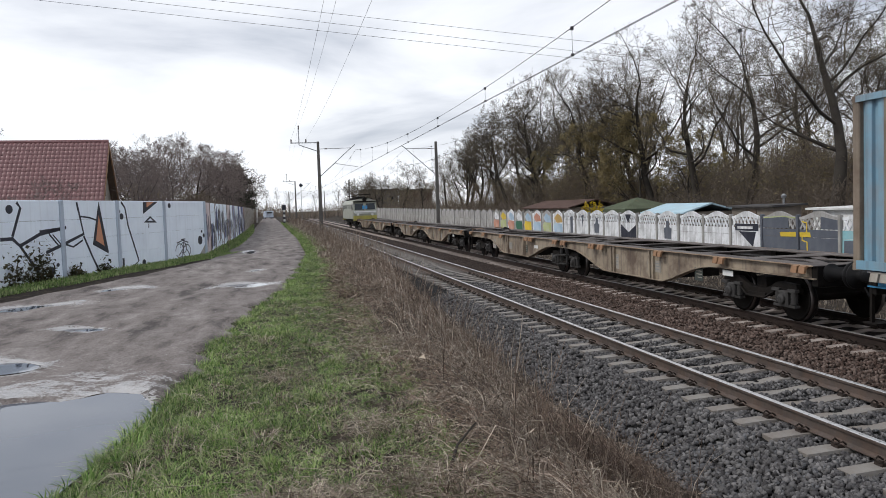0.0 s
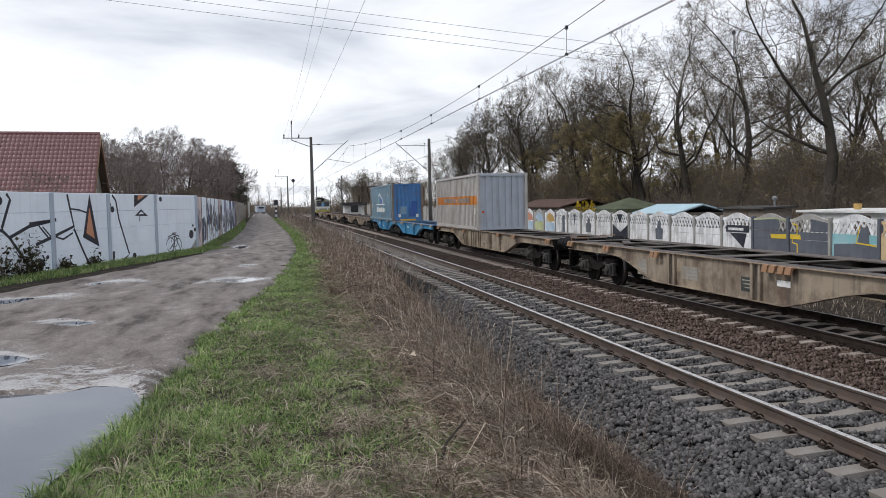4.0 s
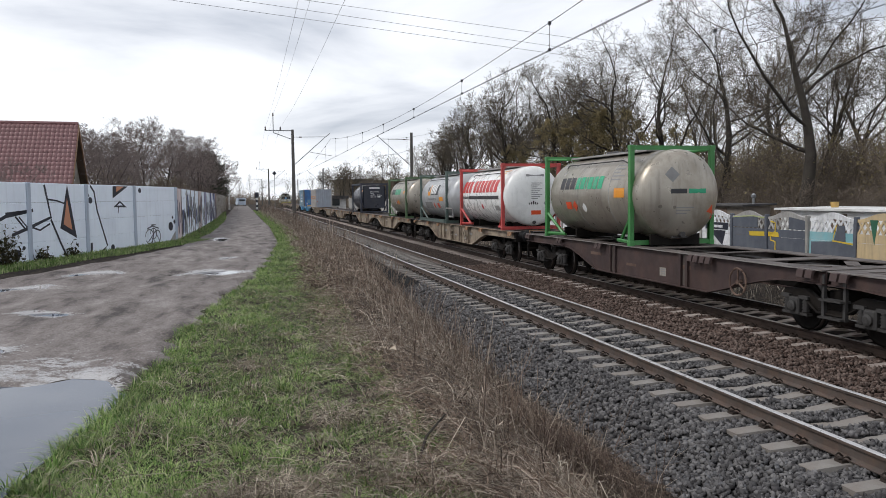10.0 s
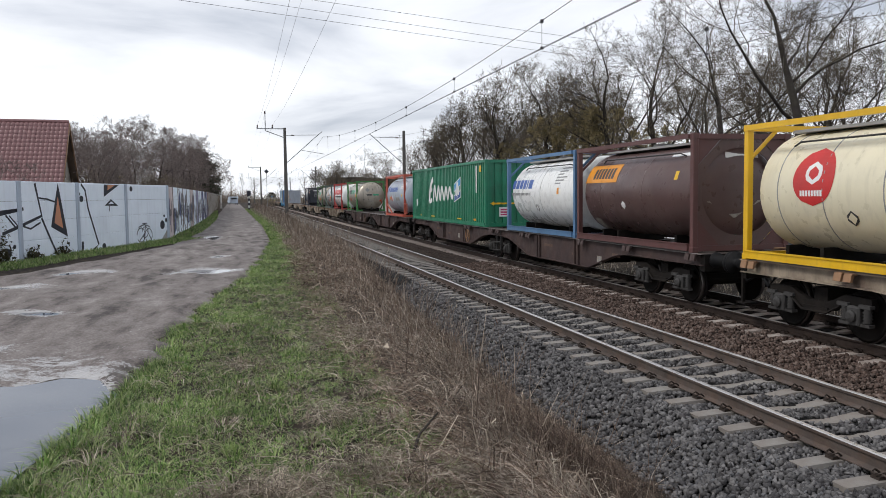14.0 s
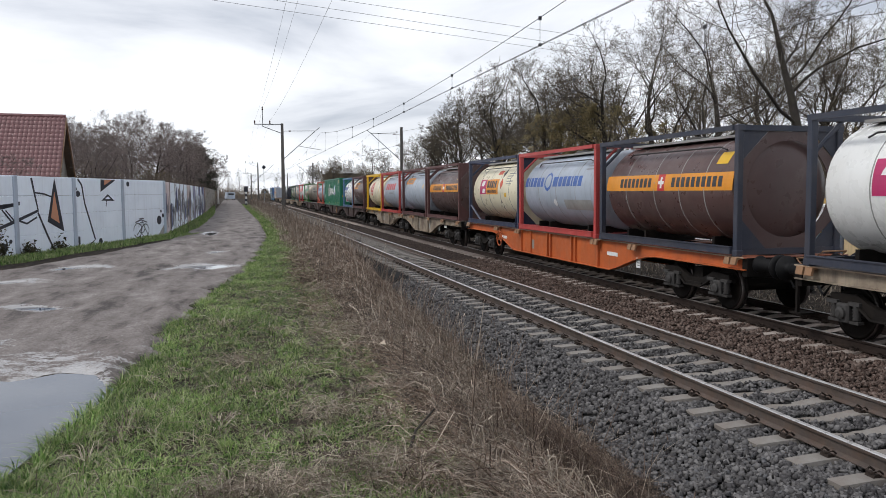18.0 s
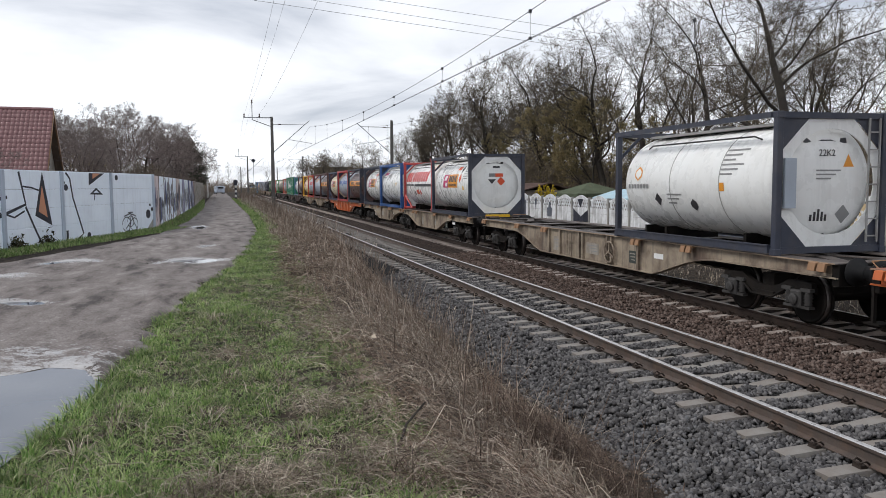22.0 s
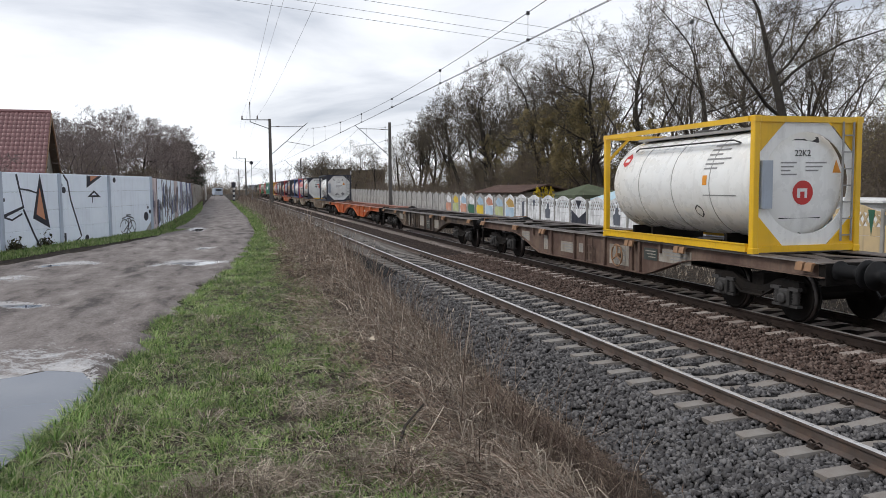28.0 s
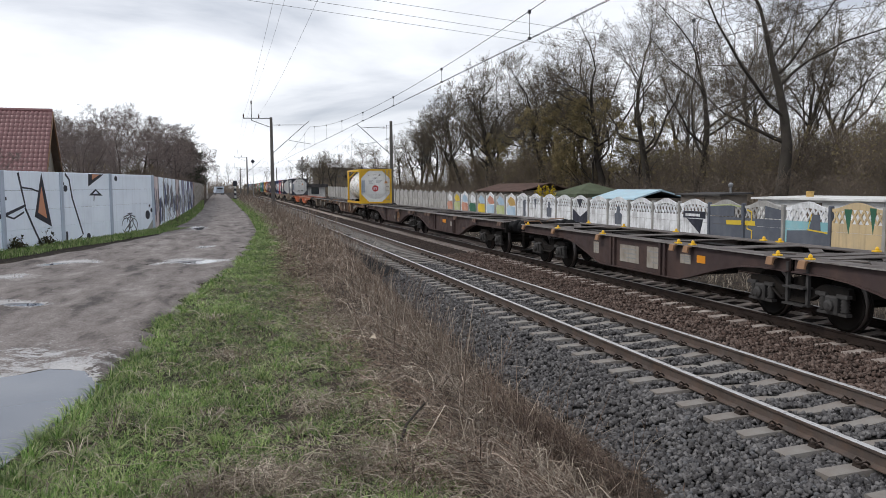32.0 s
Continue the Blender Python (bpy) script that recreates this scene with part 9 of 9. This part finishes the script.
def panelled(label, c0, tank_m, frame_m, a0, dark_struts=False):
    """A pale tank with a magenta and yellow panel."""
    t = Tank(label, c0, tank_m, frame_m, 1.11, 6.06, gusset=True, struts=dark_struts, seams=(0.2, 0.37, 0.6, 0.8), seam_m="seam" if tank_m == "white" else "d_grey")
    t.side(a0, a0 + 0.78, 1.2, 1.78, "d_pink")
    t.side(a0 + 0.3, a0 + 0.62, 1.25, 1.42, "d_white", "painted_shape", 1, 0.5)
    t.side(a0 + 0.15, a0 + 0.5, 1.52, 1.72, "d_white", "painted_shape", 1, 0.5)
    t.side(a0 + 0.8, a0 + 2.25, 1.2, 1.78, "d_orange")
    t.word(a0 + 0.92, 1.45, 1.72, (0.22, 0.18, 0.2, 0.1, 0.18), 0.06, "d_black", 1)
    t.word(a0 + 0.92, 1.26, 1.37, (0.07,) * 12, 0.03, "d_black", 1)
    t.diamond(a0 + 2.6, 1.6, 0.2, "d_hazard")
    t.diamond(a0 + 2.6, 1.98, 0.16, "d_black")
    t.side(a0 + 1.8, a0 + 2.3, 1.95, 2.1, "d_hazard")
    t.lines(a0 + 3.1, 1.95, 5, "d_grey", 0.7)
    t.side(a0 + 3.0, a0 + 3.2, 1.1, 1.25, "yellow")
    t.blob(a0 + 2.5, 0.8, 0.14, "d_black")
    t.blob(a0 + 2.5, 0.8, 0.11, tank_m, 1)
    return t


panelled("cream tank container with a magenta and yellow panel", 206.75, "cream", "navy_frame", 1.25, True)

t = Tank("blue-grey tank container with blue lettering", 212.9, "blue_grey", "red", 1.12, 6.06, seams=(0.25, 0.5, 0.75))
t.word(0.35, 1.45, 1.75, (0.24, 0.1, 0.2, 0.24, 0.26, 0.2), 0.07, "d_blue")
t.blob(2.35, 1.6, 0.3, "d_blue")
t.blob(2.35, 1.62, 0.22, "blue_grey", 1)
t.word(2.75, 1.45, 1.75, (0.36, 0.26, 0.24, 0.24, 0.1, 0.26, 0.24), 0.07, "d_blue")
t.lines(4.9, 2.2, 4, "d_grey", 0.7)
t.side(3.6, 5.5, 0.75, 1.05, "seam")
t.blob(2.9, 0.95, 0.13, "d_white")
banded("maroon tank container with an orange band", 219.2, "slate")
panelled("white tank container with a magenta and yellow panel", 227.15, "white", "slate", 1.35)

t = Tank("white tank container in a royal blue frame", 233.3, "white", "royal", 1.12, 6.25, gusset=True, seams=(0.45,))
t.word(0.35, 1.95, 2.12, (0.14, 0.14, 0.14, 0.14, 0.15), 0.04, "d_pink")
t.word(0.35, 1.78, 1.85, (0.08,) * 8, 0.03, "d_grey")
t.diamond(2.1, 1.9, 0.2, "d_grey")
t.diamond(2.45, 1.9, 0.2, "seam")
t.lines(3.9, 2.2, 4, "d_grey", 1.0)
t.side(4.4, 4.6, 1.3, 1.48, "yellow")
t.blob(3.3, 0.85, 0.14, "d_black")
t.blob(3.3, 0.85, 0.11, "white", 1)

t = Tank("white tank container with red lettering and frame", 240.4, "white", "red", 1.13, 6.2, (0, 0), False, False, True, seams=(0.25, 0.5, 0.72))
t.word(0.3, 1.5, 2.0, (0.34, 0.3, 0.34), 0.09, "d_red")
t.word(1.75, 1.5, 2.0, (0.36, 0.34, 0.36, 0.34, 0.38, 0.38, 0.38), 0.1, "d_red")
t.word(0.3, 1.28, 1.38, (0.1,) * 13, 0.04, "d_black")
t.side(2.3, 5.7, 1.25, 1.38, "d_black")
t.side(2.6, 3.1, 0.85, 1.08, "d_hazard")
t.diamond(3.4, 0.95, 0.17, "d_red")
t.blob(2.2, 0.9, 0.13, "d_black")
t.lines(4.6, 2.25, 3, "d_orange", 0.8)

t = panelled("white tank container with panel and octagonal end", 246.6, "white", "slate", 1.75)
t.rear([(-0.3, 0.32), (0.05, 0.32), (0.05, 0.46), (-0.3, 0.46)], "d_grey")
t.rear([(-0.02, 0.32), (0.32, 0.32), (0.32, 0.46), (-0.02, 0.46)], "d_hazard", 1)
t.rear([(-0.35, 0.22), (0.0, 0.22), (-0.17, 0.02)], "d_black")
t.rear([(0.05, 0.14), (0.22, -0.05), (0.4, 0.14), (0.22, 0.32)], "d_hazard", 1)
t.rear_lines(-0.4, 0.85, 1, "d_black", 0.75, 0.1, 0.09)
t.rear_lines(-0.12, 0.68, 1, "d_black", 0.3, 0.1, 0.08)
Geo().box(-0.5, 0.5, -3.2, -3.0, -0.05, 0.09).out("buffer_plate", T["yellow"], t.b)

t = Tank("white tank container with a slate octagonal end frame", 265.18, "white", "slate", 1.11, 6.06, gusset=True, seams=(0.3, 0.62), ladder=True)
t.blob(0.95, 1.55, 0.17, "d_orange")
t.blob(0.95, 1.55, 0.13, "white", 1)
t.word(0.5, 1.2, 1.3, (0.1,) * 7, 0.04, "d_grey")
t.diamond(1.8, 0.95, 0.15, "d_black")
t.lines(2.2, 1.05, 3, "d_grey", 0.6)
t.lines(4.2, 1.95, 6, "d_grey", 0.7)
t.side(4.2, 4.35, 1.15, 1.32, "d_orange")
t.blob(3.2, 0.85, 0.13, "d_black")
t.letter("22K2", -0.2, 0.48, 0.17, "d_black")
t.rear_lines(-0.5, 0.72, 1, "d_black", 0.95, 0.1, 0.1)
t.rear_lines(-0.25, 0.2, 3, "d_grey", 0.55)
t.rear([(0.35, 0.28), (0.6, 0.28), (0.475, 0.52)], "d_orange")
for k in range(5):
    t.rear([(-0.35 + 0.08 * k, -0.72), (-0.3 + 0.08 * k, -0.72), (-0.3 + 0.08 * k, -0.5 - 0.05 * abs(k - 2)), (-0.35 + 0.08 * k, -0.5 - 0.05 * abs(k - 2))], "d_black")
t.rear([(0.2, -0.6), (0.38, -0.78), (0.56, -0.6), (0.38, -0.42)], "d_grey")
Geo().box(-1.05, -0.82, -3.05, -2.98, 0.85, 1.75).out("document_box", T["blue_grey"], t.b)

t = Tank("glossy white tank container in a bright yellow frame", 329.6, "white", "yellow", 1.10, 6.02, gusset=True, seams=(0.25, 0.5, 0.75), ladder=True)
t.blob(0.75, 1.92, 0.17, "d_red")
t.side(0.66, 0.84, 1.88, 1.96, "d_white", "painted_shape", 1)
t.lines(4.2, 2.1, 6, "d_grey", 0.8)
t.side(4.2, 4.35, 1.3, 1.5, "d_orange")
t.side(4.2, 5.3, 1.08, 1.1, "d_grey")
t.blob(3.9, 0.75, 0.14, "d_black")
t.blob(3.9, 0.75, 0.11, "white", 1)
t.letter("22K2", -0.2, 0.52, 0.17, "d_black")
t.rear(disc((0.0, -0.18), 0.235, 18), "d_red")
t.rear([(-0.13, -0.28), (-0.06, -0.28), (-0.06, -0.1), (-0.13, -0.1)], "d_white", 1)
t.rear([(-0.06, -0.16), (0.1, -0.16), (0.1, -0.1), (-0.06, -0.1)], "d_white", 1)
t.rear([(0.04, -0.28), (0.1, -0.28), (0.1, -0.16), (0.04, -0.16)], "d_white", 1)
t.rear_lines(-0.55, 0.78, 1, "d_black", 0.95, 0.1, 0.11)
t.rear([(-0.74, 0.74), (-0.6, 0.74), (-0.6, 0.9), (-0.74, 0.9)], "d_sky")
t.rear_lines(-0.5, 0.38, 4, "d_grey", 0.35)
t.rear_lines(0.05, 0.38, 3, "d_grey", 0.5)
t.rear_lines(-0.5, -0.68, 1, "d_black", 0.95, 0.1, 0.02)
t.rear([(0.7, 0.2), (0.95, 0.2), (0.82, 0.46)], "d_orange")
Geo().box(-1.05, -0.82, -3.03, -2.95, 0.85, 1.75).out("document_box", T["blue_grey"], t.b)


# ---- the locomotive ----
def locomotive(c_rear):
    Lh = 8.0
    l = moving(empty("locomotive", "pale grey electric locomotive with yellow buffer beam", "locomotive"), c_rear - Lh)
    Geo().prism([(-1.48, 1.2), (1.48, 1.2), (1.48, 3.1), (1.3, 3.45), (0.7, 3.72), (-0.7, 3.72), (-1.3, 3.45), (-1.48, 3.1)], "y", -Lh + 0.35, Lh - 0.35).out("body", T["loco"], l)
    for s, turn in ((-1, 0), (1, 180)):
        at = pose(0, 0, 0, 0, 0, turn)
        Geo().prism([(-Lh + 0.35, 1.2), (-Lh, 1.3), (-Lh, 2.2), (-Lh + 0.3, 3.3), (-Lh + 0.35, 3.5)], "x", -1.44, 1.44).out("cab_front", T["loco"], l, at=at)
        Geo().box(-1.45, 1.45, -Lh - 0.03, -Lh + 0.3, 1.0, 1.62).out("buffer_beam", T["loco_yellow"], l, at=at)
        for x in (-0.72, 0.72):
            Geo().add([(x - 0.56, -Lh - 0.015 + 0.03, 2.35), (x + 0.56, -Lh - 0.015 + 0.03, 2.35), (x + 0.52, -Lh + 0.26, 3.15), (x - 0.52, -Lh + 0.26, 3.15)], [(0, 1, 2, 3)]).out("windscreen", M["glass"], l, at=at)
            Geo().lathe([(0.02, -Lh - 0.12), (0.15, -Lh - 0.1), (0.16, -Lh)], 14, x * 1.25, 1.75, "y").out("headlight", T["d_white"], l, at=at)
            place("buffer", BUFFER, l, at=at @ pose(x * 1.21, -Lh - 0.02, 1.05, 0, 0, 180))
        Geo().lathe([(0.02, -Lh - 0.02), (0.26, -Lh), (0.28, -Lh + 0.5)], 16, 0, 3.62, "y").out("roof_headlight", T["grime_shade"], l, at=at)
        Geo().box(-0.3, 0.3, -Lh - 0.01, -Lh + 0.05, 2.42, 2.85).out("notice", T["d_sky"], l, at=at)
        Geo().box(-1.40, 1.40, -Lh - 0.012, -Lh + 0.05, 2.0, 2.2).out("trim_band", T["d_white"], l, at=at)
        Geo().box(-0.05, 0.05, -Lh - 0.02, -Lh + 0.3, 2.2, 3.3).out("window_post", T["loco"], l, at=at)
        Geo().box(-1.42, 1.42, -Lh + 0.12, -Lh + 0.45, 3.3, 3.42).out("brow", T["grime_shade"], l, at=at)
        for x in (-1.2, -0.4, 0.4, 1.2):
            Geo().tube([(x, -Lh - 0.12, 0.35), (x, -Lh - 0.1, 1.05)], 0.04).out("hose", T["black"], l, at=at)
        Geo().tube([(-1.3, -Lh - 0.1, 1.9), (1.3, -Lh - 0.1, 1.9)], 0.025).out("handrail", T["d_white"], l, at=at)
        for x in (-1.49, 1.48):
            for a, c in ((0.6, 1.2), (1.35, 1.9)):
                Geo().box(x, x + 0.01, -Lh + a, -Lh + c, 2.3, 3.0).out("cab_window", M["glass"], l, at=at)
            for k in range(4):
                Geo().box(x, x + 0.01, -6.0 + 1.5 * k, -5.2 + 1.5 * k, 2.5, 3.0).out("side_grille", T["plate_dark"], l, at=at)
        g = Geo()
        for x in (-0.6, 0.6):
            g.tube([(x, -4.6, 3.75), (x, -6.2, 4.05), (x, -4.7, 4.25)], 0.04)
        g.box(-0.9, 0.9, -5.0, -4.5, 4.22, 4.3)
        g.out("pantograph", T["grime_shade"], l, at=at)
        for k in (-4.0,):
            b_ = bogie(l, k if turn == 0 else -k, c_rear - Lh)
    Geo().box(-1.1, 1.1, -Lh + 1.5, Lh - 1.5, 0.75, 1.2).out("underframe", T["grime_shade"], l)
    Geo().box(-1.0, 1.0, -7.2, 7.2, 3.66, 3.78).out("roof_walk", T["grime_shade"], l)
    for k in range(7):
        Geo().slab(-0.8 + 0.1 * (k % 3), 0.8 - 0.15 * (k % 2), -3.4 + k, -2.7 + k, 3.75, 3.95 + 0.07 * (k % 3), 0.03).out("roof_equipment", T["grime_shade"], l)


locomotive(-96.8)

# ---- motion of the train ----
def motions():
    # metres run since the start, second by second
    run = [0.0, 16.44, 32.43, 47.96, 63.02, 77.61, 91.77, 105.55, 118.98, 132.02, 144.68, 157.01, 169.08, 180.96, 192.69, 204.29, 215.81,
           227.25, 238.63, 249.95, 261.15, 272.22, 283.16, 294.01, 304.76, 315.48, 326.25, 337.11, 348.11, 359.24, 370.51, 381.92, 393.46]
    for thing, c in MOVERS:
        z = 0.0 if thing.name.startswith(("container_wagon", "locomotive")) else DECK + 0.02
        walk(thing, [(t, pose(TRACK_2, d - c, z)) for t, d in enumerate(run)])
    # the wheels turn while they pass before the camera
    ts = np.arange(0, 32.001, 1 / 30)
    ds = np.interp(ts, range(33), run)
    for wheel, c in WHEELS:
        near = ts[(ds - c > 4) & (ds - c < 34)]
        base = wheel.matrix_basis.translation.copy()
        if len(near) < 3:
            continue
        rows, last, turned = [], None, 0.0
        for t in near:
            d = float(np.interp(t, ts, ds))
            if last is None or d - last > 0.6:
                turned += 0.0 if last is None else -(d - last) / 0.46
                last = d
                rows.append((float(t), Matrix.Translation(base) @ Matrix.Rotation(turned, 4, "X")))
        if rows[0][0] > 0.02:
            rows.insert(0, (0.0, rows[0][1]))
        if rows[-1][0] < 31.98:
            rows.append((32.0, rows[-1][1]))
        walk(wheel, rows)


motions()
